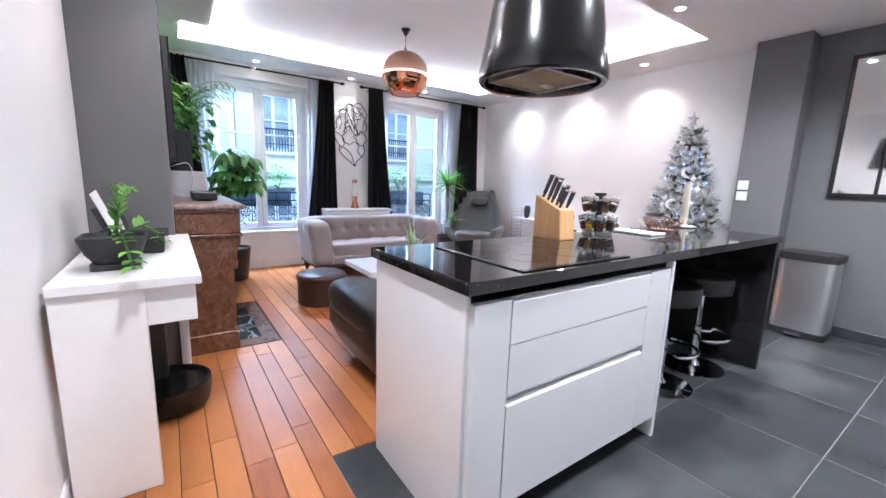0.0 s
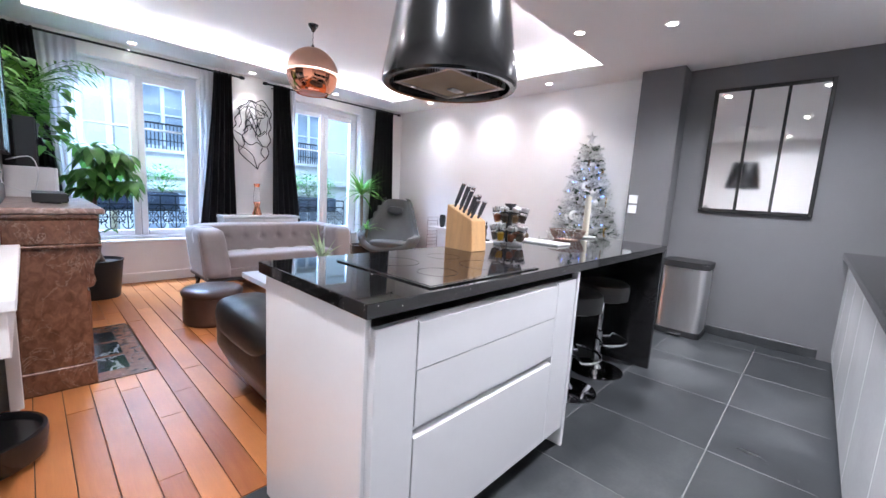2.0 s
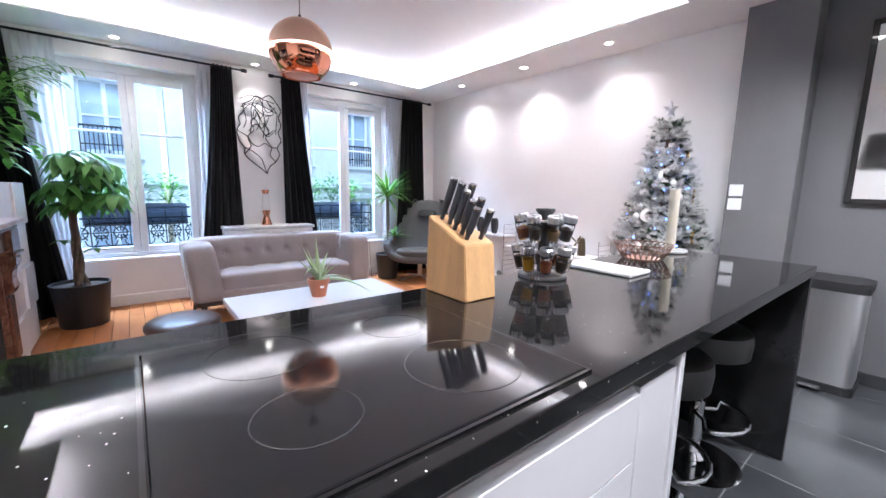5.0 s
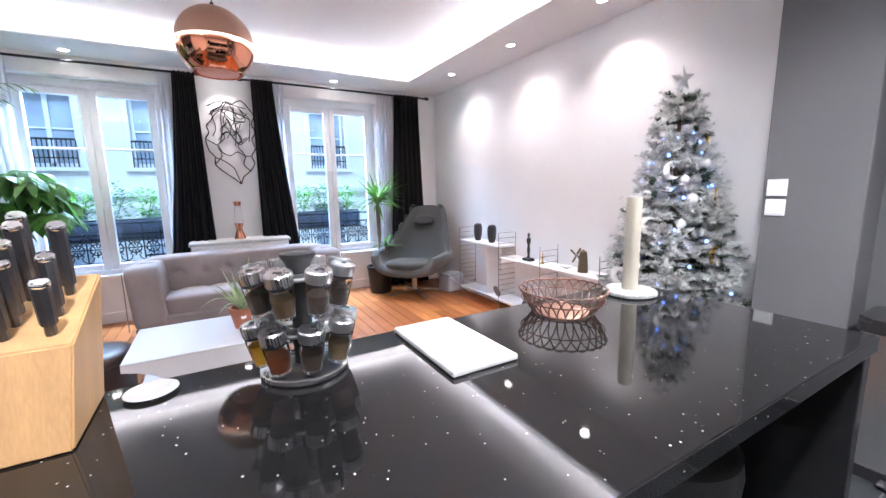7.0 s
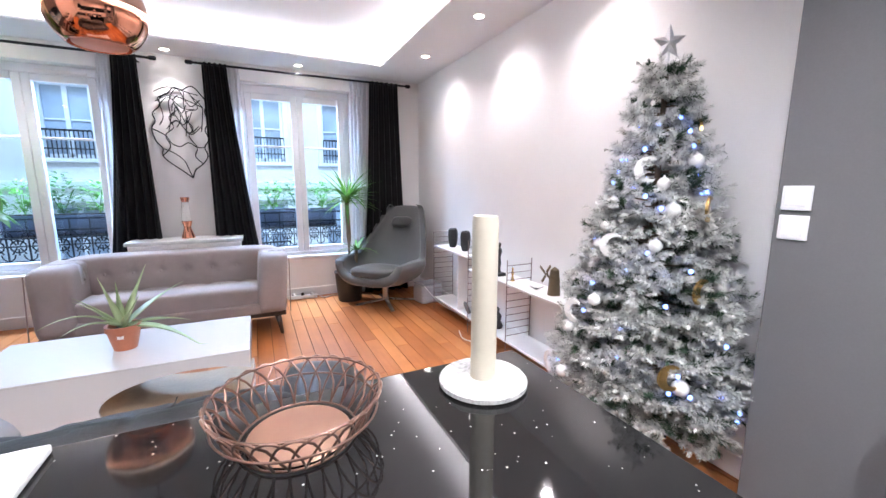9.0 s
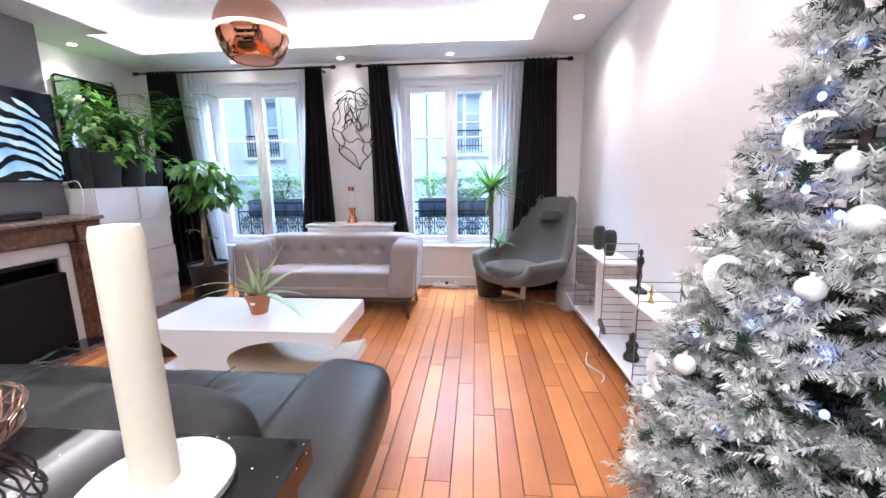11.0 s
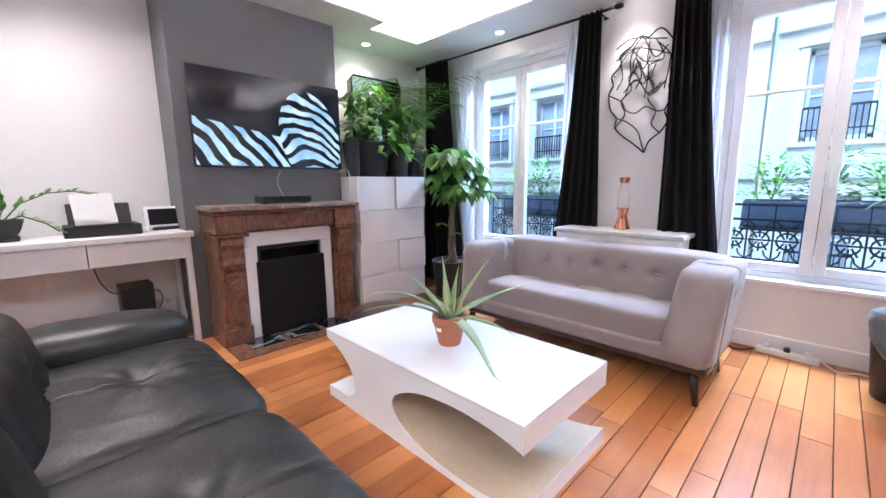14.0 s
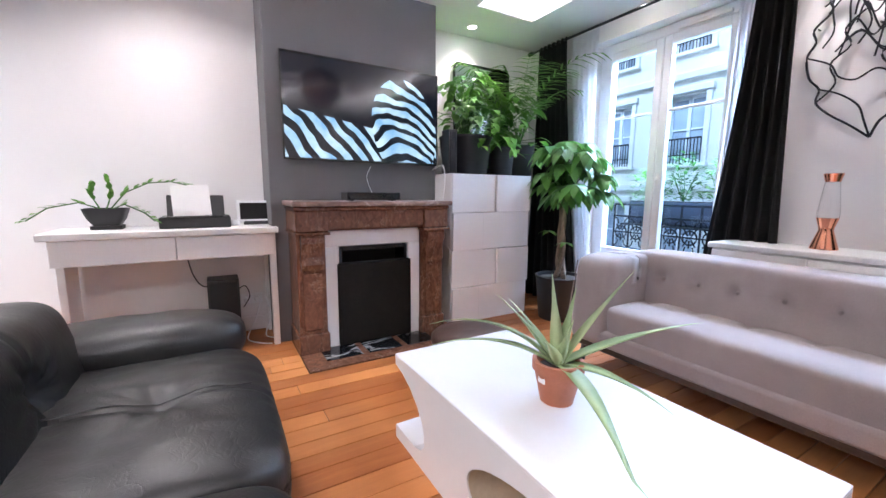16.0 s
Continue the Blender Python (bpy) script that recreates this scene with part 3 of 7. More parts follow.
def window(name, x0, x1):
    """A white casement pair in its niche, with sill and wall panel below."""
    w = tagged(new(name), "tall white double casement window over a low sill", "window", "tall windows", "structure")
    fy0, fy1 = YW + 0.125, YW + 0.185
    z0, z1 = 0.52, 2.262
    xm = (x0 + x1) / 2
    f = bm_new()
    fx0, fx1 = x0 + 0.055, x1 - 0.055
    for lo, hi in (((x0, fy0, z0 - 0.03), (fx0 + 0.0, fy1 + 0.02, OPEN_TOP)), ((fx1, fy0, z0 - 0.03), (x1, fy1 + 0.02, OPEN_TOP)),
                   ((fx0, fy0, z1), (fx1, fy1 + 0.02, OPEN_TOP)), ((fx0, fy0, z0 - 0.03), (fx1, fy1 + 0.02, z0 + 0.01))):
        box(f, lo, hi, 0.004)
    part("window_frame", f, PVC, w)
    for k, (a, c) in enumerate(((fx0 + 0.004, xm - 0.002), (xm + 0.002, fx1 - 0.004))):
        s = bm_new()
        st = 0.062
        zb, zt = z0 + 0.014, z1 - 0.004
        y0_, y1_ = fy0 - 0.012, fy1 - 0.01
        box(s, (a, y0_, zb), (a + st, y1_, zt), 0.006)
        box(s, (c - st, y0_, zb), (c, y1_, zt), 0.006)
        box(s, (a + st, y0_, zb), (c - st, y1_, zb + 0.06), 0.006)
        box(s, (a + st, y0_, zt - 0.065), (c - st, y1_, zt), 0.006)
        sash = part("sash", s, PVC, w)
        bar = bm_new()
        box(bar, (a + st, y0_ + 0.015, 1.70), (c - st, y0_ + 0.035, 1.722), 0.003)
        put("glazing_bar", bar, PVC, False, sash)
        g = bm_new()
        box(g, (a + st - 0.005, y0_ + 0.02, zb + 0.05), (c - st + 0.005, y0_ + 0.026, zt - 0.06))
        pane = put("pane", g, PANE, False, sash)
        pane.visible_shadow = False
        vent = bm_new()
        if k == 1:
            box(vent, (a + 0.10, fy0 - 0.02, z1 + 0.012), (c - 0.06, fy0 - 0.002, z1 + 0.036), 0.003)
            part("vent", vent, SATIN_WHITE, w, "slim trickle vent")
            h = bm_new()
            box(h, (a + 0.018, y0_ - 0.010, 1.13), (a + 0.044, y0_ - 0.001, 1.23), 0.004)
            tube(h, [(a + 0.031, y0_ - 0.008, 1.19), (a + 0.031, y0_ - 0.045, 1.19), (a + 0.031, y0_ - 0.05, 1.10)], 0.008)
            part("handle", h, SATIN_WHITE, w, smooth="auto")
    s = bm_new()
    box(s, (x0 - 0.0, YW + 0.04, 0.455), (x1, YW + 0.13, 0.49), 0.006)
    part("window_sill", s, SATIN_WHITE, w)
    p = bm_new()
    box(p, (x0, YW + 0.07, 0.10), (x1, YW + 0.25, 0.455))
    part("wall_panel", p, SATIN_WHITE, w)
    bs = bm_new()
    box(bs, (x0, YW + 0.055, 0.0), (x1, YW + 0.12, 0.11), 0.004)
    part("baseboard", bs, SATIN_WHITE, w)
    return w


for i, (x0, x1) in enumerate(OPENINGS):
    window("window_%d" % (i + 1), x0, x1)


def baseboard(lo, hi, mat, label):
    return structure("baseboard", box(bm_new(), lo, hi, 0.004), mat, label)


for lo, hi in (((XL, YW - 0.016, 0), (OPENINGS[0][0], YW, 0.11)), ((OPENINGS[0][1], YW - 0.016, 0), (6.09, YW, 0.11)), ((OPENINGS[1][1], YW - 0.016, 0), (XR, YW, 0.11)), ((XR - 0.016, 3.9, 0), (XR, YW - 0.02, 0.11)), ((XL, 3.4, 0), (XL + 0.016, 5.21, 0.11)), ((XL, 6.49, 0), (XL + 0.016, YW - 0.02, 0.11))):
    baseboard(lo, hi, SATIN_WHITE, "white painted baseboard")
baseboard((XR - 0.014, 2.3, 0), (XR, 3.50, 0.085), SLATE, "dark slate tile skirting")
baseboard((7.826, 3.525, 0), (7.84, 3.905, 0.085), SLATE, "dark slate tile skirting")

# ---- kitchen island ----
isl = thing("kitchen_island", "white lacquered kitchen island with grooved drawer fronts", "kitchen island")
b = bm_new()
box(b, (4.135, 3.235, 0.10), (5.285, 3.835, 0.88), 0.002)
part("body", b, GLOSS_WHITE, isl)
b = bm_new()
box(b, (4.12, 3.235, 0.0), (4.135, 3.845, 0.875), 0.002)
part("side_panel", b, GLOSS_WHITE, isl)
b = bm_new()
box(b, (5.285, 3.205, 0.0), (5.305, 3.845, 0.875), 0.002)
part("side_panel", b, GLOSS_WHITE, isl)
b = bm_new()
box(b, (4.16, 3.29, 0.0), (5.28, 3.8, 0.10))
part("plinth", b, BLACK_MATT, isl)
for name, lo, hi in (("filler_panel", (4.137, 0.10), (4.286, 0.845)), ("filler_panel", (5.115, 0.10), (5.283, 0.845))):
    part(name, box(bm_new(), (lo[0], 3.212, lo[1]), (hi[0], 3.235, hi[1]), 0.002), GLOSS_WHITE, isl)
for z0, z1 in ((0.10, 0.487), (0.513, 0.689), (0.692, 0.845)):
    d = bm_new()
    # front with a bevelled grip along its top edge
    cut = 0.001 if 0.6 < z1 < 0.7 else 0.012
    profile_x(d, [(3.212, z0), (3.235, z0), (3.235, z1), (3.228, z1), (3.212, z1 - cut)], 4.291, 5.11)
    part("drawer_front", d, GLOSS_WHITE, isl)
part("grip_rail", box(bm_new(), (4.137, 3.235, 0.846), (5.283, 3.25, 0.878)), plain("pale_grey_channel", (0.5, 0.5, 0.53), 0.4, var=0.04, bumps=0.0), isl, "pale grey grip channel")
b = bm_new()
box(b, (6.64, 3.205, 0.0), (6.678, 3.85, 0.88), 0.002)
part("end_panel", b, BLACK_GLOSS, isl, "black gloss end panel")
b = bm_new()
box(b, (5.305, 3.80, 0.0), (6.64, 3.835, 0.88), 0.002)
part("back_panel", b, BLACK_GLOSS, isl, "black gloss back panel under the bar")
b = bm_new()
box(b, (4.1, 3.2, 0.88), (6.70, 3.86, 0.92), 0.003, 2)
top = single("island_worktop", b, GRANITE, "polished black sparkle stone worktop on the island", "worktop")
hob = thing("induction_hob", "flush black glass induction hob set into the worktop", "hob", pose(-0.03, -0.035, 0))
part("glass", box(bm_new(), (4.38, 3.27, 0.9205), (4.975, 3.765, 0.9265), 0.002), HOB_GLASS, hob)
rim = bm_new()
for lo, hi in (((4.372, 3.262, 0.9203), (4.983, 3.268, 0.925)), ((4.372, 3.767, 0.9203), (4.983, 3.773, 0.925)), ((4.372, 3.268, 0.9203), (4.378, 3.767, 0.925)), ((4.977, 3.268, 0.9203), (4.983, 3.767, 0.925))):
    box(rim, lo, hi)
part("rim", rim, BLACK_METAL, hob)
for x, y, r in ((4.55, 3.64, 0.09), (4.82, 3.64, 0.07), (4.55, 3.41, 0.07), (4.82, 3.41, 0.10)):
    z = bm_new()
    lathe(z, [(r, 0.9268), (r + 0.0025, 0.9268), (r + 0.0025, 0.9270), (r, 0.9270)], 40, (x, y, 0), cap=False)
    part("zone_ring", z, plain("dark_grey_print", (0.03, 0.03, 0.032), 0.2, bumps=0.0), hob)

# extractor hood
hood = thing("extractor_hood", "black lacquered conical extractor hood hanging over the hob", "extractor hood", pose(4.565, 3.414, 1.556))
part("shell", lathe(bm_new(), [(0.222, 0.0), (0.228, 0.008), (0.228, 0.03), (0.215, 0.10), (0.165, 0.40), (0.16, 0.415), (0.0005, 0.418)], 56, cap=False), BLACK_METAL, hood, smooth="auto")
part("inner_shell", lathe(bm_new(), [(0.222, 0.0), (0.205, 0.002), (0.20, 0.03), (0.0005, 0.03)], 48, cap=False), BLACK_METAL, hood, smooth="auto")
f = bm_new()
box(f, (-0.13, -0.13, 0.014), (0.13, 0.13, 0.028), 0.004)
part("grease_filter", f, plain("bronze_filter_mesh", (0.36, 0.3, 0.2), 0.5, 0.6, var=0.2, grain=260, bumps=0.4), hood, "bronze mesh filter")
f = bm_new()
for sx, sy, ex, ey in ((-0.135, -0.135, 0.135, -0.125), (-0.135, 0.125, 0.135, 0.135), (-0.135, -0.125, -0.125, 0.125), (0.125, -0.125, 0.135, 0.125)):
    box(f, (sx, sy, 0.008), (ex, ey, 0.026))
part("filter_frame", f, STEEL, hood)
f = bm_new()
box(f, (0.04, 0.02, 0.008), (0.10, 0.05, 0.0135), 0.002)
box(f, (0.055, 0.028, 0.004), (0.085, 0.042, 0.009), 0.002)
part("filter_catch", f, SATIN_WHITE, hood)
for ang in (0.4, 2.5, 4.6):
    part("cable", tube(bm_new(), [(0.12 * math.cos(ang), 0.12 * math.sin(ang), 0.415), (0.12 * math.cos(ang), 0.12 * math.sin(ang), 0.95)], 0.0015, 6), STEEL, hood)
part("ceiling_plate", lathe(bm_new(), [(0.17, 0.927), (0.17, 0.947), (0.165, 0.952)], 40), SATIN_WHITE, hood, "white ceiling plate", True)

# ---- pendant lamp ----
pen = thing("pendant_lamp", "mirror copper globe pendant lamp with open underside", "pendant lamp", pose(5.465, 6.065, 2.235))
R = 0.232
prof = [(R * math.sin(a), R * math.cos(a)) for a in [radians(q) for q in range(3, 87, 6)]]
part("upper_shell", lathe(bm_new(), [(0.012, R)] + prof + [(R, 0.008)], 48, cap=False), COPPER_PALE, pen, "satin copper upper half", True)
prof = [(R * math.sin(a), R * math.cos(a)) for a in [radians(q) for q in range(92, 146, 5)]]
part("lower_shell", lathe(bm_new(), [(R, -0.006)] + prof + [(prof[-1][0] - 0.004, prof[-1][1] + 0.001)] + [(r * 0.97, z * 0.97) for r, z in reversed(prof)], 48, cap=False), COPPER, pen, "mirror copper lower half", True)
part("seam_ring", lathe(bm_new(), [(R + 0.001, -0.005), (R + 0.002, 0.001), (R + 0.001, 0.007)], 48, cap=False), glow("lit_seam", (1.0, 0.85, 0.75), 1.6), pen, "thin lit seam", True)
part("diffuser", lathe(bm_new(), [(0.0005, -0.178), (0.122, -0.178), (0.124, -0.172)], 36, cap=False), plain("rosy_diffuser", (0.75, 0.36, 0.26), 0.5, bumps=0.0), pen, smooth=True)
part("cord_grip", lathe(bm_new(), [(0.014, 0.228), (0.014, 0.25), (0.007, 0.262)], 16), BLACK_METAL, pen, smooth=True)
part("cord", tube(bm_new(), [(0, 0, 0.255), (0, 0, 0.40)], 0.003, 8), BLACK_MATT, pen)
part("canopy", lathe(bm_new(), [(0.008, 0.37), (0.045, 0.425), (0.048, 0.434)], 24), BLACK_METAL, pen, "small black ceiling cone", True)

# ---- grey sofa ----
sofa = thing("sofa", "mauve-grey button-tufted fabric sofa on dark tapered legs", "sofa")
SX0, SX1, SY0, SY1 = 4.70, 6.39, 6.69, 7.37


def wing(q, h):
    # the arm slopes back and swells
    k = (q.z + h.z) / (2 * h.z)
    q.y += 0.10 * k * (1 if q.y < 0 else 0.2)
    return q


part("base_frame", box(bm_new(), (SX0 + 0.03, SY0 + 0.04, 0.175), (SX1 - 0.03, SY1 - 0.02, 0.215), 0.008), DARK_WOOD, sofa, "dark wooden base rail")
BACK_TUFTS = [(SX0 + 0.33 + (k + 0.5 * r) * 0.19, 0.575) for r in (0,) for k in range(6)]
SEAT_TUFTS = [(SX0 + 0.30 + 0.25 * k, SY0 + 0.38) for k in range(5)]


def back_pad(q, h):
    if q.y < -0.3 * h.y:
        wx, wz = q.x + (SX0 + SX1) / 2, q.z + 0.47
        for bx, bz in BACK_TUFTS:
            d2 = (wx - bx) ** 2 + (wz - bz) ** 2
            q.y += 0.024 * math.exp(-d2 / 0.0013)
            if bz > 0.55 and wz > bz:
                q.y += 0.005 * math.exp(-((wx - bx) / 0.012) ** 2)
    return Vector((q.x, q.y + 0.05 * (q.z / h.z), q.z))


def seat_pad(q, h):
    if q.z > 0.3 * h.z:
        wx, wy = q.x + (SX0 + SX1) / 2, q.y + (SY0 + SY1 - 0.15) / 2
        for bx, by in SEAT_TUFTS:
            q.z -= 0.016 * math.exp(-((wx - bx) ** 2 + (wy - by) ** 2) / 0.0016)
    return q


part("seat_cushion", soft(bm_new(), (SX0 + 0.2, SY0 + 0.05, 0.24), (SX1 - 0.2, SY1 - 0.2, 0.445), 7, 60, seat_pad), GREY_FABRIC, sofa, smooth=True)
part("seat_base", soft(bm_new(), (SX0 + 0.02, SY0 + 0.03, 0.205), (SX1 - 0.02, SY1 - 0.01, 0.30), 14, 10), GREY_FABRIC, sofa, smooth=True)
part("backrest", soft(bm_new(), (SX0 + 0.02, SY1 - 0.27, 0.22), (SX1 - 0.02, SY1, 0.72), 9, 76, back_pad), GREY_FABRIC, sofa, smooth=True)
for s in (0, 1):
    x0 = SX0 if s == 0 else SX1 - 0.24

    def flare(q, h, s=s):
        q = wing(q, h)
        out = (1 if s else -1)
        q.x += out * 0.025 * (q.z / h.z)
        if q.x * out < 0:
            q.x -= out * 0.05 * max(0.0, (q.y / h.y)) * 0.6
        return q
    part("armrest", soft(bm_new(), (x0, SY0, 0.20), (x0 + 0.24, SY1 - 0.02, 0.70), 10, 10, flare), GREY_FABRIC, sofa, smooth=True)
    pts = [(x0 + (0.245 if s else -0.005), SY0 + 0.02, 0.21), (x0 + (0.262 if s else -0.022), SY0 + 0.12, 0.66)]
    part("piping", tube(bm_new(), pts, 0.004, 6), GREY_FABRIC, sofa)
for row, z in ((0, 0.575),):
    for k in range(6 if row == 0 else 5):
        x = SX0 + 0.33 + (k + 0.5 * row) * 0.19
        part("tuft_button", lathe(bm_new(), [(0.0005, 0.006), (0.009, 0.004), (0.011, 0.0)], 12, cap=False), GREY_FABRIC, sofa, smooth=True).matrix_world = pose(x, SY1 - 0.247 + 0.05 * ((z - 0.47) / 0.25), z, 80)
for bx, by in SEAT_TUFTS:
    part("tuft_button", lathe(bm_new(), [(0.0005, 0.005), (0.008, 0.004), (0.010, 0.0)], 12, cap=False), GREY_FABRIC, sofa, smooth=True).matrix_world = pose(bx, by, 0.428)
for k in range(2):
    part("tuft_button", lathe(bm_new(), [(0.0005, 0.008), (0.009, 0.006), (0.011, 0.0)], 12, cap=False), GREY_FABRIC, sofa, smooth=True).matrix_world = pose(SX0 + 0.235, SY0 + 0.35 + 0.2 * k, 0.57, 0, 85)
for x, y, dx, dy in ((SX0 + 0.1, SY0 + 0.1, -0.03, -0.03), (SX1 - 0.1, SY0 + 0.1, 0.03, -0.03), (SX0 + 0.1, SY1 - 0.1, -0.03, 0.03), (SX1 - 0.1, SY1 - 0.1, 0.03, 0.03)):
    part("leg", tube(bm_new(), [(x, y, 0.185), (x + dx, y + dy, 0.0)], 0.028, 10, taper=0.5), DARK_WOOD, sofa, smooth=True)

# ---- black leather sofa ----
bs = thing("leather_sofa", "black leather sofa with stitched seats and rolled arms", "sofa", pose(0.11, 0.05, 0))
part("base", soft(bm_new(), (4.30, 4.08, 0.04), (6.28, 4.84, 0.30), 10, 10), BLACK_LEATHER, bs, smooth=True)
for k, (x0, x1) in enumerate(((4.42, 5.30), (5.30, 6.16))):
    def crown(q, h):
        if q.z > 0:
            q.z += 0.016 * math.cos(q.x / h.x * 1.5) * math.cos(q.y / h.y * 1.5) - 0.03 * math.exp(-((q.x / 0.07) ** 2 + ((q.y - 0.06) / 0.07) ** 2))
            q.z += 0.007 * noise.noise(Vector((q.x * 7 + k * 9, q.y * 7, 2)))
            rr_, an_ = math.hypot(q.x, q.y - 0.06), math.atan2(q.y - 0.06, q.x)
            q.z += 0.0045 * math.sin(an_ * 11 + 2 * math.sin(an_ * 3)) * math.exp(-((rr_ - 0.09) / 0.07) ** 2)
            q.z += 0.004 * noise.noise(Vector((q.x * 22, q.y * 9 + k, 5)))
            q.z -= 0.010 * math.exp(-(q.x / 0.012) ** 2)
            q.z -= 0.05 * max(0, q.y / h.y) ** 6
        return q
    part("seat_cushion", soft(bm_new(), (x0, 4.20, 0.22), (x1, 4.97, 0.44), 7, 44, crown), BLACK_LEATHER, bs, smooth=True)
    xm = (x0 + x1) / 2
    seam = [(xm, 4.3 + 0.6 * i / 12, 0.4545 + 0.012 * math.cos((i / 6 - 1) * 1.4) - 0.03 * math.exp(-((i - 7) / 1.4) ** 2) - (0.012 if i > 10 else 0)) for i in range(13)]
    part("seam", tube(bm_new(), seam, 0.003, 6), BLACK_LEATHER, bs)
for k, (x0, x1) in enumerate(((4.32, 5.28), (5.28, 6.20))):
    def back_crown(q, h, k=k):
        if q.y > 0:
            rr_, an_ = math.hypot(q.x, q.z - 0.03), math.atan2(q.z - 0.03, q.x)
            q.y -= 0.035 * math.exp(-(rr_ / 0.06) ** 2)
            q.y += 0.005 * math.sin(an_ * 9 + 2 * math.sin(an_ * 2)) * math.exp(-((rr_ - 0.09) / 0.06) ** 2)
            q.y -= 0.008 * math.exp(-(q.x / 0.010) ** 2)
        q.z += 0.012 * noise.noise(Vector((q.x * 6, q.z * 6, k))) - (0.006 * math.exp(-(q.x / 0.010) ** 2) if q.z > 0 else 0)
        return Vector((q.x, q.y - 0.05 * (q.z / h.z), q.z))
    part("back_cushion", soft(bm_new(), (x0, 4.02, 0.26), (x1, 4.40, 0.71), 5.0, 44, back_crown), BLACK_LEATHER, bs, smooth=True)
part("back_shell", soft(bm_new(), (4.28, 3.94, 0.06), (6.26, 4.12, 0.56), 8, 10), BLACK_LEATHER, bs, smooth=True)
part("armrest", soft(bm_new(), (4.11, 4.10, 0.32), (4.48, 4.92, 0.555), 3.0, 14, lambda q, h: Vector((q.x, q.y, q.z + 0.006 * noise.noise(q * 9)))), BLACK_LEATHER, bs, "padded rolled arm", True)
part("arm_side", soft(bm_new(), (4.14, 4.10, 0.05), (4.42, 4.90, 0.46), 6, 12, lambda q, h: Vector((q.x + 0.09 * max(0, -q.z / h.z) * (1 if q.x < 0 else 0), q.y - 0.05 * max(0, -q.z / h.z), q.z))), BLACK_LEATHER, bs, smooth=True)
part("armrest", soft(bm_new(), (6.12, 4.10, 0.30), (6.48, 4.98, 0.50), 3.6, 14, lambda q, h: Vector((q.x, q.y, q.z - 0.03 * (q.x / h.x)))), BLACK_LEATHER, bs, "padded rolled arm", True)
part("arm_side", soft(bm_new(), (6.14, 4.10, 0.05), (6.40, 4.92, 0.42), 6, 12, lambda q, h: Vector((q.x - 0.08 * max(0, -q.z / h.z) * (1 if q.x > 0 else 0), q.y - 0.05 * max(0, -q.z / h.z), q.z))), BLACK_LEATHER, bs, smooth=True)
for x, y in ((4.4, 4.16), (6.16, 4.16), (4.4, 4.75), (6.16, 4.75)):
    part("foot", lathe(bm_new(), [(0.022, 0.0), (0.028, 0.06)], 16, (x, y, 0)), CHROME, bs, smooth="auto")

# ---- coffee table ----
ct = thing("coffee_table", "white lacquered block coffee table with an oval cut-out", "coffee table")
TX0, TX1, TY0, TY1, TH = 4.847, 6.095, 5.51, 6.155, 0.383
OX, OZ = TX1 - 0.285, 0.171
oval = [(OX + 0.407 * math.cos(a), OZ + 0.145 * math.sin(a)) for a in [radians(45.6 + (314.4 - 45.6) * i / 36) for i in range(37)]]
notch = [(TX0 + u, z) for u, z in ((0, 0.058), (0.18, 0.058), (0.235, 0.072), (0.265, 0.107), (0.265, 0.151), (0.245, 0.197), (0.205, 0.244), (0.14, 0.29), (0.07, 0.321), (0, 0.337))]


def slab_profile(bm, outline, y0, y1):
    lo_, hi_ = [bm.verts.new((x, y0, z)) for x, z in outline], [bm.verts.new((x, y1, z)) for x, z in outline]
    bm.faces.new(lo_)
    bm.faces.new(hi_[::-1])
    for i in range(len(outline)):
        bm.faces.new((lo_[i], lo_[(i + 1) % len(outline)], hi_[(i + 1) % len(outline)], hi_[i]))
    bmesh.ops.recalc_face_normals(bm, faces=bm.faces[:])
    return bm


body_line = [(TX0, 0.0), (TX1 + 0.006, 0.0)] + oval[::-1] + [(TX1, TH - 0.012), (TX0, TH - 0.012)] + notch[::-1]
part("side_body", slab_profile(bm_new(), body_line, TY0 + 0.002, TY1 - 0.002), GLOSS_WHITE, ct, "white sculpted body with a notch and an oval hollow")
part("tabletop", box(bm_new(), (TX0, TY0, TH - 0.0118), (TX1, TY1, TH), 0.003), GLOSS_WHITE, ct)


def lining(curve, inset):
    t = bm_new()
    cx, cz = inset
    rows_ = [[t.verts.new((x + (cx - x) * 0.008, y, z + (cz - z) * 0.012)) for x, z in curve] for y in (TY0 + 0.006, TY1 - 0.006)]
    for i in range(len(curve) - 1):
        t.faces.new((rows_[0][i], rows_[0][i + 1], rows_[1][i + 1], rows_[1][i]))
    return t


part("oval_lining", lining(oval, (OX, OZ)), TRAVERTINE, ct, "beige lined oval hollow", True)

# ottoman
ot = thing("ottoman", "round dark brown leather pouf", "ottoman", pose(4.588, 6.09, 0) @ Matrix.Diagonal((0.885, 0.885, 0.99, 1)))
part("body", lathe(bm_new(), [(0.235, 0.0), (0.25, 0.02), (0.252, 0.12), (0.25, 0.235)], 40), BROWN_LEATHER, ot, smooth="auto")
part("cushion", lathe(bm_new(), [(0.252, 0.236), (0.262, 0.25), (0.262, 0.275), (0.24, 0.295), (0.15, 0.305), (0.0005, 0.308)], 40, cap=False), BROWN_LEATHER, ot, smooth=True)

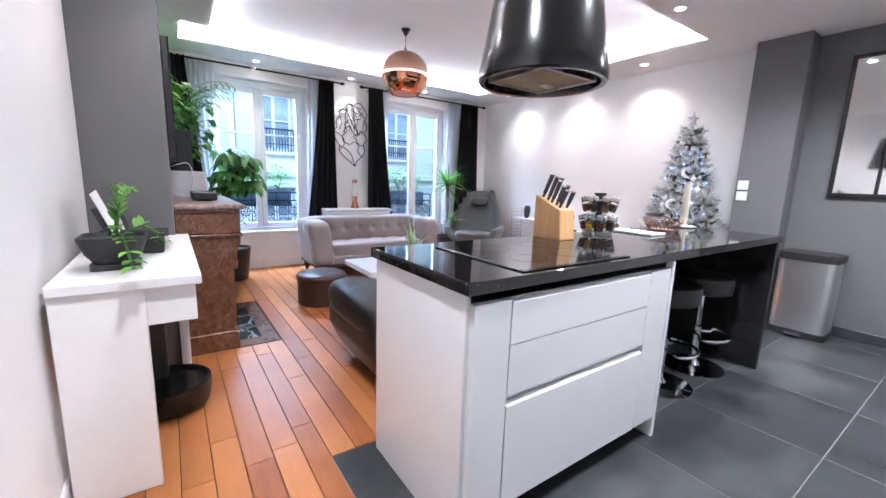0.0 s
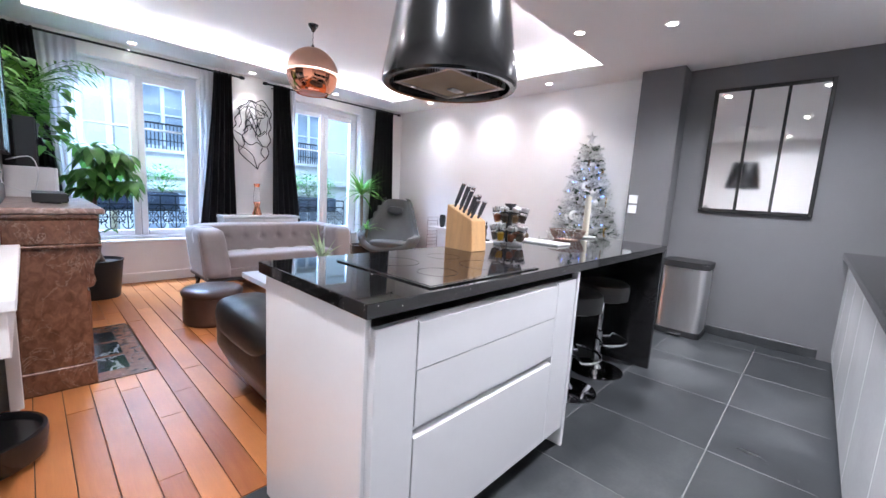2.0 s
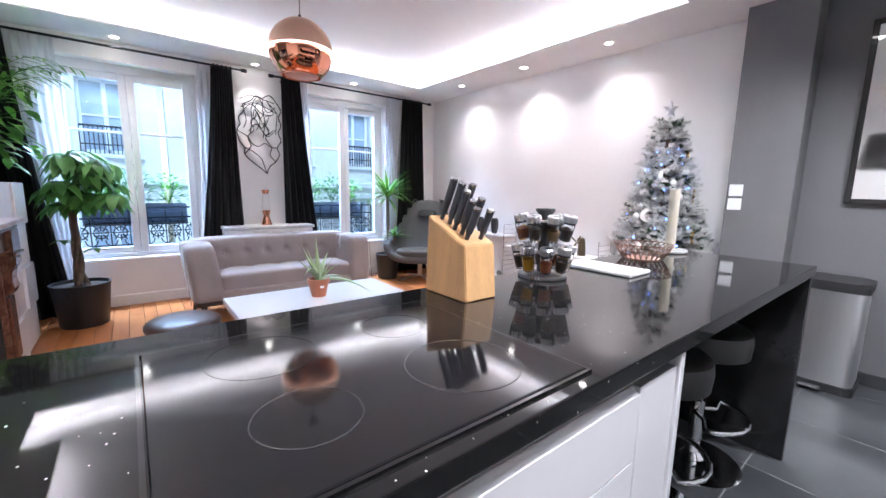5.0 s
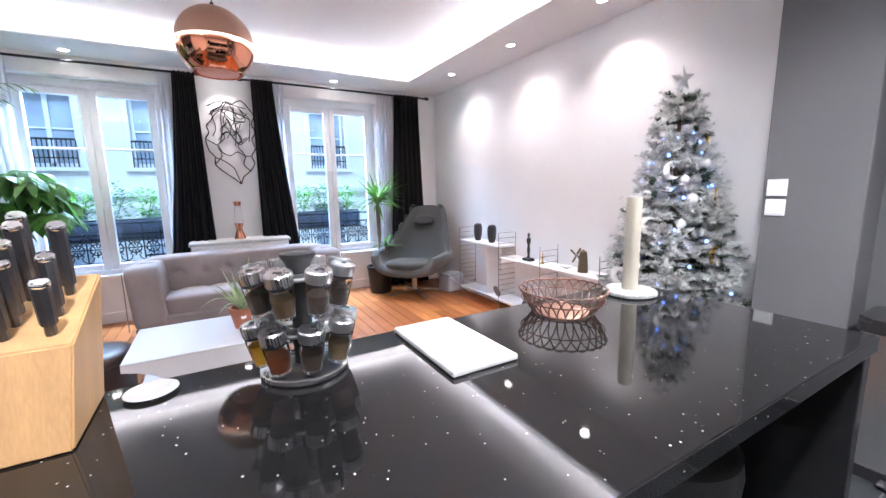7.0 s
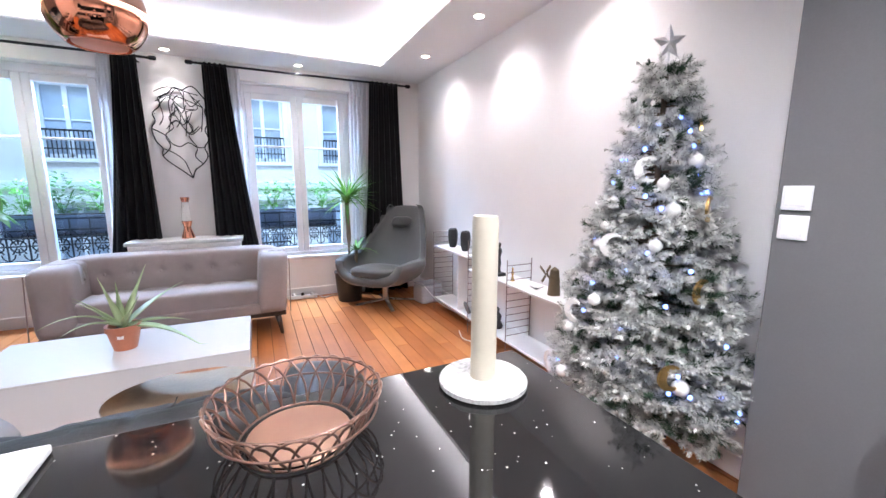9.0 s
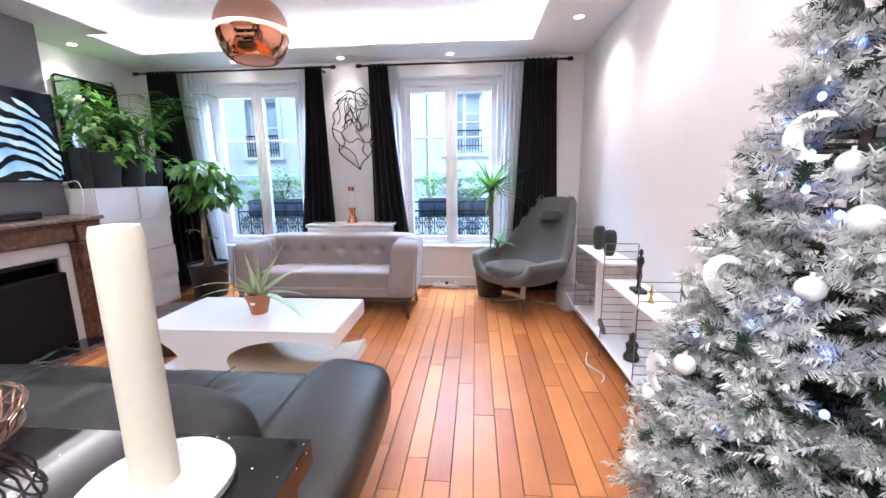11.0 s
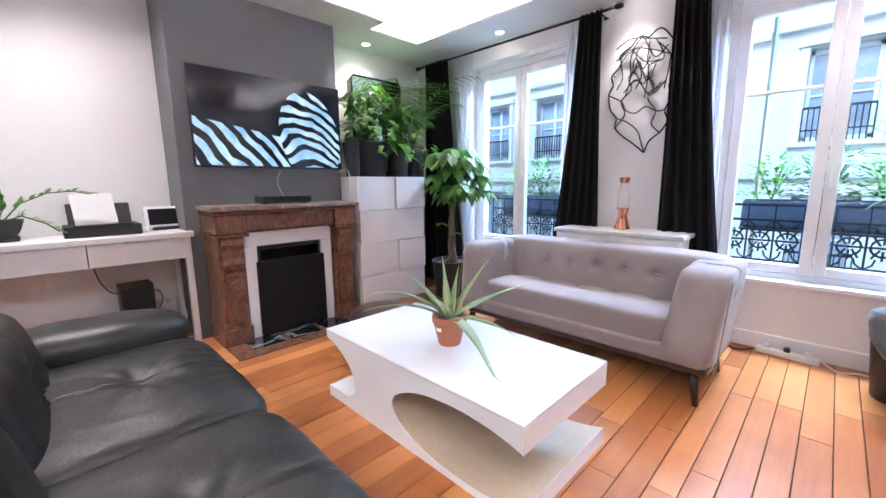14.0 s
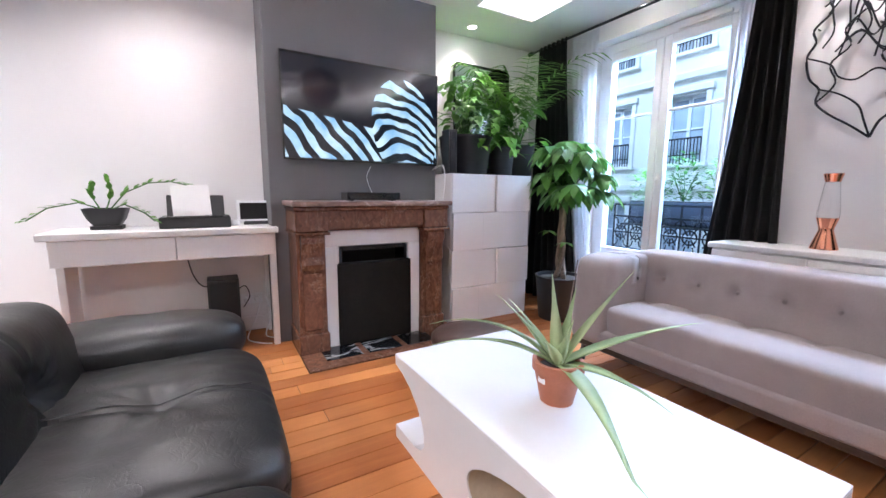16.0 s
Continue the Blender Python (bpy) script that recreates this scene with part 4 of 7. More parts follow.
# ---- fireplace ----
fp = thing("fireplace", "brown-red marble mantelpiece with a white lined hearth", "fireplace", AT_FIRE)
MX = 3.675
F0, F1 = 5.27, 6.50
b = box(bm_new(), (3.28, F0, 0.973), (MX, F1, 1.005), 0.009, 2)
# the shelf is coloured paler than the frieze and pilasters below
part("mantel_shelf", b, marble_material("paler_mantel_marble", (0.16, 0.1, 0.085), (0.30, 0.2, 0.17), (0.6, 0.5, 0.45), 5.0, 0.3, 0.04, (1, 0.6, 1), 1.0), fp, "paler marble shelf")
part("frieze", box(bm_new(), (3.28, F0 + 0.03, 0.826), (MX - 0.055, F1 - 0.03, 0.945), 0.004), RED_MARBLE, fp)
part("cornice", box(bm_new(), (3.28, F0 + 0.015, 0.945), (MX - 0.03, F1 - 0.015, 0.973), 0.009, 2), RED_MARBLE, fp)
part("lintel", box(bm_new(), (3.28, F0 + 0.05, 0.812), (MX - 0.085, F1 - 0.05, 0.826), 0.004), RED_MARBLE, fp)
for y0, y1 in ((5.305, 5.50), (6.27, 6.465)):
    part("pilaster", box(bm_new(), (3.28, y0, 0.0), (MX - 0.09, y1, 0.81), 0.006), RED_MARBLE, fp)
    part("pilaster_base", box(bm_new(), (3.28, y0 - 0.01, 0.0), (MX - 0.07, y1 + 0.01, 0.13), 0.006), RED_MARBLE, fp)
    part("capital", box(bm_new(), (3.28, y0 - 0.012, 0.812), (MX - 0.03, y1 + 0.012, 0.945), 0.006), RED_MARBLE, fp)
    part("capital_band", box(bm_new(), (3.28, y0 - 0.02, 0.792), (MX - 0.018, y1 + 0.02, 0.81), 0.006, 2), RED_MARBLE, fp)
    scroll = bm_new()
    side_line = [(MX - 0.09, 0.56), (MX - 0.062, 0.565), (MX - 0.05, 0.60), (MX - 0.058, 0.65), (MX - 0.05, 0.70), (MX - 0.03, 0.74), (MX - 0.028, 0.775), (MX - 0.04, 0.792), (MX - 0.09, 0.792)]
    slab_profile(scroll, side_line, y0 + 0.02, y1 - 0.02)
    part("console_block", scroll, RED_MARBLE, fp)
    part("pilaster_panel", box(bm_new(), (MX - 0.094, y0 + 0.03, 0.155), (MX - 0.078, y1 - 0.03, 0.54), 0.005), RED_MARBLE, fp)
SF = MX - 0.125
for y0, y1 in ((5.505, 5.605), (6.165, 6.265)):
    part("surround_jamb", box(bm_new(), (3.30, y0, 0.0), (SF, y1, 0.70), 0.003), SATIN_WHITE, fp, "white painted inner surround")
part("surround_head", box(bm_new(), (3.30, 5.505, 0.702), (SF, 6.265, 0.808), 0.003), SATIN_WHITE, fp, "white painted inner surround")
# a flat near-black panel in place of the opening's dark depth
part("fire_back", box(bm_new(), (3.30, 5.61, 0.0), (3.36, 6.16, 0.70)), FIRE_BLACK, fp, "near-black panel filling the fire opening")
for y0, y1 in ((5.61, 5.635), (6.135, 6.16)):
    part("fire_frame", box(bm_new(), (3.37, y0, 0.0), (SF - 0.012, y1, 0.695), 0.003), BLACK_METAL, fp)
part("fire_frame", box(bm_new(), (3.37, 5.637, 0.665), (SF - 0.012, 6.133, 0.695), 0.003), BLACK_METAL, fp)
part("fire_plate", box(bm_new(), (SF - 0.035, 5.59, 0.005), (SF + 0.022, 6.18, 0.585), 0.012, 2), FIRE_BLACK, fp, "closed black iron plate")
h = thing("hearth", "black and white veined marble hearth panels with brown border", "hearth", AT_FIRE, kind="structure")
part("border", box(bm_new(), (3.30, 5.30, -0.011), (3.872, 6.475, 0.003), 0.002), RED_MARBLE, h)
for y0, y1 in ((5.44, 5.70), (5.745, 6.005), (6.05, 6.29)):
    part("panel", box(bm_new(), (3.40, y0, 0.0032), (3.768, y1, 0.0052), 0.0008), BLACK_MARBLE, h)

# ---- television ----
tv = thing("television", "large flat wall television showing pale blue bands on black", "television", pose(3.478, 5.893, 1.628) @ Matrix.Diagonal((1, 0.892, 0.93, 1)))
part("housing", box(bm_new(), (-0.035, -0.655, -0.372), (-0.002, 0.655, 0.372), 0.004), BLACK_MATT, tv)
b = bm_new()
for lo, hi in (((-0.004, -0.657, -0.374), (0.004, -0.645, 0.374)), ((-0.004, 0.645, -0.374), (0.004, 0.657, 0.374)), ((-0.004, -0.645, -0.374), (0.004, 0.645, -0.358)), ((-0.004, -0.645, 0.362), (0.004, 0.645, 0.374))):
    box(b, lo, hi, 0.001)
part("bezel", b, BLACK_METAL, tv)
part("screen", box(bm_new(), (-0.0018, -0.645, -0.358), (0.0, 0.645, 0.362)), SCREEN, tv, "lit picture of pale blue bands")

# ---- white cabinet ----
cab = thing("cabinet", "tall white cabinet of stepped lacquered cube fronts", "cabinet", AT_CABINET)
part("body", box(bm_new(), (3.005, 6.70, 0.0), (3.55, 7.45, 1.215), 0.003), SATIN_WHITE, cab)
random.seed(4)
for r, (z0, z1) in enumerate(((0.0, 0.30), (0.30, 0.605), (0.605, 0.91), (0.91, 1.215))):
    cut = 6.70 + (0.25, 0.42, 0.28, 0.40)[r]
    for k, (y0, y1) in enumerate(((6.70, cut), (cut, 7.45))):
        dx = 0.018 if (r + k) % 2 else 0.035
        part("door", box(bm_new(), (3.55, y0 + 0.0015, z0 + 0.0015), (3.55 + dx, y1 - 0.0015, z1 - 0.0015), 0.003), plain("bright_white_lacquer", (0.83, 0.83, 0.84), 0.22, var=0.012, scale=3, grain=50, bumps=0.0, coat=0.3), cab)

# ---- wall console with drawers ----
cn = thing("console_table", "narrow white console table with two drawers", "console table", AT_CONSOLE)
part("tabletop", box(bm_new(), (3.015, 4.01, 0.775), (3.445, 5.222, 0.813), 0.004), SATIN_WHITE, cn)
for y0, y1 in ((4.05, 4.63), (4.635, 5.19)):
    part("drawer", box(bm_new(), (3.05, y0, 0.63), (3.425, y1, 0.772), 0.003), SATIN_WHITE, cn)
part("side_panel", box(bm_new(), (3.015, 4.03, 0.0), (3.27, 4.07, 0.775), 0.003), SATIN_WHITE, cn)
part("leg", box(bm_new(), (3.36, 5.165, 0.0), (3.41, 5.205, 0.775), 0.003), SATIN_WHITE, cn)
part("leg", box(bm_new(), (3.02, 5.165, 0.0), (3.07, 5.205, 0.775), 0.003), SATIN_WHITE, cn)

# console behind the sofa
c2 = thing("sideboard", "pale grey narrow sideboard under the wall ornament", "sideboard", pose(-0.03, -0.215, 0) @ Matrix.Diagonal((1, 1, 1.045, 1)))
part("top", box(bm_new(), (5.13, 7.66, 0.722), (6.07, 8.04, 0.752), 0.004), plain("pale_grey_laminate", (0.6, 0.6, 0.6), 0.4, bumps=0.02), c2)
part("body", box(bm_new(), (5.15, 7.68, 0.03), (6.05, 8.035, 0.722), 0.003), SATIN_WHITE, c2)
for x0, x1 in ((5.155, 5.597), (5.603, 6.045)):
    part("door", box(bm_new(), (x0, 7.664, 0.05), (x1, 7.68, 0.715), 0.002), SATIN_WHITE, c2)

# ---- armchair ----
ac = thing("swivel_armchair", "slate-grey winged swivel armchair with head cushion", "armchair", pose(7.42, 7.25, 0, 0, 0, -50) @ Matrix.Diagonal((0.98, 0.98, 1.03, 1)))
# local frame: faces -y
SPINE = [(0.0, -0.37, 0.355), (0.0, -0.12, 0.325), (0.0, 0.17, 0.37), (0.0, 0.36, 0.72), (0.0, 0.50, 1.03)]
RIM = [(0.33, -0.31, 0.485), (0.395, -0.12, 0.51), (0.385, 0.11, 0.535), (0.285, 0.31, 0.80), (0.175, 0.47, 1.03)]


def along(points, v):
    n = len(points) - 1
    s = min(n - 1e-6, max(0.0, v * n))
    i, f = int(s), s - int(s)
    p0, p1, p2, p3 = (Vector(points[min(n, max(0, q))]) for q in (i - 1, i, i + 1, i + 2))
    return 0.5 * (2 * p1 + (p2 - p0) * f + (2 * p0 - 5 * p1 + 4 * p2 - p3) * f * f + (3 * p1 - p0 - 3 * p2 + p3) * f ** 3)


def shell_point(u, v):
    c, r = along(SPINE, v), along(RIM, v)
    a = abs(u)
    g = a ** 2.8
    x = r.x * (1 - (1 - a) ** 1.55) * (1 if u >= 0 else -1)
    drop = -0.03 * max(0.0, (v - 0.9) / 0.1) * a * a
    return Vector((x, c.y + (r.y - c.y) * g, c.z + (r.z - c.z) * g + drop))


def shell(bm):
    """One padded bucket: the spine and the rim blend, with thickness outwards."""
    nu, nv = 25, 34
    layers = []
    for off, grow in ((0.0, 0.0), (0.03, 0.016), (0.062, 0.0)):
        grid = []
        for j in range(nv):
            v = j / (nv - 1)
            row = []
            for i in range(nu):
                u = -1 + 2 * i / (nu - 1)
                p = shell_point(u, v)
                e = 0.01
                du = shell_point(min(1, u + e), v) - shell_point(max(-1, u - e), v)
                dv = shell_point(u, min(1, v + e)) - shell_point(u, max(0, v - e))
                n_ = du.cross(dv).normalized()
                thick = off * (1.5 if v < 0.45 else 1.0)
                q = p - n_ * thick
                if grow and (i in (0, nu - 1) or j in (0, nv - 1)):
                    q += (p - Vector((0, 0.1, 0.6))).normalized() * grow
                row.append(bm.verts.new(q))
            grid.append(row)
        layers.append(grid)
    for g in (layers[0], layers[2]):
        for j in range(nv - 1):
            for i in range(nu - 1):
                bm.faces.new((g[j][i], g[j][i + 1], g[j + 1][i + 1], g[j + 1][i]))
    for a, c in ((layers[0], layers[1]), (layers[1], layers[2])):
        for j in range(nv - 1):
            for i in (0, nu - 1):
                bm.faces.new((a[j][i], a[j + 1][i], c[j + 1][i], c[j][i]))
        for i in range(nu - 1):
            for j in (0, nv - 1):
                bm.faces.new((a[j][i], a[j][i + 1], c[j][i + 1], c[j][i]))
    mid = layers[1]
    for j in range(1, nv - 1):
        for i in range(1, nu - 1):
            bm.verts.remove(mid[j][i])
    bmesh.ops.recalc_face_normals(bm, faces=bm.faces[:])
    return bm


part("shell", shell(bm_new()), CHAIR_FABRIC, ac, smooth=True)
part("seat_cushion", soft(bm_new(), (-0.285, -0.385, 0.315), (0.285, 0.17, 0.425), 4.0, 14, lambda q, h: Vector((q.x * (1 - 0.12 * max(0, -q.y / h.y)), q.y, q.z - 0.015 * (q.y / h.y)))), CHAIR_FABRIC, ac, smooth=True)
part("head_cushion", soft(bm_new(), (-0.13, 0.33, 0.80), (0.13, 0.43, 0.91), 3.0, 12, lambda q, h: Vector((q.x, q.y + 0.03 * (q.z / h.z), q.z))), fabric_material("dark_grey_cushion", (0.03, 0.03, 0.032), 0.8), ac, "dark head cushion", True)
part("swivel_column", box(bm_new(), (-0.03, -0.02, 0.05), (0.03, 0.02, 0.30), 0.006), STEEL, ac)
for k in range(4):
    a = radians(45 + 90 * k)
    fo = bm_new()
    box(fo, (0.0, -0.02, 0.0), (0.34, 0.02, 0.016), 0.004)
    bmesh.ops.transform(fo, matrix=pose(0, 0, 0.042, 0, 0, 45 + 90 * k) @ pose(0, 0, 0, 0, 7, 0), verts=fo.verts[:])
    part("foot", fo, STEEL, ac)

# ---- curtains ----


def curtain(name, x0t, x1t, x0b, x1b, y, ztop, zbot, folds, mat, label, amp=0.03):
    b = bm_new()
    n, rows = folds * 8, 14
    g = []
    for j in range(rows + 1):
        k = j / rows
        z = ztop + (zbot - ztop) * k
        e = k ** 1.3
        row = []
        for i in range(n + 1):
            u = i / n
            xa, xb = x0t + (x0b - x0t) * e, x1t + (x1b - x1t) * e
            x = xa + (xb - xa) * u
            yy = y + amp * math.sin(u * folds * 2 * math.pi + 0.6 * math.sin(k * 3 + u * 5)) * (0.75 + 0.4 * k)
            row.append(b.verts.new((x, yy, z)))
        g.append(row)
    for j in range(rows):
        for i in range(n):
            b.faces.new((g[j][i], g[j][i + 1], g[j + 1][i + 1], g[j + 1][i]))
    bmesh.ops.solidify(b, geom=b.faces[:], thickness=0.004)
    return single(name, b, mat, label, "curtain", True, group=name + "s")


BC, SC = "black floor-length curtain hanging in folds from a rod", "sheer white voile curtain beside the window"
curtain("curtain", 3.30, 3.66, 3.20, 3.90, YW - 0.12, 2.45, 0.02, 7, CURTAIN, BC)
curtain("curtain", 5.11, 5.30, 4.86, 5.37, YW - 0.12, 2.45, 0.02, 5, CURTAIN, BC)
curtain("curtain", 5.80, 6.01, 5.79, 6.27, YW - 0.12, 2.45, 0.02, 5, CURTAIN, BC)
curtain("curtain", 7.42, 7.75, 7.30, 7.86, YW - 0.12, 2.45, 0.02, 6, CURTAIN, BC)
curtain("sheer_curtain", 3.66, 3.95, 3.86, 3.97, YW - 0.06, 2.44, 0.02, 5, SHEER, SC, 0.02)
curtain("sheer_curtain", 4.99, 5.13, 4.92, 5.06, YW - 0.06, 2.44, 0.02, 3, SHEER, SC, 0.02)
curtain("sheer_curtain", 5.99, 6.12, 6.04, 6.16, YW - 0.06, 2.44, 0.02, 3, SHEER, SC, 0.02)
curtain("sheer_curtain", 7.21, 7.43, 7.18, 7.34, YW - 0.06, 2.44, 0.02, 5, SHEER, SC, 0.02)


def curtain_rod(x0, x1):
    t = thing("curtain_rod", "dark metal curtain rod on wall brackets", "curtain rod", group="curtain rods")
    part("rod", tube(bm_new(), [(x0, YW - 0.12, 2.435), (x1, YW - 0.12, 2.435)], 0.011, 10), IRON, t, smooth=True)
    for x, s in ((x0, -1), (x1, 1)):
        part("finial", lathe(bm_new(), [(0.012, -0.03), (0.02, -0.02), (0.02, 0.02), (0.012, 0.03)], 14), IRON, t, smooth=True).matrix_world = pose(x + s * 0.02, YW - 0.12, 2.435, 0, 90)
    for x in (x0 + 0.12, x1 - 0.12):
        br = bm_new()
        tube(br, [(x, YW - 0.12, 2.422), (x, YW, 2.422)], 0.006, 8)
        lathe(br, [(0.02, 0), (0.02, 0.008)], 14, (x, YW - 0.006, 2.41))
        part("bracket", br, IRON, t)
    return t


curtain_rod(3.20, 5.40)
curtain_rod(5.72, 7.86)

# ---- kitchen run ----
kr = thing("base_cabinet", "run of white gloss kitchen base units with grip rails", "kitchen cabinet")
part("body", box(bm_new(), (4.0, YS + 0.005, 0.10), (XR - 0.02, 2.2, 0.88), 0.002), GLOSS_WHITE, kr)
part("plinth", box(bm_new(), (4.0, YS + 0.005, 0.0), (XR - 0.02, 2.14, 0.10)), BLACK_MATT, kr)
x = 4.0
for w in (0.6, 0.6, 0.6, 0.6, 0.6, 0.6, 0.36):
    part("door", box(bm_new(), (x + 0.002, 2.2, 0.105), (x + w - 0.002, 2.222, 0.845), 0.002), GLOSS_WHITE, kr)
    x += w
part("grip_rail", box(bm_new(), (4.0, 2.2, 0.848), (XR - 0.02, 2.21, 0.878)), STEEL, kr)
single("kitchen_worktop", box(bm_new(), (3.98, YS + 0.002, 0.88), (XR - 0.016, 2.26, 0.92), 0.003, 2), GRANITE, "polished black stone worktop along the kitchen wall", "worktop")
structure("backsplash", box(bm_new(), (3.98, YS, 0.92), (XR - 0.016, YS + 0.012, 1.5), 0.002), BLACK_GLOSS, "black gloss backsplash above the worktop")
hood_box = thing("tap", "slim black kitchen tap on the worktop", "tap", pose(6.9, 1.8, 0.92))
part("column", lathe(bm_new(), [(0.026, 0), (0.026, 0.012), (0.014, 0.02), (0.014, 0.2)], 20), BLACK_METAL, hood_box, smooth="auto")
part("spout", tube(bm_new(), [(0, 0, 0.2), (0, 0.01, 0.27), (0, 0.06, 0.31), (0, 0.13, 0.29), (0, 0.15, 0.24)], 0.012, 10), BLACK_METAL, hood_box, smooth=True)
part("lever", tube(bm_new(), [(0.014, 0, 0.12), (0.06, 0, 0.15)], 0.007, 8), BLACK_METAL, hood_box, smooth=True)
tin = thing("storage_box", "pink and white patterned tin box on the worktop", "box")
part("body", box(bm_new(), (6.05, 1.72, 0.9205), (6.33, 1.92, 1.03), 0.01, 2), plain("pale_pink_tin", (0.6, 0.4, 0.42), 0.35, bumps=0.02), tin)
part("lid", box(bm_new(), (6.045, 1.715, 1.031), (6.335, 1.925, 1.06), 0.01, 2), plain("white_tin", (0.75, 0.72, 0.72), 0.35, bumps=0.02), tin)

# wall mirror in three panes
mi = thing("wall_mirror", "three-pane mirror in a black loft-style metal frame", "mirror", pose(XR - 8.0, 0, 0))
MY0, MY1, MZ0, MZ1 = 2.485, 3.30, 1.18, 2.30
b = bm_new()
for lo, hi in (((7.968, MY0, MZ0), (7.998, MY0 + 0.028, MZ1)), ((7.968, MY1 - 0.028, MZ0), (7.998, MY1, MZ1)), ((7.968, MY0 + 0.028, MZ0), (7.998, MY1 - 0.028, MZ0 + 0.028)), ((7.968, MY0 + 0.028, MZ1 - 0.028), (7.998, MY1 - 0.028, MZ1))):
    box(b, lo, hi, 0.002)
part("frame", b, BLACK_METAL, mi)
step = (MY1 - MY0 - 0.056) / 3
for k in range(3):
    y0 = MY0 + 0.028 + step * k
    part("mirror_pane", box(bm_new(), (7.982, y0 + 0.001, MZ0 + 0.029), (7.990, y0 + step - 0.001, MZ1 - 0.029), 0.001), MIRROR, mi)
    if k:
        part("glazing_bar", box(bm_new(), (7.970, y0 - 0.011, MZ0 + 0.028), (7.981, y0 + 0.011, MZ1 - 0.028), 0.002), BLACK_METAL, mi)

# pedal bin
bn = thing("pedal_bin", "brushed steel pedal bin with black lid and base", "bin", pose(7.87, 3.28, 0) @ Matrix.Scale(1.08, 4))


def rounded(w, d, r, n=5):
    out = []
    for cx, cy, a0 in ((w - r, d - r, 0), (-w + r, d - r, 90), (-w + r, -d + r, 180), (w - r, -d + r, 270)):
        for i in range(n + 1):
            a = radians(a0 + 90 * i / n)
            out.append((cx + r * math.cos(a), cy + r * math.sin(a)))
    return out


part("body", prism(bm_new(), rounded(0.145, 0.17, 0.05), 0.05, 0.60), plain("bright_brushed_steel", (0.72, 0.72, 0.73), 0.36, 1.0, var=0.05, scale=8, grain=200, stretch=(1, 1, 0.05), bumps=0.02), bn, smooth="auto")
part("base", prism(bm_new(), rounded(0.155, 0.18, 0.05), 0.0, 0.05), BLACK_MATT, bn, smooth="auto")
lid = prism(bm_new(), rounded(0.155, 0.18, 0.05), 0.60, 0.655)
bmesh.ops.bevel(lid, geom=[e for e in lid.edges if all(v.co.z > 0.65 for v in e.verts)], offset=0.015, segments=2, affect="EDGES")
part("lid", lid, BLACK_MATT, bn, smooth="auto")
part("pedal", box(bm_new(), (-0.20, -0.05, 0.012), (-0.15, 0.05, 0.03), 0.006), BLACK_MATT, bn)


def switch_plate(z):
    t = thing("light_switch", "square white wall switch plate", "light switch", pose(7.84, 3.845, z), "switches")
    part("plate", box(bm_new(), (-0.010, -0.042, -0.042), (0.0, 0.042, 0.042), 0.003), PVC, t)
    part("rocker", box(bm_new(), (-0.014, -0.03, -0.028), (-0.009, 0.03, 0.028), 0.003), PVC, t)


switch_plate(1.255)
switch_plate(1.155)
# bar stools
st = thing("bar_stool", "black padded bar stool on a chrome pedestal", "bar stool", pose(6.32, 3.47, 0), "bar stools")
part("seat", lathe(bm_new(), [(0.14, 0.53), (0.165, 0.54), (0.17, 0.60), (0.165, 0.64), (0.14, 0.658), (0.0005, 0.664)], 36), BLACK_LEATHER, st, smooth="auto")
part("column", lathe(bm_new(), [(0.028, 0.015), (0.028, 0.30), (0.02, 0.305), (0.02, 0.53)], 24), CHROME, st, smooth="auto")
part("base", lathe(bm_new(), [(0.19, 0.0), (0.192, 0.006), (0.15, 0.014), (0.05, 0.024), (0.03, 0.05)], 40), CHROME, st, smooth="auto")
part("footrest", tube(bm_new(), [(0.03, 0, 0.25), (0.07, -0.05, 0.25)] + [(0.16 * math.cos(a), -0.06 + 0.13 * math.sin(a), 0.25) for a in [radians(q) for q in range(10, -190, -20)]] + [(-0.07, -0.05, 0.25), (-0.03, 0, 0.25)], 0.010, 8), CHROME, st, smooth=True)
part("lever", tube(bm_new(), [(0, 0.02, 0.51), (0.12, 0.08, 0.50)], 0.005, 8), CHROME, st, smooth=True)
copy_thing(st, pose(5.86, 3.47, 0, 0, 0, 25))

# ---- outdoors ----
structure("ground", box(bm_new(), (-60, YW + 0.35, -9.2), (70, 80, -9.0)), ASPHALT, "grey street far below the windows")


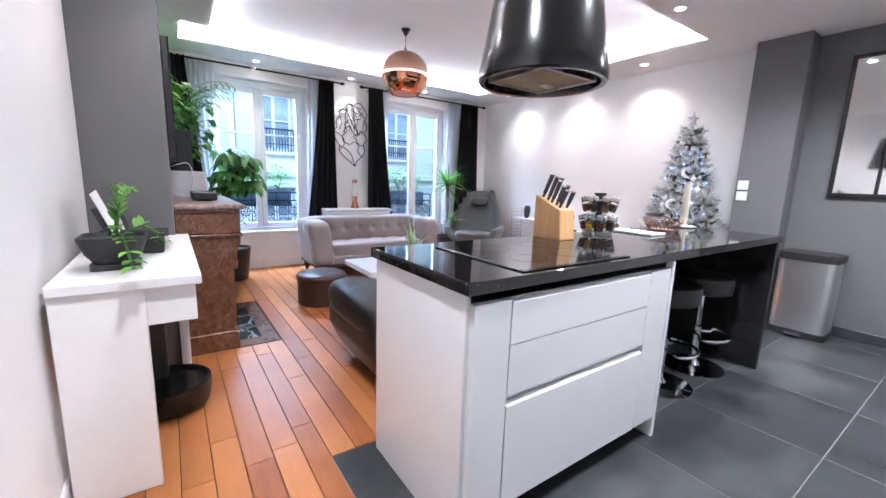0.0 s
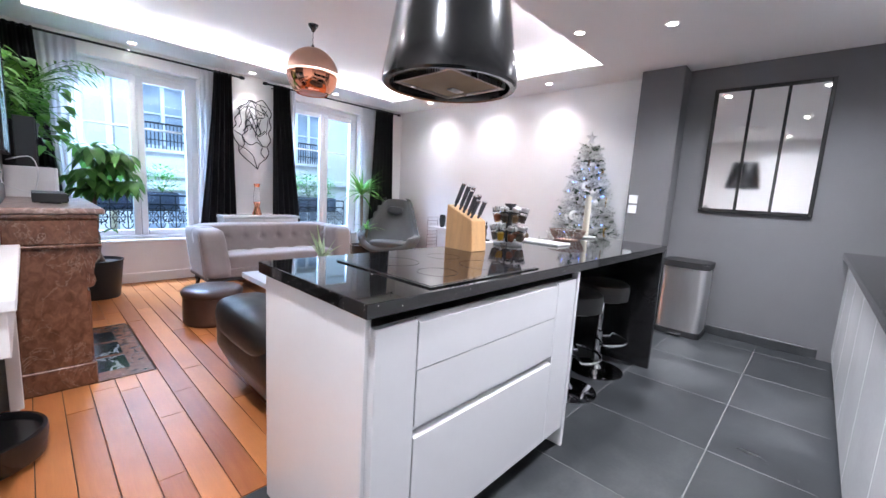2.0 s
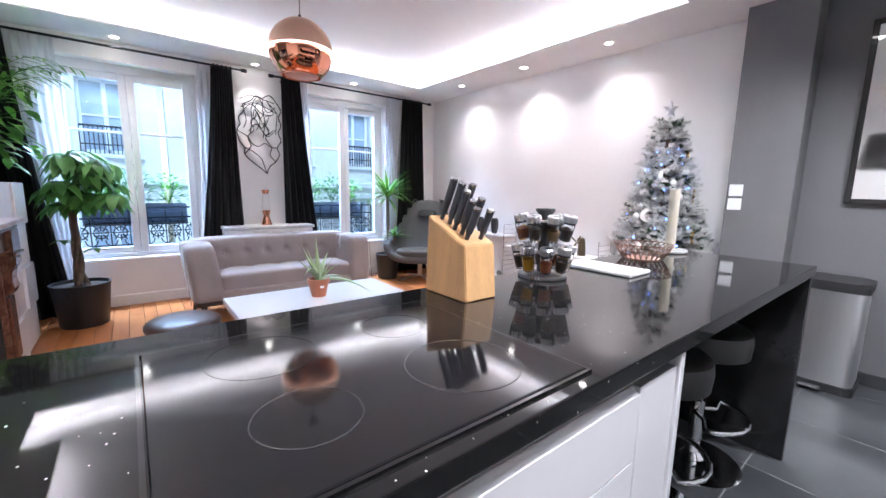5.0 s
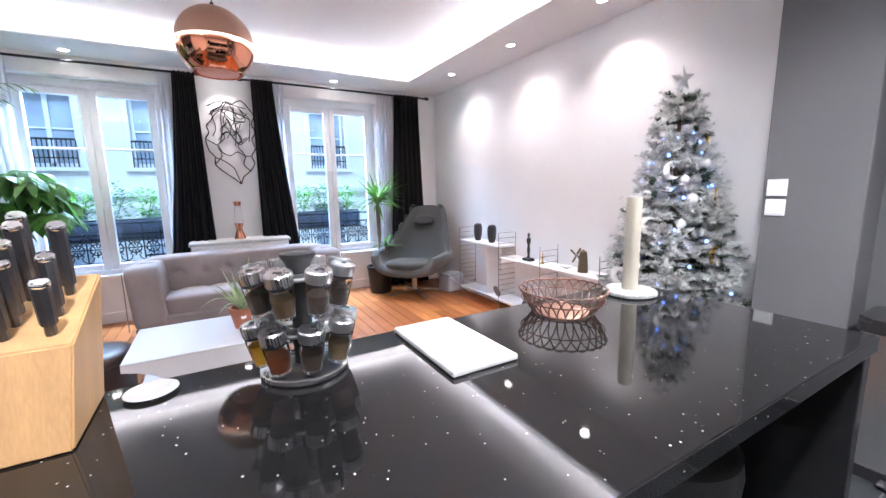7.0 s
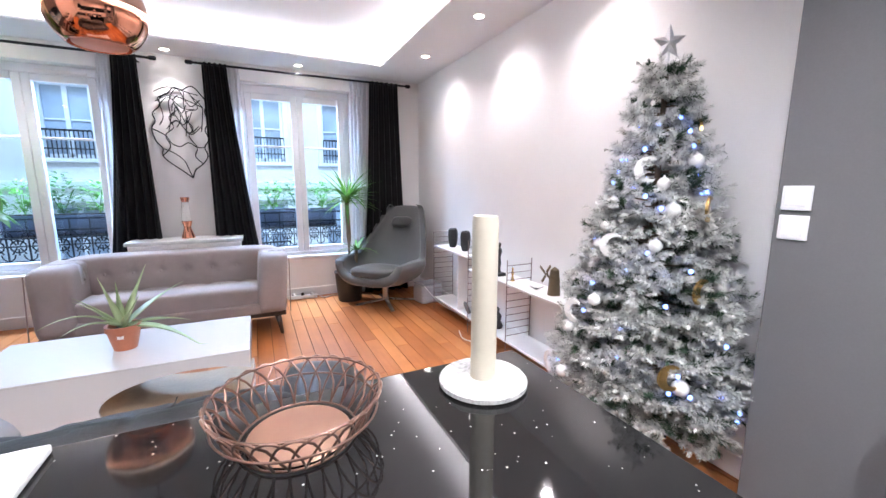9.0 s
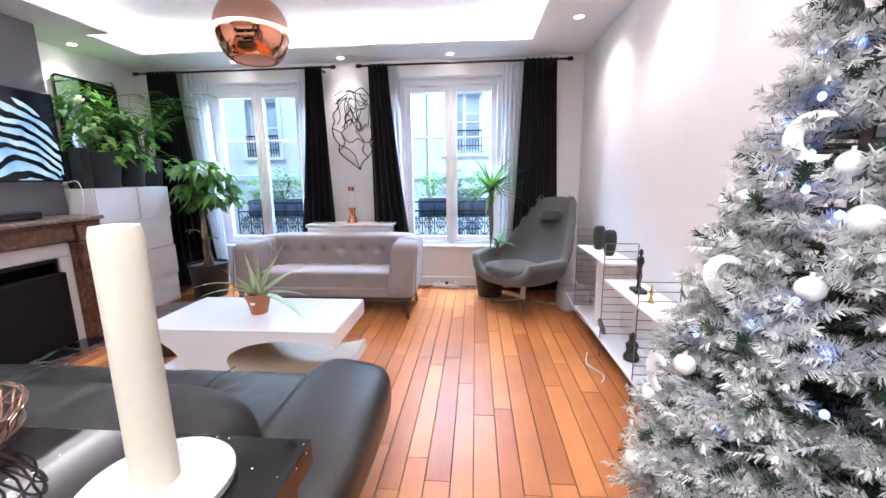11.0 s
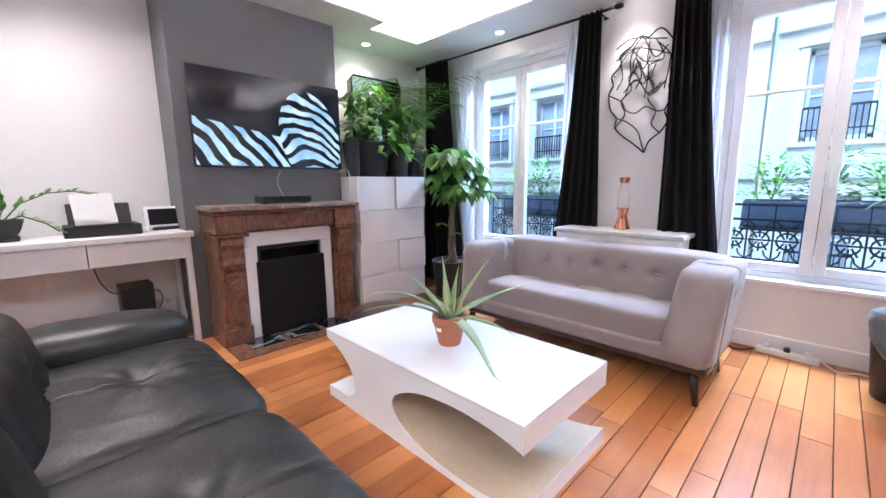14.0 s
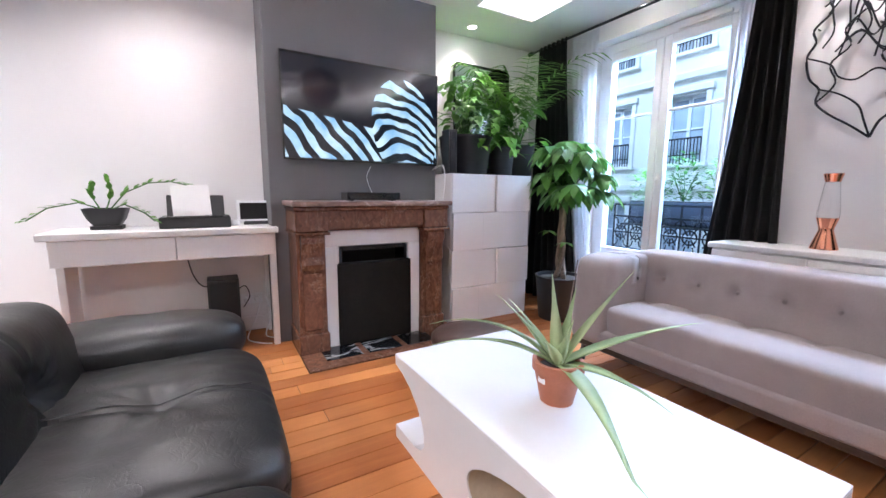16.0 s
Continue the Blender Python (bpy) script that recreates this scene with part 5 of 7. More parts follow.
def facade(x0, x1, y, tone, seed, label):
    """A stone street front with storeys, windows, string courses and balconies."""
    random.seed(seed)
    t = thing("apartment_building", label, "building")
    wall = bm_new()
    bay = 2.3
    n = int((x1 - x0) / bay)
    storeys = [-8.6 + 3.3 * k for k in range(6)]
    top = storeys[-1] + 3.3
    # wall strips leave real openings
    xs_ = [x0 + (k + 0.5) * (x1 - x0) / n for k in range(n)]
    ww = 0.58
    edges = [x0] + [e for c in xs_ for e in (c - ww, c + ww)] + [x1]
    for k in range(0, len(edges), 2):
        box(wall, (edges[k], y, -9.0), (edges[k + 1], y + 0.5, top))
    for c in xs_:
        prev = -9.0
        for s in storeys:
            box(wall, (c - ww, y, prev), (c + ww, y + 0.5, s + 0.75))
            prev = s + 2.75
        box(wall, (c - ww, y, prev), (c + ww, y + 0.5, top))
    part("wall", wall, STONE, t)
    for s in storeys[1:]:
        part("string_course", box(bm_new(), (x0, y - 0.16, s - 0.12), (x1, y, s + 0.10), 0.03, 2), STONE_TRIM, t)
    part("cornice", box(bm_new(), (x0, y - 0.35, top - 0.2), (x1, y, top + 0.15), 0.05, 2), STONE_TRIM, t)
    roof = bm_new()
    profile_x(roof, [(y, top + 0.15), (y + 1.2, top + 3.0), (y + 6, top + 3.4), (y + 6, top)], x0, x1)
    part("roof", roof, ZINC, t)
    for si, s in enumerate(storeys):
        for c in xs_:
            if not (-2.5 < s < 9):
                continue
            w = part("window", box(bm_new(), (c - ww, y + 0.30, s + 0.75), (c + ww, y + 0.33, s + 2.75)), FAR_GLASS, t)
            fr = bm_new()
            for lo, hi in (((c - ww, y + 0.24, s + 0.75), (c - ww + 0.07, y + 0.30, s + 2.75)), ((c + ww - 0.07, y + 0.24, s + 0.75), (c + ww, y + 0.30, s + 2.75)), ((c - 0.05, y + 0.24, s + 0.75), (c + 0.05, y + 0.30, s + 2.75)),
                           ((c - ww, y + 0.24, s + 2.66), (c + ww, y + 0.30, s + 2.75)), ((c - ww, y + 0.24, s + 0.75), (c + ww, y + 0.30, s + 0.84)), ((c - ww, y + 0.25, s + 1.75), (c + ww, y + 0.29, s + 1.79))):
                box(fr, lo, hi)
            put("frame", fr, PVC, False, w)
            su = bm_new()
            for lo, hi in (((c - ww - 0.16, y - 0.06, s + 0.70), (c - ww, y, s + 2.80)), ((c + ww, y - 0.06, s + 0.70), (c + ww + 0.16, y, s + 2.80)), ((c - ww - 0.22, y - 0.12, s + 2.80), (c + ww + 0.22, y, s + 2.98)), ((c - ww - 0.2, y - 0.14, s + 0.60), (c + ww + 0.2, y, s + 0.70))):
                box(su, lo, hi, 0.015)
            put("surround", su, STONE_TRIM, False, w)
            if si % 2 == 1 or random.random() < 0.3:
                rl = bm_new()
                for k in range(13):
                    xx = c - ww + 2 * ww * k / 12
                    box(rl, (xx - 0.012, y - 0.10, s + 0.72), (xx + 0.012, y - 0.08, s + 1.45))
                box(rl, (c - ww, y - 0.11, s + 1.43), (c + ww, y - 0.07, s + 1.48))
                box(rl, (c - ww, y - 0.11, s + 0.95), (c + ww, y - 0.07, s + 0.98))
                put("railing", rl, IRON, False, w)
    return t


facade(-9.0, 5.2, 17.5, STONE, 3, "pale limestone apartment house across the street")
facade(5.35, 22.0, 17.1, STONE, 8, "pale limestone apartment house with iron balconies across the street")

# own balcony rails and flower boxes


def balcony_rail(x0, x1):
    t = thing("balcony_railing", "ornate wrought iron window railing with rosette panels", "railing", group="window railings")
    y = YW + 0.42
    b = bm_new()
    for z in (0.50, 0.56, 0.86, 0.97):
        box(b, (x0, y - 0.009, z - 0.009), (x1, y + 0.009, z + 0.009))
    part("rails", b, IRON, t)
    n = int((x1 - x0) / 0.15)
    dx = (x1 - x0) / n
    for k in range(n):
        c = x0 + (k + 0.5) * dx
        b = bm_new()
        tube(b, [(c + 0.058 * math.cos(a), y, 0.71 + 0.058 * math.sin(a)) for a in [2 * math.pi * i / 14 for i in range(14)]], 0.0075, 5, True)
        for a in range(8):
            an = math.pi * a / 4
            tube(b, [(c + 0.02 * math.cos(an), y, 0.71 + 0.02 * math.sin(an)), (c + 0.07 * math.cos(an), y, 0.71 + 0.085 * math.sin(an) * (1.2 if a % 2 else 1.0))], 0.007, 5)
        lathe(b, [(0.022, -0.006), (0.022, 0.006)], 8, (c, y, 0.71))
        for sx in (-1, 1):
            for sz in (-1, 1):
                tube(b, [(c + sx * dx * 0.45, y, 0.71 + sz * 0.14), (c + sx * dx * 0.25, y, 0.71 + sz * 0.115), (c + sx * dx * 0.18, y, 0.71 + sz * 0.075)], 0.006, 5)
        part("rosette", b, IRON, t)
    for k in range(n + 1):
        xx = x0 + k * dx
        part("bar", box(bm_new(), (xx - 0.006, y - 0.006, 0.36), (xx + 0.006, y + 0.006, 0.97)), IRON, t)
    return t


def flower_box(x0, x1, seed):
    random.seed(seed)
    t = thing("flower_box", "dark blue-grey balcony planter with leafy shrubs", "planter", group="balcony planters")
    y = YW + 0.57
    part("trough", box(bm_new(), (x0, y - 0.09, 0.80), (x1, y + 0.09, 1.0), 0.01), plain("slate_blue_planter", (0.06, 0.07, 0.1), 0.5, bumps=0.05), t)
    part("earth", box(bm_new(), (x0 + 0.012, y - 0.08, 0.98), (x1 - 0.012, y + 0.08, 1.006)), SOIL, t)
    part("support", box(bm_new(), (x0 + 0.02, YW + 0.35, 0.785), (x1 - 0.02, y + 0.09, 0.80)), IRON, t)
    for k in range(3):
        c = Vector((x0 + (x1 - x0) * (0.18 + 0.32 * k), y, 1.0))
        g = bm_new()
        for i in range(240):
            a, rr = random.uniform(0, 6.28), random.uniform(0.02, 0.19)
            h = random.uniform(0.02, 0.32 + 0.08 * (k % 2)) * (1.15 - 2.0 * rr)
            p = c + Vector((rr * math.cos(a), rr * 0.7 * math.sin(a), h))
            leaf(g, p, (math.cos(a), math.sin(a), random.uniform(-0.2, 0.9)), random.uniform(0.04, 0.075), random.uniform(0.022, 0.04), 0.3, 0.2, 2)
        for i in range(7):
            a = random.uniform(0, 6.28)
            tube(g, [c, c + Vector((0.05 * math.cos(a), 0.05 * math.sin(a), 0.12)), c + Vector((0.11 * math.cos(a), 0.09 * math.sin(a), 0.25))], 0.003, 4)
        part("shrub", g, LEAF if k != 1 else LEAF_DARK, t)
    return t


for i, (x0, x1) in enumerate(OPENINGS):
    balcony_rail(x0 + 0.02, x1 - 0.02)
    flower_box(x0 + 0.12, x1 - 0.12, 20 + i)
    structure("window_ledge", box(bm_new(), (x0 - 0.1, YW + 0.19, 0.30), (x1 + 0.1, YW + 0.67, 0.40), 0.01), STONE_TRIM, "stone ledge outside the window")
structure("outer_wall", box(bm_new(), (-12, YW + 0.351, -9.0), (XL - 0.2, YW + 0.70, 9)), STONE, "stone street front beyond the room")
structure("outer_wall_far", box(bm_new(), (XR + 0.2, YW + 0.351, -9.0), (24, YW + 0.70, 9)), STONE, "stone street front beyond the room")

# ---- frosted fir tree ----


def strips(name, rows, mat, parent):
    """Many thin blades, each (base, tip, half-width vector)."""
    me = bpy.data.meshes.new(name)
    vs, fs = [], []
    for p, q, s in rows:
        k = len(vs)
        vs += [p - s, p + s, q + s * 0.5, q - s * 0.5]
        fs.append((k, k + 1, k + 2, k + 3))
    me.from_pydata([tuple(v) for v in vs], [], fs)
    me.materials.append(mat)
    ob = new(name, me)
    ob.parent = parent
    return ob


random.seed(7)
tree = thing("christmas_tree", "snow-flocked artificial fir hung with white baubles and blue lights", "christmas tree", pose(7.79, 4.335, 0) @ Matrix.Scale(1.03, 4))
part("trunk", tube(bm_new(), [(0, 0, 0.0), (0, 0, 0.9), (0, 0, 1.74)], 0.022, 8, taper=0.4), BARK, tree)
stand = bm_new()
for k in range(3):
    a = 2.1 * k
    tube(stand, [(0, 0, 0.10), (0.22 * math.cos(a), 0.22 * math.sin(a), 0.012)], 0.011, 6)
part("stand", stand, IRON, tree)


def tree_radius(z):
    return 0.025 + 0.345 * max(0.0, (1.78 - max(z, 0.5)) / 1.3) ** 0.95


green, white, twigs = [], [], bm_new()
z, tier = 0.24, 0
while z < 1.74:
    rad = tree_radius(z)
    count = max(6, int(30 * rad / 0.42))
    for k in range(count):
        a = 2 * math.pi * (k + 0.5 * (tier % 2)) / count + random.uniform(-0.15, 0.15)
        L = rad * random.uniform(0.84, 1.06)
        if math.cos(a) > 0:
            L = min(L, 0.31 / max(0.2, math.cos(a)))
        out = Vector((math.cos(a), math.sin(a), random.uniform(-0.05, 0.22)))
        side = Vector((-math.sin(a), math.cos(a), 0))
        base = Vector((0, 0, z + random.uniform(-0.03, 0.03)))
        tube(twigs, [base, base + out * L], 0.004, 4, taper=0.4)
        n = max(3, int(L / 0.046))
        for j in range(n):
            t = 0.30 + 0.70 * (j + 1) / n
            for sgn in (-1, 1, 0):
                if sgn == 0 and j < n - 1 and random.random() < 0.55:
                    continue
                p = base + out * (L * t)
                d = (out * random.uniform(0.5, 1) + side * sgn * random.uniform(0.6, 1.1) + Vector((0, 0, random.uniform(-0.25, 0.55)))).normalized()
                ln = random.uniform(0.045, 0.08) * (0.75 + 0.5 * t)
                frosted = random.random() < 0.44 + 0.46 * t
                u = d.cross(Vector((0, 0, 1)))
                u = u.normalized() if u.length > 0.05 else Vector((1, 0, 0))
                v = u.cross(d)
                m = 66
                for i in range(m):
                    b = random.uniform(0, 6.28)
                    r_ = u * math.cos(b) + v * math.sin(b)
                    s = p + d * ln * (i / m)
                    nd = (d * 0.6 + r_ * 0.85).normalized()
                    nl = random.uniform(0.018, 0.03) * (1.1 - 0.4 * i / m)
                    w = nd.cross(r_ + Vector((0.1, 0.2, 0.3))).normalized()
                    if frosted and random.random() < 0.92:
                        white.append((s, s + nd * nl, w * random.uniform(0.0013, 0.0025)))
                    else:
                        green.append((s, s + nd * nl, w * 0.0014))
    z += 0.075 if z < 1.2 else 0.06
    tier += 1
part("branch_frame", twigs, BARK, tree)
tagged(strips("needles", green, NEEDLE, tree), "dark green needles")
tagged(strips("flocking", white, FROST, tree), "white snow flocking")
star = bm_new()
pts = []
for k in range(10):
    r_ = 0.075 if k % 2 == 0 else 0.032
    pts.append((r_ * math.sin(math.pi * k / 5), r_ * math.cos(math.pi * k / 5)))
ring = [star.verts.new((0.6 * x, -0.6 * x, 1.83 + z)) for x, z in pts]
f0, f1 = star.verts.new((0.012, 0.012, 1.83)), star.verts.new((-0.012, -0.012, 1.83))
for k in range(10):
    star.faces.new((ring[k], ring[(k + 1) % 10], f0))
    star.faces.new((ring[(k + 1) % 10], ring[k], f1))
tube(star, [(0, 0, 1.68), (0, 0, 1.79)], 0.008, 8)
part("star", star, plain("silver_glitter", (0.72, 0.72, 0.74), 0.3, 0.8, var=0.15, grain=200, bumps=0.3), tree, "silver star on the tip")
for k in range(26):
    z = random.uniform(0.32, 1.66)
    a = random.uniform(0, 6.28) if k % 3 else random.uniform(2.4, 5.2)
    r_ = tree_radius(z) * random.uniform(1.0, 1.1)
    s = random.uniform(0.02, 0.03)
    bb = lathe(bm_new(), [(0.0005, -s)] + [(s * math.sin(q), -s * math.cos(q)) for q in [radians(w) for w in range(15, 170, 15)]] + [(0.004, s), (0.004, s + 0.008)], 18, cap=False)
    part("bauble", bb, PEARL, tree, smooth=True).location = (r_ * math.cos(a), r_ * math.sin(a), z)
for k in range(8):
    z = 0.42 + 0.15 * k
    a = 2.5 + 0.9 * (k * 1.7 % 3)
    r_ = tree_radius(z) * 1.1 + 0.01
    mo = bm_new()
    pr = [(0.05 * math.cos(q), 0.05 * math.sin(q)) for q in [radians(w) for w in range(60, 301, 20)]] + [(0.018 + 0.036 * math.cos(q), 0.036 * math.sin(q)) for q in [radians(w) for w in range(290, 69, -20)]]
    profile_x(mo, pr, -0.005, 0.005)
    part("crescent_ornament", mo, GOLD if k % 2 else PEARL, tree).matrix_local = pose(r_ * math.cos(a), r_ * math.sin(a), z, 0, 0, math.degrees(a) + 20)
for k in range(46):
    z = random.uniform(0.32, 1.62)
    a = random.uniform(2.0, 5.6)
    r_ = tree_radius(z) * random.uniform(0.93, 1.06)
    part("fairy_light", lathe(bm_new(), [(0.0005, -0.009), (0.007, -0.004), (0.007, 0.005), (0.0005, 0.01)], 8, cap=False), FAIRY, tree).location = (r_ * math.cos(a), r_ * math.sin(a), z)

# ---- on the island ----
kb = thing("knife_block", "slanted pale wooden knife block with grey-handled knives", "knife block", pose(0.045, 0.015, 0))
b = bm_new()
outline = [(3.64, 0.9205), (3.825, 0.9205), (3.84, 1.145), (3.665, 1.072)]
verts = []
for x in (5.0, 5.115):
    verts.append([b.verts.new((x + 0.08 * (z - 0.92), y, z)) for y, z in outline])
b.faces.new(verts[0][::-1])
b.faces.new(verts[1])
for i in range(4):
    b.faces.new((verts[0][i], verts[0][(i + 1) % 4], verts[1][(i + 1) % 4], verts[1][i]))
bmesh.ops.bevel(b, geom=b.edges[:], offset=0.003, segments=2, affect="EDGES")
part("block", b, BEECH, kb)
axis = Vector((0.06, -0.36, 0.92)).normalized()
for k, (ty, tx, L) in enumerate(((0.14, 0.30, 0.125), (0.32, 0.34, 0.125), (0.50, 0.30, 0.115), (0.66, 0.34, 0.10), (0.82, 0.30, 0.09), (0.30, 0.74, 0.12), (0.60, 0.72, 0.10), (0.84, 0.74, 0.085))):
    p = Vector((5.0 + 0.115 * tx, 3.84 - 0.175 * ty, 1.145 - 0.073 * ty))
    p.x += 0.08 * (p.z - 0.92)
    h = bm_new()
    tube(h, [p - axis * 0.01, p + axis * 0.02], 0.007, 8)
    tube(h, [p + axis * 0.02, p + axis * L * 0.6, p + axis * L], 0.0105, 8, taper=1.12)
    kn = part("knife_handle", h, plain("steel_grey_handle", (0.09, 0.09, 0.1), 0.3, 0.6, bumps=0.02), kb, smooth="auto")
    put("end_cap", lathe(bm_new(), [(0.0118, 0), (0.0118, 0.006), (0.008, 0.009)], 12), CHROME, True, kn).matrix_world = Matrix.Translation(p + axis * L) @ axis.to_track_quat("Z", "Y").to_matrix().to_4x4()

rk = thing("spice_rack", "two-tier steel spice carousel of filled glass jars", "spice rack", pose(5.50, 3.755, 0.92))
part("base", lathe(bm_new(), [(0.082, 0.0005), (0.086, 0.004), (0.086, 0.012), (0.08, 0.016), (0.02, 0.018)], 32), STEEL, rk, smooth="auto")
part("column", lathe(bm_new(), [(0.02, 0.016), (0.018, 0.20), (0.026, 0.225), (0.034, 0.236), (0.034, 0.243), (0.0005, 0.245)], 24), BLACK_MATT, rk, smooth="auto")
random.seed(3)
for tier, z in ((0, 0.028), (1, 0.135)):
    part("tier_ring", lathe(bm_new(), [(0.075, z + 0.064), (0.079, z + 0.066), (0.079, z + 0.070), (0.075, z + 0.072), (0.03, z + 0.07)], 32, cap=False), STEEL, rk, smooth=True)
    for k in range(8):
        a = 2 * math.pi * (k + 0.3 * tier) / 8
        at = pose(0.074 * math.cos(a), 0.074 * math.sin(a), z, 0, 0, math.degrees(a)) @ pose(0, 0, 0, 0, 11, 0)
        jar = part("jar", lathe(bm_new(), [(0.017, 0.0), (0.019, 0.003), (0.0235, 0.055), (0.022, 0.062), (0.0205, 0.062), (0.0215, 0.054), (0.0172, 0.005), (0.0005, 0.004)], 16, cap=False), CLEAR, rk, smooth="auto")
        jar.matrix_local = at
        put("spice_fill", lathe(bm_new(), [(0.0165, 0.006), (0.0205, 0.048 - 0.01 * random.random()), (0.0005, 0.047)], 14), SPICES[(k + 2 * tier) % 5 if random.random() < 0.8 else 1], "auto", jar)
        put("seal", lathe(bm_new(), [(0.0225, 0.060), (0.0225, 0.067)], 14), BLACK_MATT, "auto", jar)
        ld = put("lid", lathe(bm_new(), [(0.0245, 0.066), (0.025, 0.068), (0.025, 0.086), (0.022, 0.089), (0.0005, 0.089)], 18), STEEL, "auto", jar)
        put("pour_hole", box(bm_new(), (-0.003, -0.009, 0.0888), (0.006, 0.009, 0.0896), 0.0003), BLACK_MATT, False, jar)

single("cutting_board", box(bm_new(), (5.735, 3.552, 0.9205), (5.897, 3.845, 0.934), 0.004, 2), plain("white_plastic_board", (0.62, 0.62, 0.61), 0.4), "white chopping board lying on the worktop", "cutting board")
single("saucer", lathe(bm_new(), [(0.03, 0.0), (0.034, 0.002), (0.052, 0.009), (0.054, 0.011), (0.05, 0.011), (0.03, 0.005), (0.0005, 0.0045)], 40, cap=False), plain("pale_grey_glaze", (0.52, 0.51, 0.51), 0.3), "small round pale saucer on the dark worktop", "saucer", True, pose(5.235, 3.80, 0.9205) @ Matrix.Diagonal((0.8, 0.8, 0.6, 1)))
bw = thing("fruit_bowl", "dark bronze looped wire fruit bowl", "bowl", pose(6.22, 3.735, 0.9205))
for r_, z in ((0.085, 0.004), (0.122, 0.070), (0.118, 0.042)):
    part("hoop", tube(bm_new(), [(r_ * math.cos(q), r_ * math.sin(q), z) for q in [2 * math.pi * i / 40 for i in range(40)]], 0.0018, 6, True), DARK_WIRE, bw, smooth=True)
for k in range(26):
    a = 2 * math.pi * k / 26
    wire = []
    for i in range(13):
        t = i / 12
        sw = 0.14 * math.sin(math.pi * t)
        h = math.sin(math.pi * t) ** 0.7
        r_ = 0.085 + 0.036 * h ** 0.6 + (0.004 if t > 0.3 and t < 0.7 else 0)
        b_ = a + (t - 0.5) * 0.75
        wire.append((r_ * math.cos(b_), r_ * math.sin(b_), 0.004 + 0.068 * h))
    part("wire_loop", tube(bm_new(), wire, 0.0019, 6), DARK_WIRE, bw, smooth=True)
part("base_disc", lathe(bm_new(), [(0.074, 0.001), (0.076, 0.003), (0.074, 0.005)], 32), COPPER_PALE, bw)
ch = thing("candle_holder", "round white marble candle plate", "candle holder", pose(6.555, 3.752, 0.9205))
part("plate", lathe(bm_new(), [(0.078, 0.0), (0.084, 0.004), (0.084, 0.012), (0.080, 0.016), (0.0005, 0.0165)], 48), WHITE_MARBLE, ch, smooth="auto")
cd = bm_new()
lathe(cd, [(0.023, 0.0), (0.0232, 0.02), (0.0226, 0.15), (0.023, 0.247), (0.021, 0.255), (0.014, 0.248), (0.0005, 0.244)], 28)
single("candle", cd, WAX, "thick ivory pillar candle, unlit, on the marble plate", "candle", "auto", pose(6.555, 3.752, 0.9371) @ Matrix.Diagonal((1.05, 1.05, 1.2, 1)))

# ---- plants ----


def pot(t, r0, r1, h, mat, lip=0.012, soil=True):
    part("pot", lathe(bm_new(), [(r0 * 0.98, 0), (r0, 0.006), (r1, h - lip), (r1 + 0.006, h - lip), (r1 + 0.006, h), (r1 - 0.008, h), (r1 - 0.012, h - 0.03)], 36, cap=False), mat, t, smooth="auto")
    part("pot_base", lathe(bm_new(), [(0.0005, 0.001), (r0 * 0.98, 0.001)], 24, cap=False), mat, t)
    if soil:
        part("soil", lathe(bm_new(), [(0.0005, h - 0.02), (r1 - 0.006, h - 0.028)], 24, cap=False), SOIL, t)


random.seed(21)
pa = thing("money_tree", "potted money tree with braided trunk and palmate leaves", "plant", pose(3.97, 7.42, 0))
pot(pa, 0.165, 0.20, 0.37, POT_DARK)
for k in range(3):
    p = []
    for i in range(15):
        t = i / 14
        a = 2.1 * k + 7 * t
        rr = 0.026 * (1 - 0.5 * t) + 0.03 * max(0, 0.12 - t) * 5
        p.append((rr * math.cos(a), rr * math.sin(a), 0.34 + 0.72 * t))
    part("trunk", tube(bm_new(), p, 0.022, 8, taper=0.6), BARK, pa, smooth=True)
stems, lv = bm_new(), bm_new()
for k in range(42):
    a = random.uniform(0, 6.28)
    z0 = random.uniform(0.95, 1.08)
    reach = random.uniform(0.06, 0.25)
    end = Vector((reach * math.cos(a) + 0.10, reach * math.sin(a), random.uniform(1.06, 1.52) - 0.3 * reach))
    tube(stems, [(0.02 * math.cos(a), 0.02 * math.sin(a), z0), (end * 0.5 + Vector((0, 0, z0 * 0.5 + 0.06))), end], 0.0035, 5)
    for j in range(6):
        b_ = 2 * math.pi * j / 6 + random.uniform(-0.2, 0.2)
        d = Vector((math.cos(b_) + 0.5 * math.cos(a), math.sin(b_) + 0.5 * math.sin(a), random.uniform(-0.25, 0.25)))
        leaf(lv, end, d, random.uniform(0.16, 0.25), random.uniform(0.065, 0.095), 1.5, 0.2, 5, 0.8)
for z, s in ((0.62, 1), (0.7, -1)):
    end = Vector((0.10 * s + 0.02, -0.08, z + 0.05))
    tube(stems, [(0, 0, z), end], 0.003, 5)
    for j in range(5):
        b_ = 1.26 * j
        leaf(lv, end, (math.cos(b_), math.sin(b_), 0.1), 0.10, 0.04, 0.8, 0.2, 4, 0.8)
part("stalk", stems, LEAF_DARK, pa)
part("leaves", lv, leaf_material("money_tree_leaf", (0.04, 0.15, 0.025), (0.14, 0.34, 0.07)), pa, smooth=True)

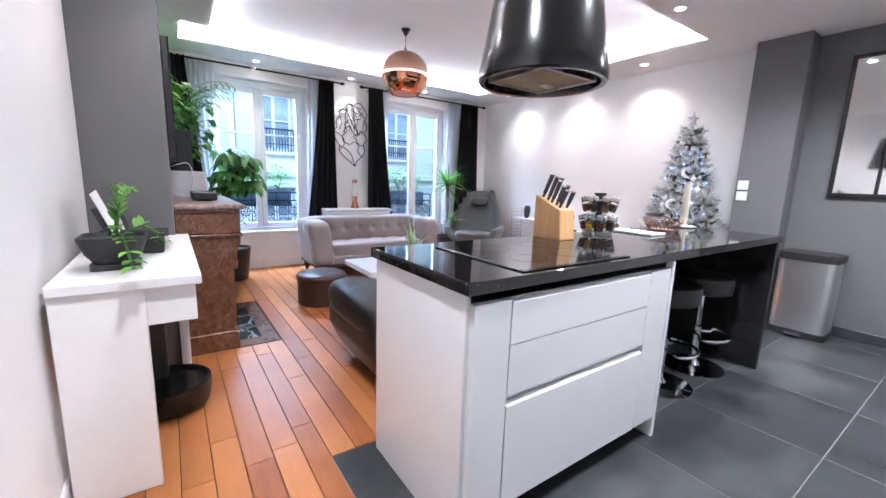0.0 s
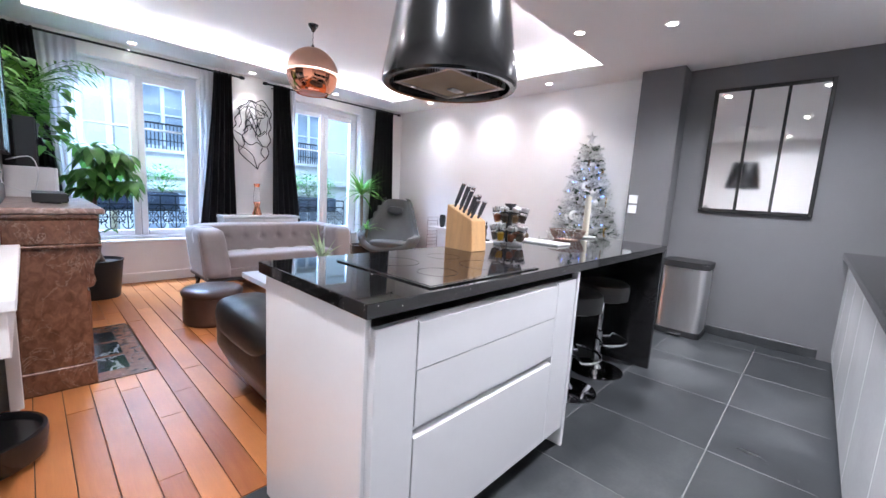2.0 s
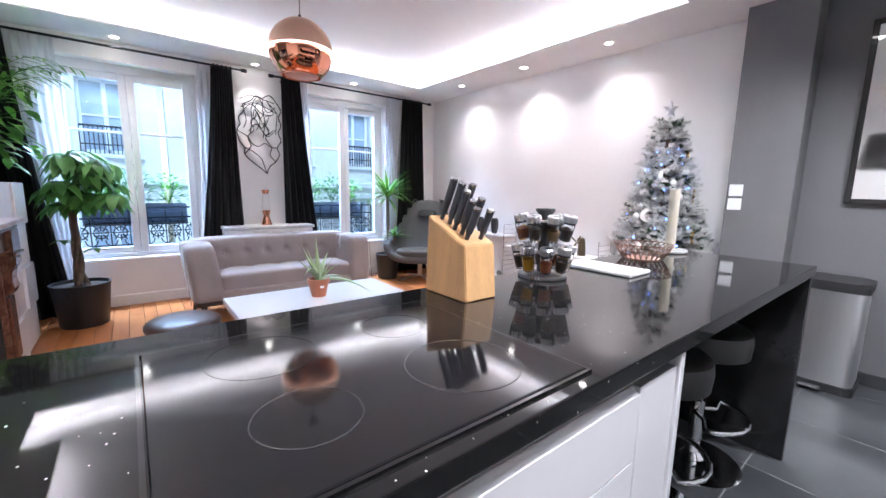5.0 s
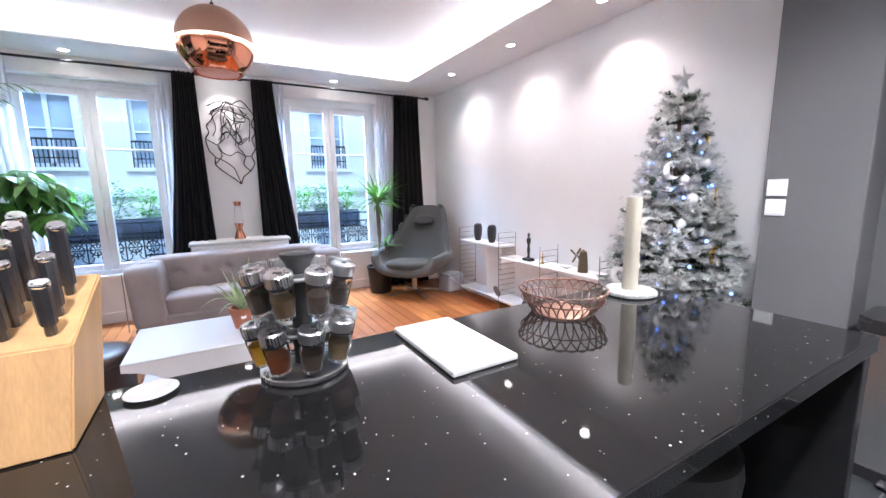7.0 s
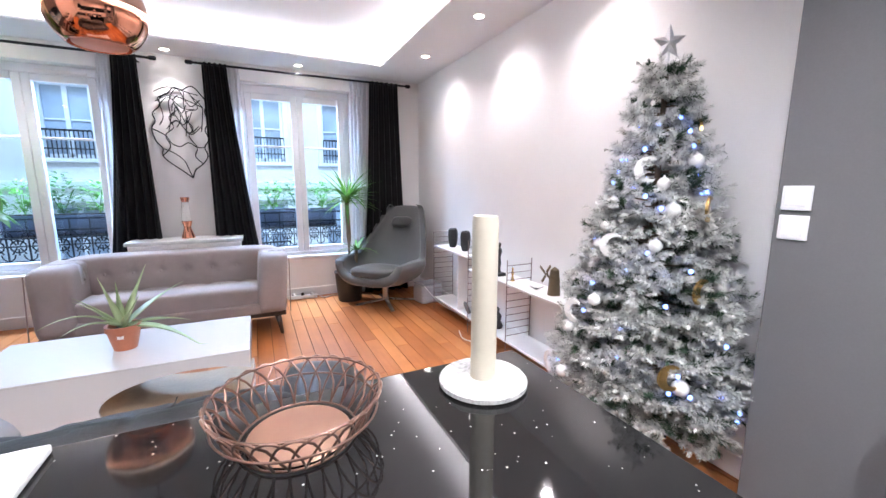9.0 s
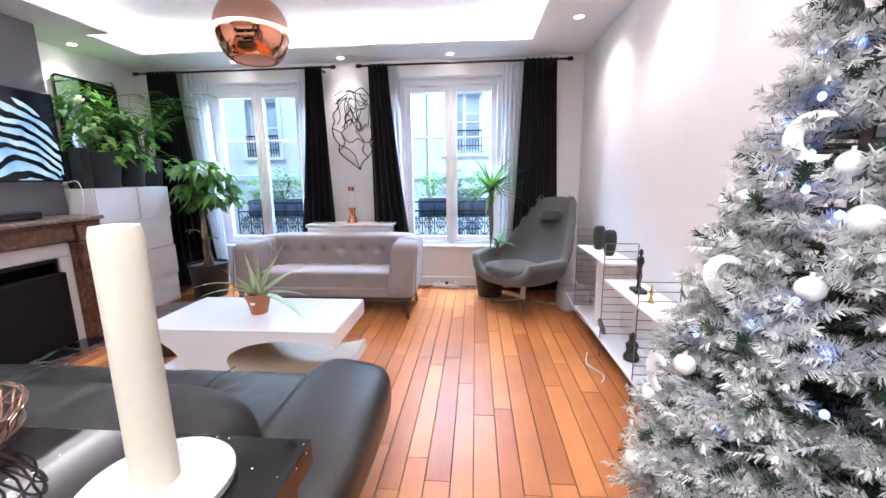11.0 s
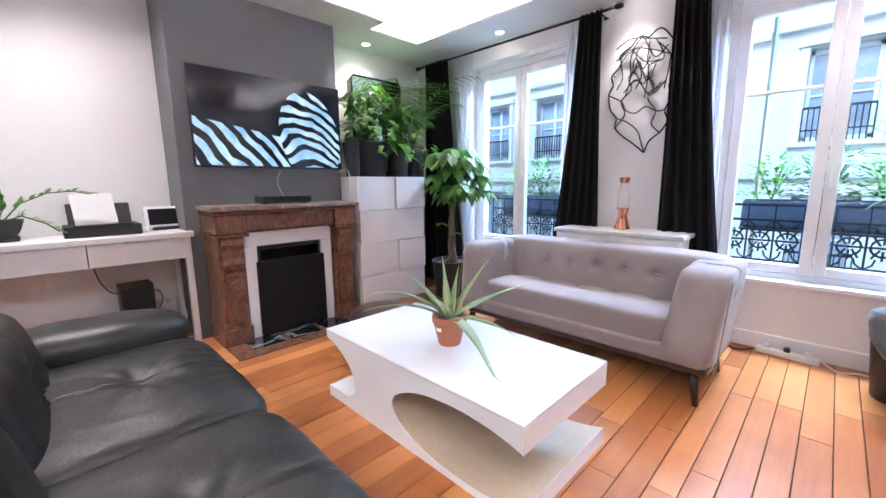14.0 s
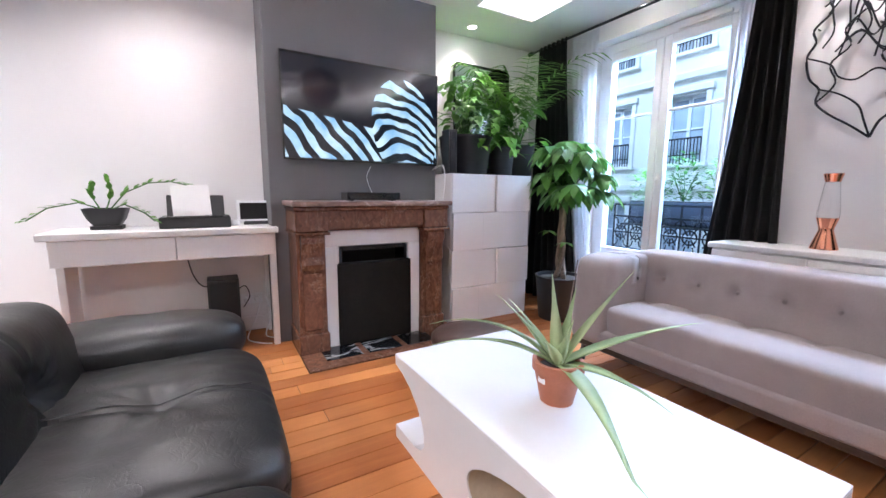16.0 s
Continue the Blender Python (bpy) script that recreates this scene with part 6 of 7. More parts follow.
yu = thing("yucca", "potted cane palm with a rosette of strap leaves", "plant", pose(7.09, 7.56, 0) @ Matrix.Diagonal((1, 1, 1.04, 1)))
pot(yu, 0.13, 0.16, 0.32, POT_DARK)
part("trunk", tube(bm_new(), [(0.0, 0, 0.29), (0.01, 0, 0.7), (0.0, 0, 1.08)], 0.028, 10, taper=0.8), BARK, yu, smooth=True)
part("trunk", tube(bm_new(), [(0.06, -0.03, 0.29), (0.08, -0.05, 0.55)], 0.02, 10), BARK, yu, smooth=True)
lv = bm_new()
for k in range(72):
    a = random.uniform(0, 6.28)
    e = random.uniform(-0.1, 2.0)
    leaf(lv, (0.012 * math.cos(a), 0.012 * math.sin(a), random.uniform(1.04, 1.14)), (math.cos(a), math.sin(a), e), random.uniform(0.30, 0.46), random.uniform(0.026, 0.038), 0.8, 0.3, 5, 0.55)
for k in range(16):
    a = random.uniform(0, 6.28)
    leaf(lv, (0.08, -0.05, 0.55), (math.cos(a), math.sin(a), random.uniform(0.2, 1.4)), random.uniform(0.22, 0.34), 0.03, 1.0, 0.3, 5, 0.55)
part("leaves", lv, LEAF, yu, smooth=True)

al = thing("aloe", "spiky aloe in a small terracotta pot on the table", "plant", pose(5.46, 5.83, TH))
pot(al, 0.055, 0.078, 0.14, TERRACOTTA, 0.03)
part("label", box(bm_new(), (-0.015, -0.0735, 0.075), (0.015, -0.0705, 0.10), 0.001), PAPER, al, "small white sticker")
lv = bm_new()
# heading, rise, length, droop and half-width of each leaf
ALOE_LEAVES = ((238, 1.25, 0.46, 1.3, 0.015), (252, 0.8, 0.44, 0.9, 0.016), (225, 1.6, 0.30, 0.5, 0.020), (150, 3.0, 0.30, 0.2, 0.022), (110, 2.6, 0.26, 0.3, 0.020), (72, 1.45, 0.40, 0.25, 0.021),
               (58, 0.55, 0.47, 0.35, 0.023), (20, 0.25, 0.34, 0.75, 0.022), (-20, 0.20, 0.50, 1.15, 0.026), (300, 1.2, 0.24, 0.5, 0.020), (330, 2.0, 0.22, 0.2, 0.018), (200, 1.5, 0.26, 0.5, 0.017))
for heading, rise, L, bend, wide in ALOE_LEAVES:
    a = radians(heading)
    p, dd = Vector((0.014 * math.cos(a), 0.014 * math.sin(a), 0.125)), Vector((math.cos(a), math.sin(a), rise)).normalized()
    side = dd.cross(Vector((0, 0, 1))).normalized()
    prev = None
    for i in range(13):
        t = i / 12
        w = wide * (1 - t ** 1.4) * (0.8 + 0.4 * math.sin(math.pi * min(1, t * 1.6))) + 0.0008
        up = side.cross(dd)
        row = [lv.verts.new(p - side * w + up * w * 0.45), lv.verts.new(p - up * w * 0.3), lv.verts.new(p + side * w + up * w * 0.45), lv.verts.new(p + up * w * 0.12)]
        if prev:
            for q in range(4):
                lv.faces.new((prev[q], prev[(q + 1) % 4], row[(q + 1) % 4], row[q]))
        prev = row
        dd = (dd - Vector((0, 0, bend / 12))).normalized()
        p = p + dd * L / 12
        p.z = max(p.z, 0.008)
    lv.faces.new(prev)
part("leaves", lv, ALOE, al, smooth=True)

zz = thing("trailing_plant", "black bowl planter with long arching leafy stems", "plant", pose(3.24, 4.32, 0.830))
part("saucer", prism(bm_new(), rounded(0.075, 0.075, 0.02), 0.0, 0.022), BLACK_MATT, zz)
b = bm_new()
rows = []
for s, z in ((0.062, 0.023), (0.085, 0.06), (0.103, 0.115), (0.104, 0.125), (0.095, 0.125), (0.09, 0.11)):
    rows.append([b.verts.new((x, y, z)) for x, y in rounded(s, s, s * 0.35, 4)])
for a, c in zip(rows, rows[1:]):
    for i in range(len(a)):
        b.faces.new((a[i], a[(i + 1) % len(a)], c[(i + 1) % len(a)], c[i]))
b.faces.new(rows[0][::-1])
b.faces.new(rows[-1])
part("pot", b, BLACK_MATT, zz, smooth="auto")
stems, lv = bm_new(), bm_new()
for pts in ([(0.0, 0.02, 0.12), (0.02, 0.10, 0.22), (0.03, 0.22, 0.28), (0.04, 0.34, 0.29), (0.05, 0.42, 0.27)], [(0, -0.02, 0.12), (0.02, -0.12, 0.16), (0.05, -0.25, 0.13), (0.07, -0.34, 0.06)], [(0.0, 0.0, 0.12), (0.01, 0.03, 0.2), (0.02, 0.02, 0.30)],
            [(0.02, 0.03, 0.12), (0.08, 0.10, 0.15), (0.13, 0.2, 0.10), (0.15, 0.25, 0.05)], [(0, -0.03, 0.12), (0.02, -0.06, 0.2), (0.03, -0.05, 0.25)]):
    tube(stems, pts, 0.004, 6)
    for i in range(1, len(pts)):
        p, q = Vector(pts[i - 1]), Vector(pts[i])
        for t in (0.4, 0.75, 1.0):
            if i == 1 and t < 0.7:
                continue
            c = p.lerp(q, t)
            for s in (-1, 1):
                d = (q - p).normalized() * 0.7 + Vector((0.5 * s, 0.2 * s, 0.5))
                leaf(lv, c, d, random.uniform(0.035, 0.06), random.uniform(0.02, 0.032), 0.5, 0.2, 4, 0.9)
part("stalk", stems, LEAF_DARK, zz)
part("leaves", lv, LEAF, zz, smooth=True)

# pots on the white cabinet
CT = 1.2155


def cabinet_plant(y, x, r, h, kind, seed, label):
    random.seed(seed)
    t = thing("potted_plant", label, "plant", pose(x + 0.14, y - 0.19, CT), "plants on the cabinet")
    pot(t, r * 0.82, r, h, POT_DARK)
    stems, lv = bm_new(), bm_new()
    if kind == "frond":
        for k in range(20):
            a = random.uniform(0, 6.28)
            L = random.uniform(0.6, 1.1)
            d = Vector((0.40 * math.cos(a) + 0.12, 0.45 * math.sin(a), 1.9)).normalized()
            p = Vector((0, 0, h - 0.02))
            pts = [p.copy()]
            n = 16
            for i in range(n):
                d = (d + Vector((0.03 * math.cos(a), 0.03 * math.sin(a), -0.085 * (i / n) * 2.2))).normalized()
                p = p + d * L / n
                p.x = max(p.x, 3.06 - x)
                pts.append(p.copy())
                if i > 4:
                    for s in (-1, 1):
                        sd = d.cross(Vector((0, 0, 1))).normalized() * s
                        leaf(lv, p, sd + d * 0.7, 0.06 + 0.15 * math.sin(math.pi * (i - 3) / (n - 2)), 0.018, 0.6, 0.1, 3, 0.6)
            tube(stems, pts, 0.003, 4, taper=0.4)
    else:
        for k in range(60):
            a = random.uniform(0, 6.28)
            reach = random.uniform(0.03, 0.32)
            end = Vector((max(3.05 - x, reach * math.cos(a) + 0.04), reach * math.sin(a) * 1.15, h + random.uniform(0.03, 0.56) - 0.4 * reach))
            tube(stems, [(0, 0, h - 0.02), (end.x * 0.4, end.y * 0.4, h + (end.z - h) * 0.75), end], 0.0025, 4)
            for j in range(3):
                b_ = a + random.uniform(-1.2, 1.2)
                leaf(lv, end - Vector((0, 0, 0.03 * j)), (math.cos(b_), math.sin(b_), random.uniform(-0.5, 0.4)), random.uniform(0.08, 0.15), random.uniform(0.045, 0.08), 0.9, 0.2, 4, 0.7)
    part("stalk", stems, LEAF_DARK, t)
    part("leaves", lv, LEAF, t, smooth=True)
    return t


cabinet_plant(6.99, 3.27, 0.225, 0.32, "bush", 31, "wide black pot with bushy heart-shaped leaves")
cabinet_plant(7.33, 3.33, 0.12, 0.25, "bush", 32, "black pot with dense green foliage")
cabinet_plant(7.56, 3.30, 0.15, 0.28, "frond", 33, "black pot with tall feathery palm fronds")
am = thing("alcove_mirror", "dark-framed mirror with rounded corners leaning behind the plants", "mirror", pose(3.10, 7.19, 1.217, 0, -1.5, 0) @ Matrix.Diagonal((1, 0.9, 1, 1)))
fr = rounded(0.36, 0.52, 0.05)
inn = rounded(0.342, 0.502, 0.042)
b = bm_new()
lo_, li_, ho_, hi_ = ([b.verts.new((xx, u, v + 0.522)) for u, v in ring_] for xx, ring_ in ((0.0, fr), (0.0, inn), (0.02, fr), (0.02, inn)))
nn = len(lo_)
for i in range(nn):
    j = (i + 1) % nn
    for q in ((lo_[i], lo_[j], ho_[j], ho_[i]), (li_[i], li_[j], hi_[j], hi_[i]), (ho_[i], ho_[j], hi_[j], hi_[i]), (lo_[i], lo_[j], li_[j], li_[i])):
        b.faces.new(q)
part("frame", b, BLACK_METAL, am)
b = bm_new()
va, vb = ([b.verts.new((xx, u, v + 0.522)) for u, v in inn] for xx in (0.004, 0.009))
b.faces.new(va)
b.faces.new(vb)
for i in range(nn):
    b.faces.new((va[i], va[(i + 1) % nn], vb[(i + 1) % nn], vb[i]))
part("mirror_pane", b, MIRROR, am)


def loudspeaker(lo, hi, label):
    t = thing("loudspeaker", label, "loudspeaker")
    part("cabinet", box(bm_new(), lo, hi, 0.006, 2), BLACK_MATT, t)
    part("grille", box(bm_new(), (hi[0], lo[1] + 0.01, lo[2] + 0.015), (hi[0] + 0.006, hi[1] - 0.01, hi[2] - 0.015), 0.003), fabric_material("black_speaker_cloth", (0.012, 0.012, 0.013), 0.95), t)
    return t


loudspeaker((3.50, 6.51, CT), (3.61, 6.59, 1.56), "slim black loudspeaker on the white cabinet")
loudspeaker((3.17, 4.81, 0.0), (3.35, 5.00, 0.47), "black subwoofer on the floor under the console")

# on the mantel
stb = thing("set_top_box", "flat black media box on the mantelpiece", "media box", AT_FIRE @ pose(0, 0, 0.017))
part("body", box(bm_new(), (3.40, 5.68, 0.995), (3.55, 6.10, 1.048), 0.006, 2), BLACK_MATT, stb)
part("front_panel", box(bm_new(), (3.55, 5.685, 1.001), (3.553, 6.095, 1.042), 0.001), BLACK_GLOSS, stb)
for y in (5.72, 6.06):
    part("foot", box(bm_new(), (3.43, y - 0.015, 0.988), (3.52, y + 0.015, 0.995)), BLACK_MATT, stb)

# on the console
pr = thing("printer", "compact black printer with white paper in its tray", "printer", pose(3.25, 4.78, 0.8295))
part("body", box(bm_new(), (-0.13, -0.195, 0.0), (0.14, 0.195, 0.07), 0.008, 2), BLACK_MATT, pr)
part("output_tray", box(bm_new(), (0.10, -0.15, 0.072), (0.16, 0.15, 0.078), 0.002), BLACK_GLOSS, pr)
part("paper_support", box(bm_new(), (-0.012, -0.165, 0.0), (0.0, 0.165, 0.15), 0.004), BLACK_MATT, pr).matrix_local = pose(-0.045, 0, 0.066, 0, -20, 0)
part("paper", box(bm_new(), (0.002, -0.11, 0.0), (0.005, 0.11, 0.215)), PAPER, pr, "upright sheet of white paper").matrix_local = pose(-0.04, -0.02, 0.068, 3, -20, 0)
tb = thing("tablet", "white-framed smart display standing on the console", "tablet", pose(3.22, 5.14, 0.8295, 0, -14, 0))
part("frame", box(bm_new(), (0.0, -0.12, 0.018), (0.014, 0.12, 0.172), 0.006, 2), PVC, tb)
part("screen", box(bm_new(), (0.0142, -0.10, 0.036), (0.0152, 0.10, 0.154)), plain("dark_display", (0.008, 0.008, 0.009), 0.35, var=0.1, bumps=0.0, spec=0.15), tb, "dark glass screen")
part("stand", box(bm_new(), (-0.05, -0.08, 0.001), (0.03, 0.08, 0.022), 0.008, 2), fabric_material("grey_stand_cloth", (0.05, 0.05, 0.055)), tb)
hubb = thing("router", "small round white hub on the console", "router", pose(3.23, 4.995, 0.8295))
part("body", lathe(bm_new(), [(0.035, 0), (0.038, 0.004), (0.038, 0.03), (0.034, 0.036), (0.0005, 0.037)], 28), PVC, hubb, smooth="auto")
part("top_ring", lathe(bm_new(), [(0.03, 0.0365), (0.031, 0.039), (0.028, 0.039)], 28, cap=False), SATIN_WHITE, hubb, smooth=True)


def cable(name, pts, r, mat, label):
    sm = []
    P_ = [Vector(p) for p in pts]
    for i in range(len(P_) - 1):
        p0, p1, p2, p3 = P_[max(0, i - 1)], P_[i], P_[i + 1], P_[min(len(P_) - 1, i + 2)]
        for k in range(6):
            t = k / 6
            sm.append(0.5 * ((2 * p1) + (p2 - p0) * t + (2 * p0 - 5 * p1 + 4 * p2 - p3) * t * t + (3 * p1 - p0 - 3 * p2 + p3) * t ** 3))
    sm.append(P_[-1])
    return single(name, tube(bm_new(), sm, r, 6), mat, label, "cable", True)


cable("cable", [(3.150, 4.701, 0.63), (3.170, 4.727, 0.5), (3.200, 4.772, 0.42), (3.200, 4.825, 0.4)], 0.004, BLACK_MATT, "thin black lead hanging under the console")
cable("cable", [(3.200, 4.992, 0.36), (3.180, 5.045, 0.38), (3.170, 5.072, 0.3), (3.170, 5.028, 0.22)], 0.004, BLACK_MATT, "thin black lead beside the subwoofer")
cable("cable", [(3.160, 5.142, 0.25), (3.200, 5.098, 0.12), (3.270, 5.037, 0.01), (3.400, 5.107, 0.008), (3.450, 5.178, 0.008)], 0.005, PVC, "white lead trailing on the floor under the console")
cable("cable", [(3.160, 5.178, 0.28), (3.210, 5.204, 0.15), (3.250, 5.160, 0.01), (3.350, 5.231, 0.008)], 0.005, PVC, "white lead looping beside the console leg")
cable("cable", [(3.455, 6.450, 1.25), (3.575, 6.475, 1.28), (3.605, 6.480, 1.15), (3.555, 6.482, 0.95), (3.515, 6.490, 0.9)], 0.004, PVC, "white lead running behind the television")
cable("cable", [(3.455, 6.455, 0.7), (3.675, 6.485, 0.62), (3.655, 6.490, 0.45), (3.715, 6.488, 0.3), (3.675, 6.490, 0.06), (3.605, 6.500, 0.02)], 0.004, PVC, "white lead hanging beside the cabinet")
cable("cable", [(3.439, 5.929, 1.26), (3.447, 5.892, 1.18), (3.455, 5.911, 1.1), (3.575, 5.892, 1.05)], 0.0025, PVC, "thin pale lead below the television")
ws = thing("wall_socket", "double white wall socket with plugs", "socket", pose(XL, 5.09, 0.25), "sockets")
part("plate", box(bm_new(), (0.0, -0.075, -0.04), (0.012, 0.075, 0.04), 0.003), PVC, ws)
for y in (-0.035, 0.035):
    part("plug", lathe(bm_new(), [(0.02, 0.0), (0.02, 0.03), (0.012, 0.045)], 16), PVC, ws, smooth="auto").matrix_local = pose(0.012, y, 0, 0, 90)

pf = thing("pet_feeder", "black pet feeder with wide round bowl", "pet feeder", pose(3.35, 4.72, 0) @ Matrix.Scale(1.15, 4))
part("bowl", lathe(bm_new(), [(0.13, 0.0), (0.165, 0.02), (0.175, 0.09), (0.172, 0.115), (0.16, 0.118), (0.15, 0.10), (0.0005, 0.09)], 40), BLACK_GLOSS, pf, smooth="auto")
part("foot_ring", lathe(bm_new(), [(0.135, 0.0), (0.14, 0.006), (0.13, 0.012)], 36, cap=False), BLACK_MATT, pf)

# ---- lava lamp and wall ornament ----
lvp = thing("lava_lamp", "copper lava lamp with clear glass on the sideboard", "lamp", pose(5.565, 7.655, 0.7865))
part("base", lathe(bm_new(), [(0.058, 0.0), (0.058, 0.006), (0.03, 0.10), (0.032, 0.115), (0.046, 0.165)], 28), COPPER, lvp, "polished copper base", "auto")
part("bottle", lathe(bm_new(), [(0.044, 0.165), (0.046, 0.19), (0.030, 0.345), (0.029, 0.35)], 28), CLEAR, lvp, smooth="auto")
part("cap", lathe(bm_new(), [(0.030, 0.35), (0.040, 0.392), (0.036, 0.394)], 28), COPPER, lvp, "polished copper cap", "auto")

orn = thing("wall_ornament", "black metal openwork wall sculpture of flowing lines", "wall art", pose(5.575, YW - 0.028, 1.365))
random.seed(17)


def flow(pts, r=0.0042):
    P_ = [Vector((x, 0.0, z)) for x, z in pts]
    sm = []
    for i in range(len(P_) - 1):
        p0, p1, p2, p3 = P_[max(0, i - 1)], P_[i], P_[i + 1], P_[min(len(P_) - 1, i + 2)]
        for k in range(5):
            t = k / 5
            q = 0.5 * ((2 * p1) + (p2 - p0) * t + (2 * p0 - 5 * p1 + 4 * p2 - p3) * t * t + (3 * p1 - p0 - 3 * p2 + p3) * t ** 3)
            q.y = 0.006 * math.sin(q.x * 23 + q.z * 17)
            sm.append(q)
    sm.append(P_[-1])
    part("wire", tube(bm_new(), sm, r, 6), IRON, orn, smooth=True)


flow([(0.06, 0.0), (-0.02, 0.07), (-0.11, 0.14), (-0.17, 0.21), (-0.165, 0.28), (-0.215, 0.35), (-0.235, 0.46), (-0.20, 0.53), (-0.215, 0.60), (-0.15, 0.68), (-0.165, 0.74), (-0.08, 0.79), (-0.03, 0.85), (0.04, 0.83)], 0.006)
flow([(0.06, 0.0), (0.09, 0.08), (0.16, 0.14), (0.205, 0.22), (0.185, 0.30), (0.225, 0.38), (0.20, 0.47), (0.235, 0.55), (0.21, 0.64), (0.235, 0.72), (0.19, 0.80), (0.12, 0.87), (0.04, 0.83)], 0.006)
flow([(-0.165, 0.28), (-0.08, 0.24), (0.0, 0.17), (0.03, 0.09), (0.06, 0.0)], 0.005)
flow([(-0.235, 0.46), (-0.13, 0.40), (-0.09, 0.33), (-0.02, 0.30), (0.05, 0.34), (0.12, 0.30), (0.185, 0.30)], 0.005)
flow([(0.16, 0.14), (0.10, 0.21), (0.12, 0.30), (0.06, 0.40), (0.10, 0.48), (0.04, 0.56)], 0.005)
flow([(-0.17, 0.21), (-0.10, 0.30), (-0.13, 0.40), (-0.06, 0.48), (-0.09, 0.57), (-0.02, 0.64)], 0.005)
for k in range(9):
    z = 0.46 + 0.042 * k
    a, c = random.uniform(-0.20, -0.04), random.uniform(0.03, 0.21)
    flow([(a, z), (a * 0.6 + c * 0.4 - 0.03, z + random.uniform(0.03, 0.09)), (a * 0.35 + c * 0.65, z + random.uniform(-0.07, 0.03)), (c, z + random.uniform(-0.05, 0.07))], 0.0045)
for k in range(6):
    x = -0.17 + 0.068 * k
    flow([(x, random.uniform(0.40, 0.52)), (x + random.uniform(-0.06, 0.05), random.uniform(0.56, 0.62)), (x + random.uniform(-0.04, 0.06), random.uniform(0.67, 0.72)), (x * 0.7 + random.uniform(-0.02, 0.05), random.uniform(0.76, 0.83))], 0.0045)
for x, z in ((-0.2, 0.6), (0.21, 0.6), (0.05, 0.03)):
    part("stud", tube(bm_new(), [(x, 0.0, z), (x, 0.028, z)], 0.004, 6), IRON, orn)

# ---- wall shelf with wire ladders ----
sh = thing("wire_shelf", "low white shelf unit on thin wire ladder frames", "shelf", AT_SHELF)
WHITE_BOARD = SATIN_WHITE
part("shelf_board", box(bm_new(), (7.765, 6.20, 0.618), (7.99, 6.92, 0.634), 0.002), WHITE_BOARD, sh)
part("shelf_board", box(bm_new(), (7.765, 4.98, 0.520), (7.99, 6.17, 0.536), 0.002), WHITE_BOARD, sh)
part("shelf_board", box(bm_new(), (7.765, 4.98, 0.112), (7.99, 6.92, 0.128), 0.002), WHITE_BOARD, sh)
part("upright_panel", box(bm_new(), (7.79, 6.42, 0.128), (7.99, 6.436, 0.618), 0.002), WHITE_BOARD, sh)
part("back_panel", box(bm_new(), (7.982, 5.62, 0.128), (7.992, 6.9, 0.52)), WHITE_BOARD, sh)
for y, z1 in ((6.925, 0.76), (6.19, 0.76), (5.60, 0.70), (4.97, 0.70)):
    lad = bm_new()
    for x in (7.768, 7.988):
        tube(lad, [(x, y, 0.0), (x, y, z1)], 0.0035, 6)
    z = 0.06
    while z < z1 + 0.001:
        tube(lad, [(7.768, y, z), (7.988, y, z)], 0.0026, 6)
        z += 0.05
    part("ladder_frame", lad, plain("grey_brown_wire", (0.22, 0.17, 0.16), 0.35, 0.6, bumps=0.0), sh)
for y in (6.72, 6.46):
    v = lathe(bm_new(), [(0.026, 0.0), (0.034, 0.01), (0.046, 0.06), (0.050, 0.13), (0.044, 0.175), (0.032, 0.19), (0.03, 0.185)], 10)
    single("vase", v, BLACK_MATT, "black faceted vase on the white shelf", "vase", at=pose(7.935, y - 0.1, 0.685), group="black vases")
fig = bm_new()
box(fig, (-0.035, -0.05, 0.0), (0.035, 0.05, 0.025), 0.004)
lathe(fig, [(0.014, 0.025), (0.010, 0.06), (0.016, 0.10), (0.010, 0.15), (0.022, 0.19), (0.018, 0.215), (0.007, 0.225), (0.013, 0.245), (0.010, 0.262), (0.0005, 0.27)], 12)
single("statuette", fig, BLACK_MATT, "slender black statuette on a plinth", "statuette", "auto", pose(7.920, 5.76, 0.579))
fig = bm_new()
lathe(fig, [(0.045, 0.0), (0.05, 0.02), (0.03, 0.06), (0.04, 0.10), (0.018, 0.13), (0.022, 0.16), (0.0005, 0.185)], 10)
single("statuette", fig, BLACK_MATT, "squat black carved figure on the low shelf", "statuette", "auto", pose(7.910, 5.76, 0.1385))
disc = lathe(bm_new(), [(0.0005, -0.016), (0.05, -0.014), (0.062, 0.0), (0.05, 0.014), (0.0005, 0.016)], 28, cap=False)
single("stone_disc", disc, plain("grey_stone", (0.14, 0.14, 0.135), 0.8, var=0.25, bumps=0.3), "grey upright stone disc on the low shelf", "ornament", True, pose(7.850, 6.16, 0.199, 70, 0, 75))
wm = thing("windmill_model", "small bronze windmill model on the shelf", "ornament", pose(7.930, 5.12, 0.579))
part("tower", lathe(bm_new(), [(0.042, 0.0), (0.036, 0.10), (0.03, 0.15), (0.028, 0.17), (0.0005, 0.19)], 14), plain("old_bronze", (0.16, 0.12, 0.075), 0.45, 0.5, bumps=0.1), wm, smooth="auto")
for k in range(4):
    part("sail", box(bm_new(), (-0.002, -0.006, 0.01), (0.002, 0.012, 0.075), 0.001), plain("old_bronze", (0.16, 0.12, 0.075)), wm).matrix_local = pose(-0.045, 0.03, 0.14, 35 + 90 * k)
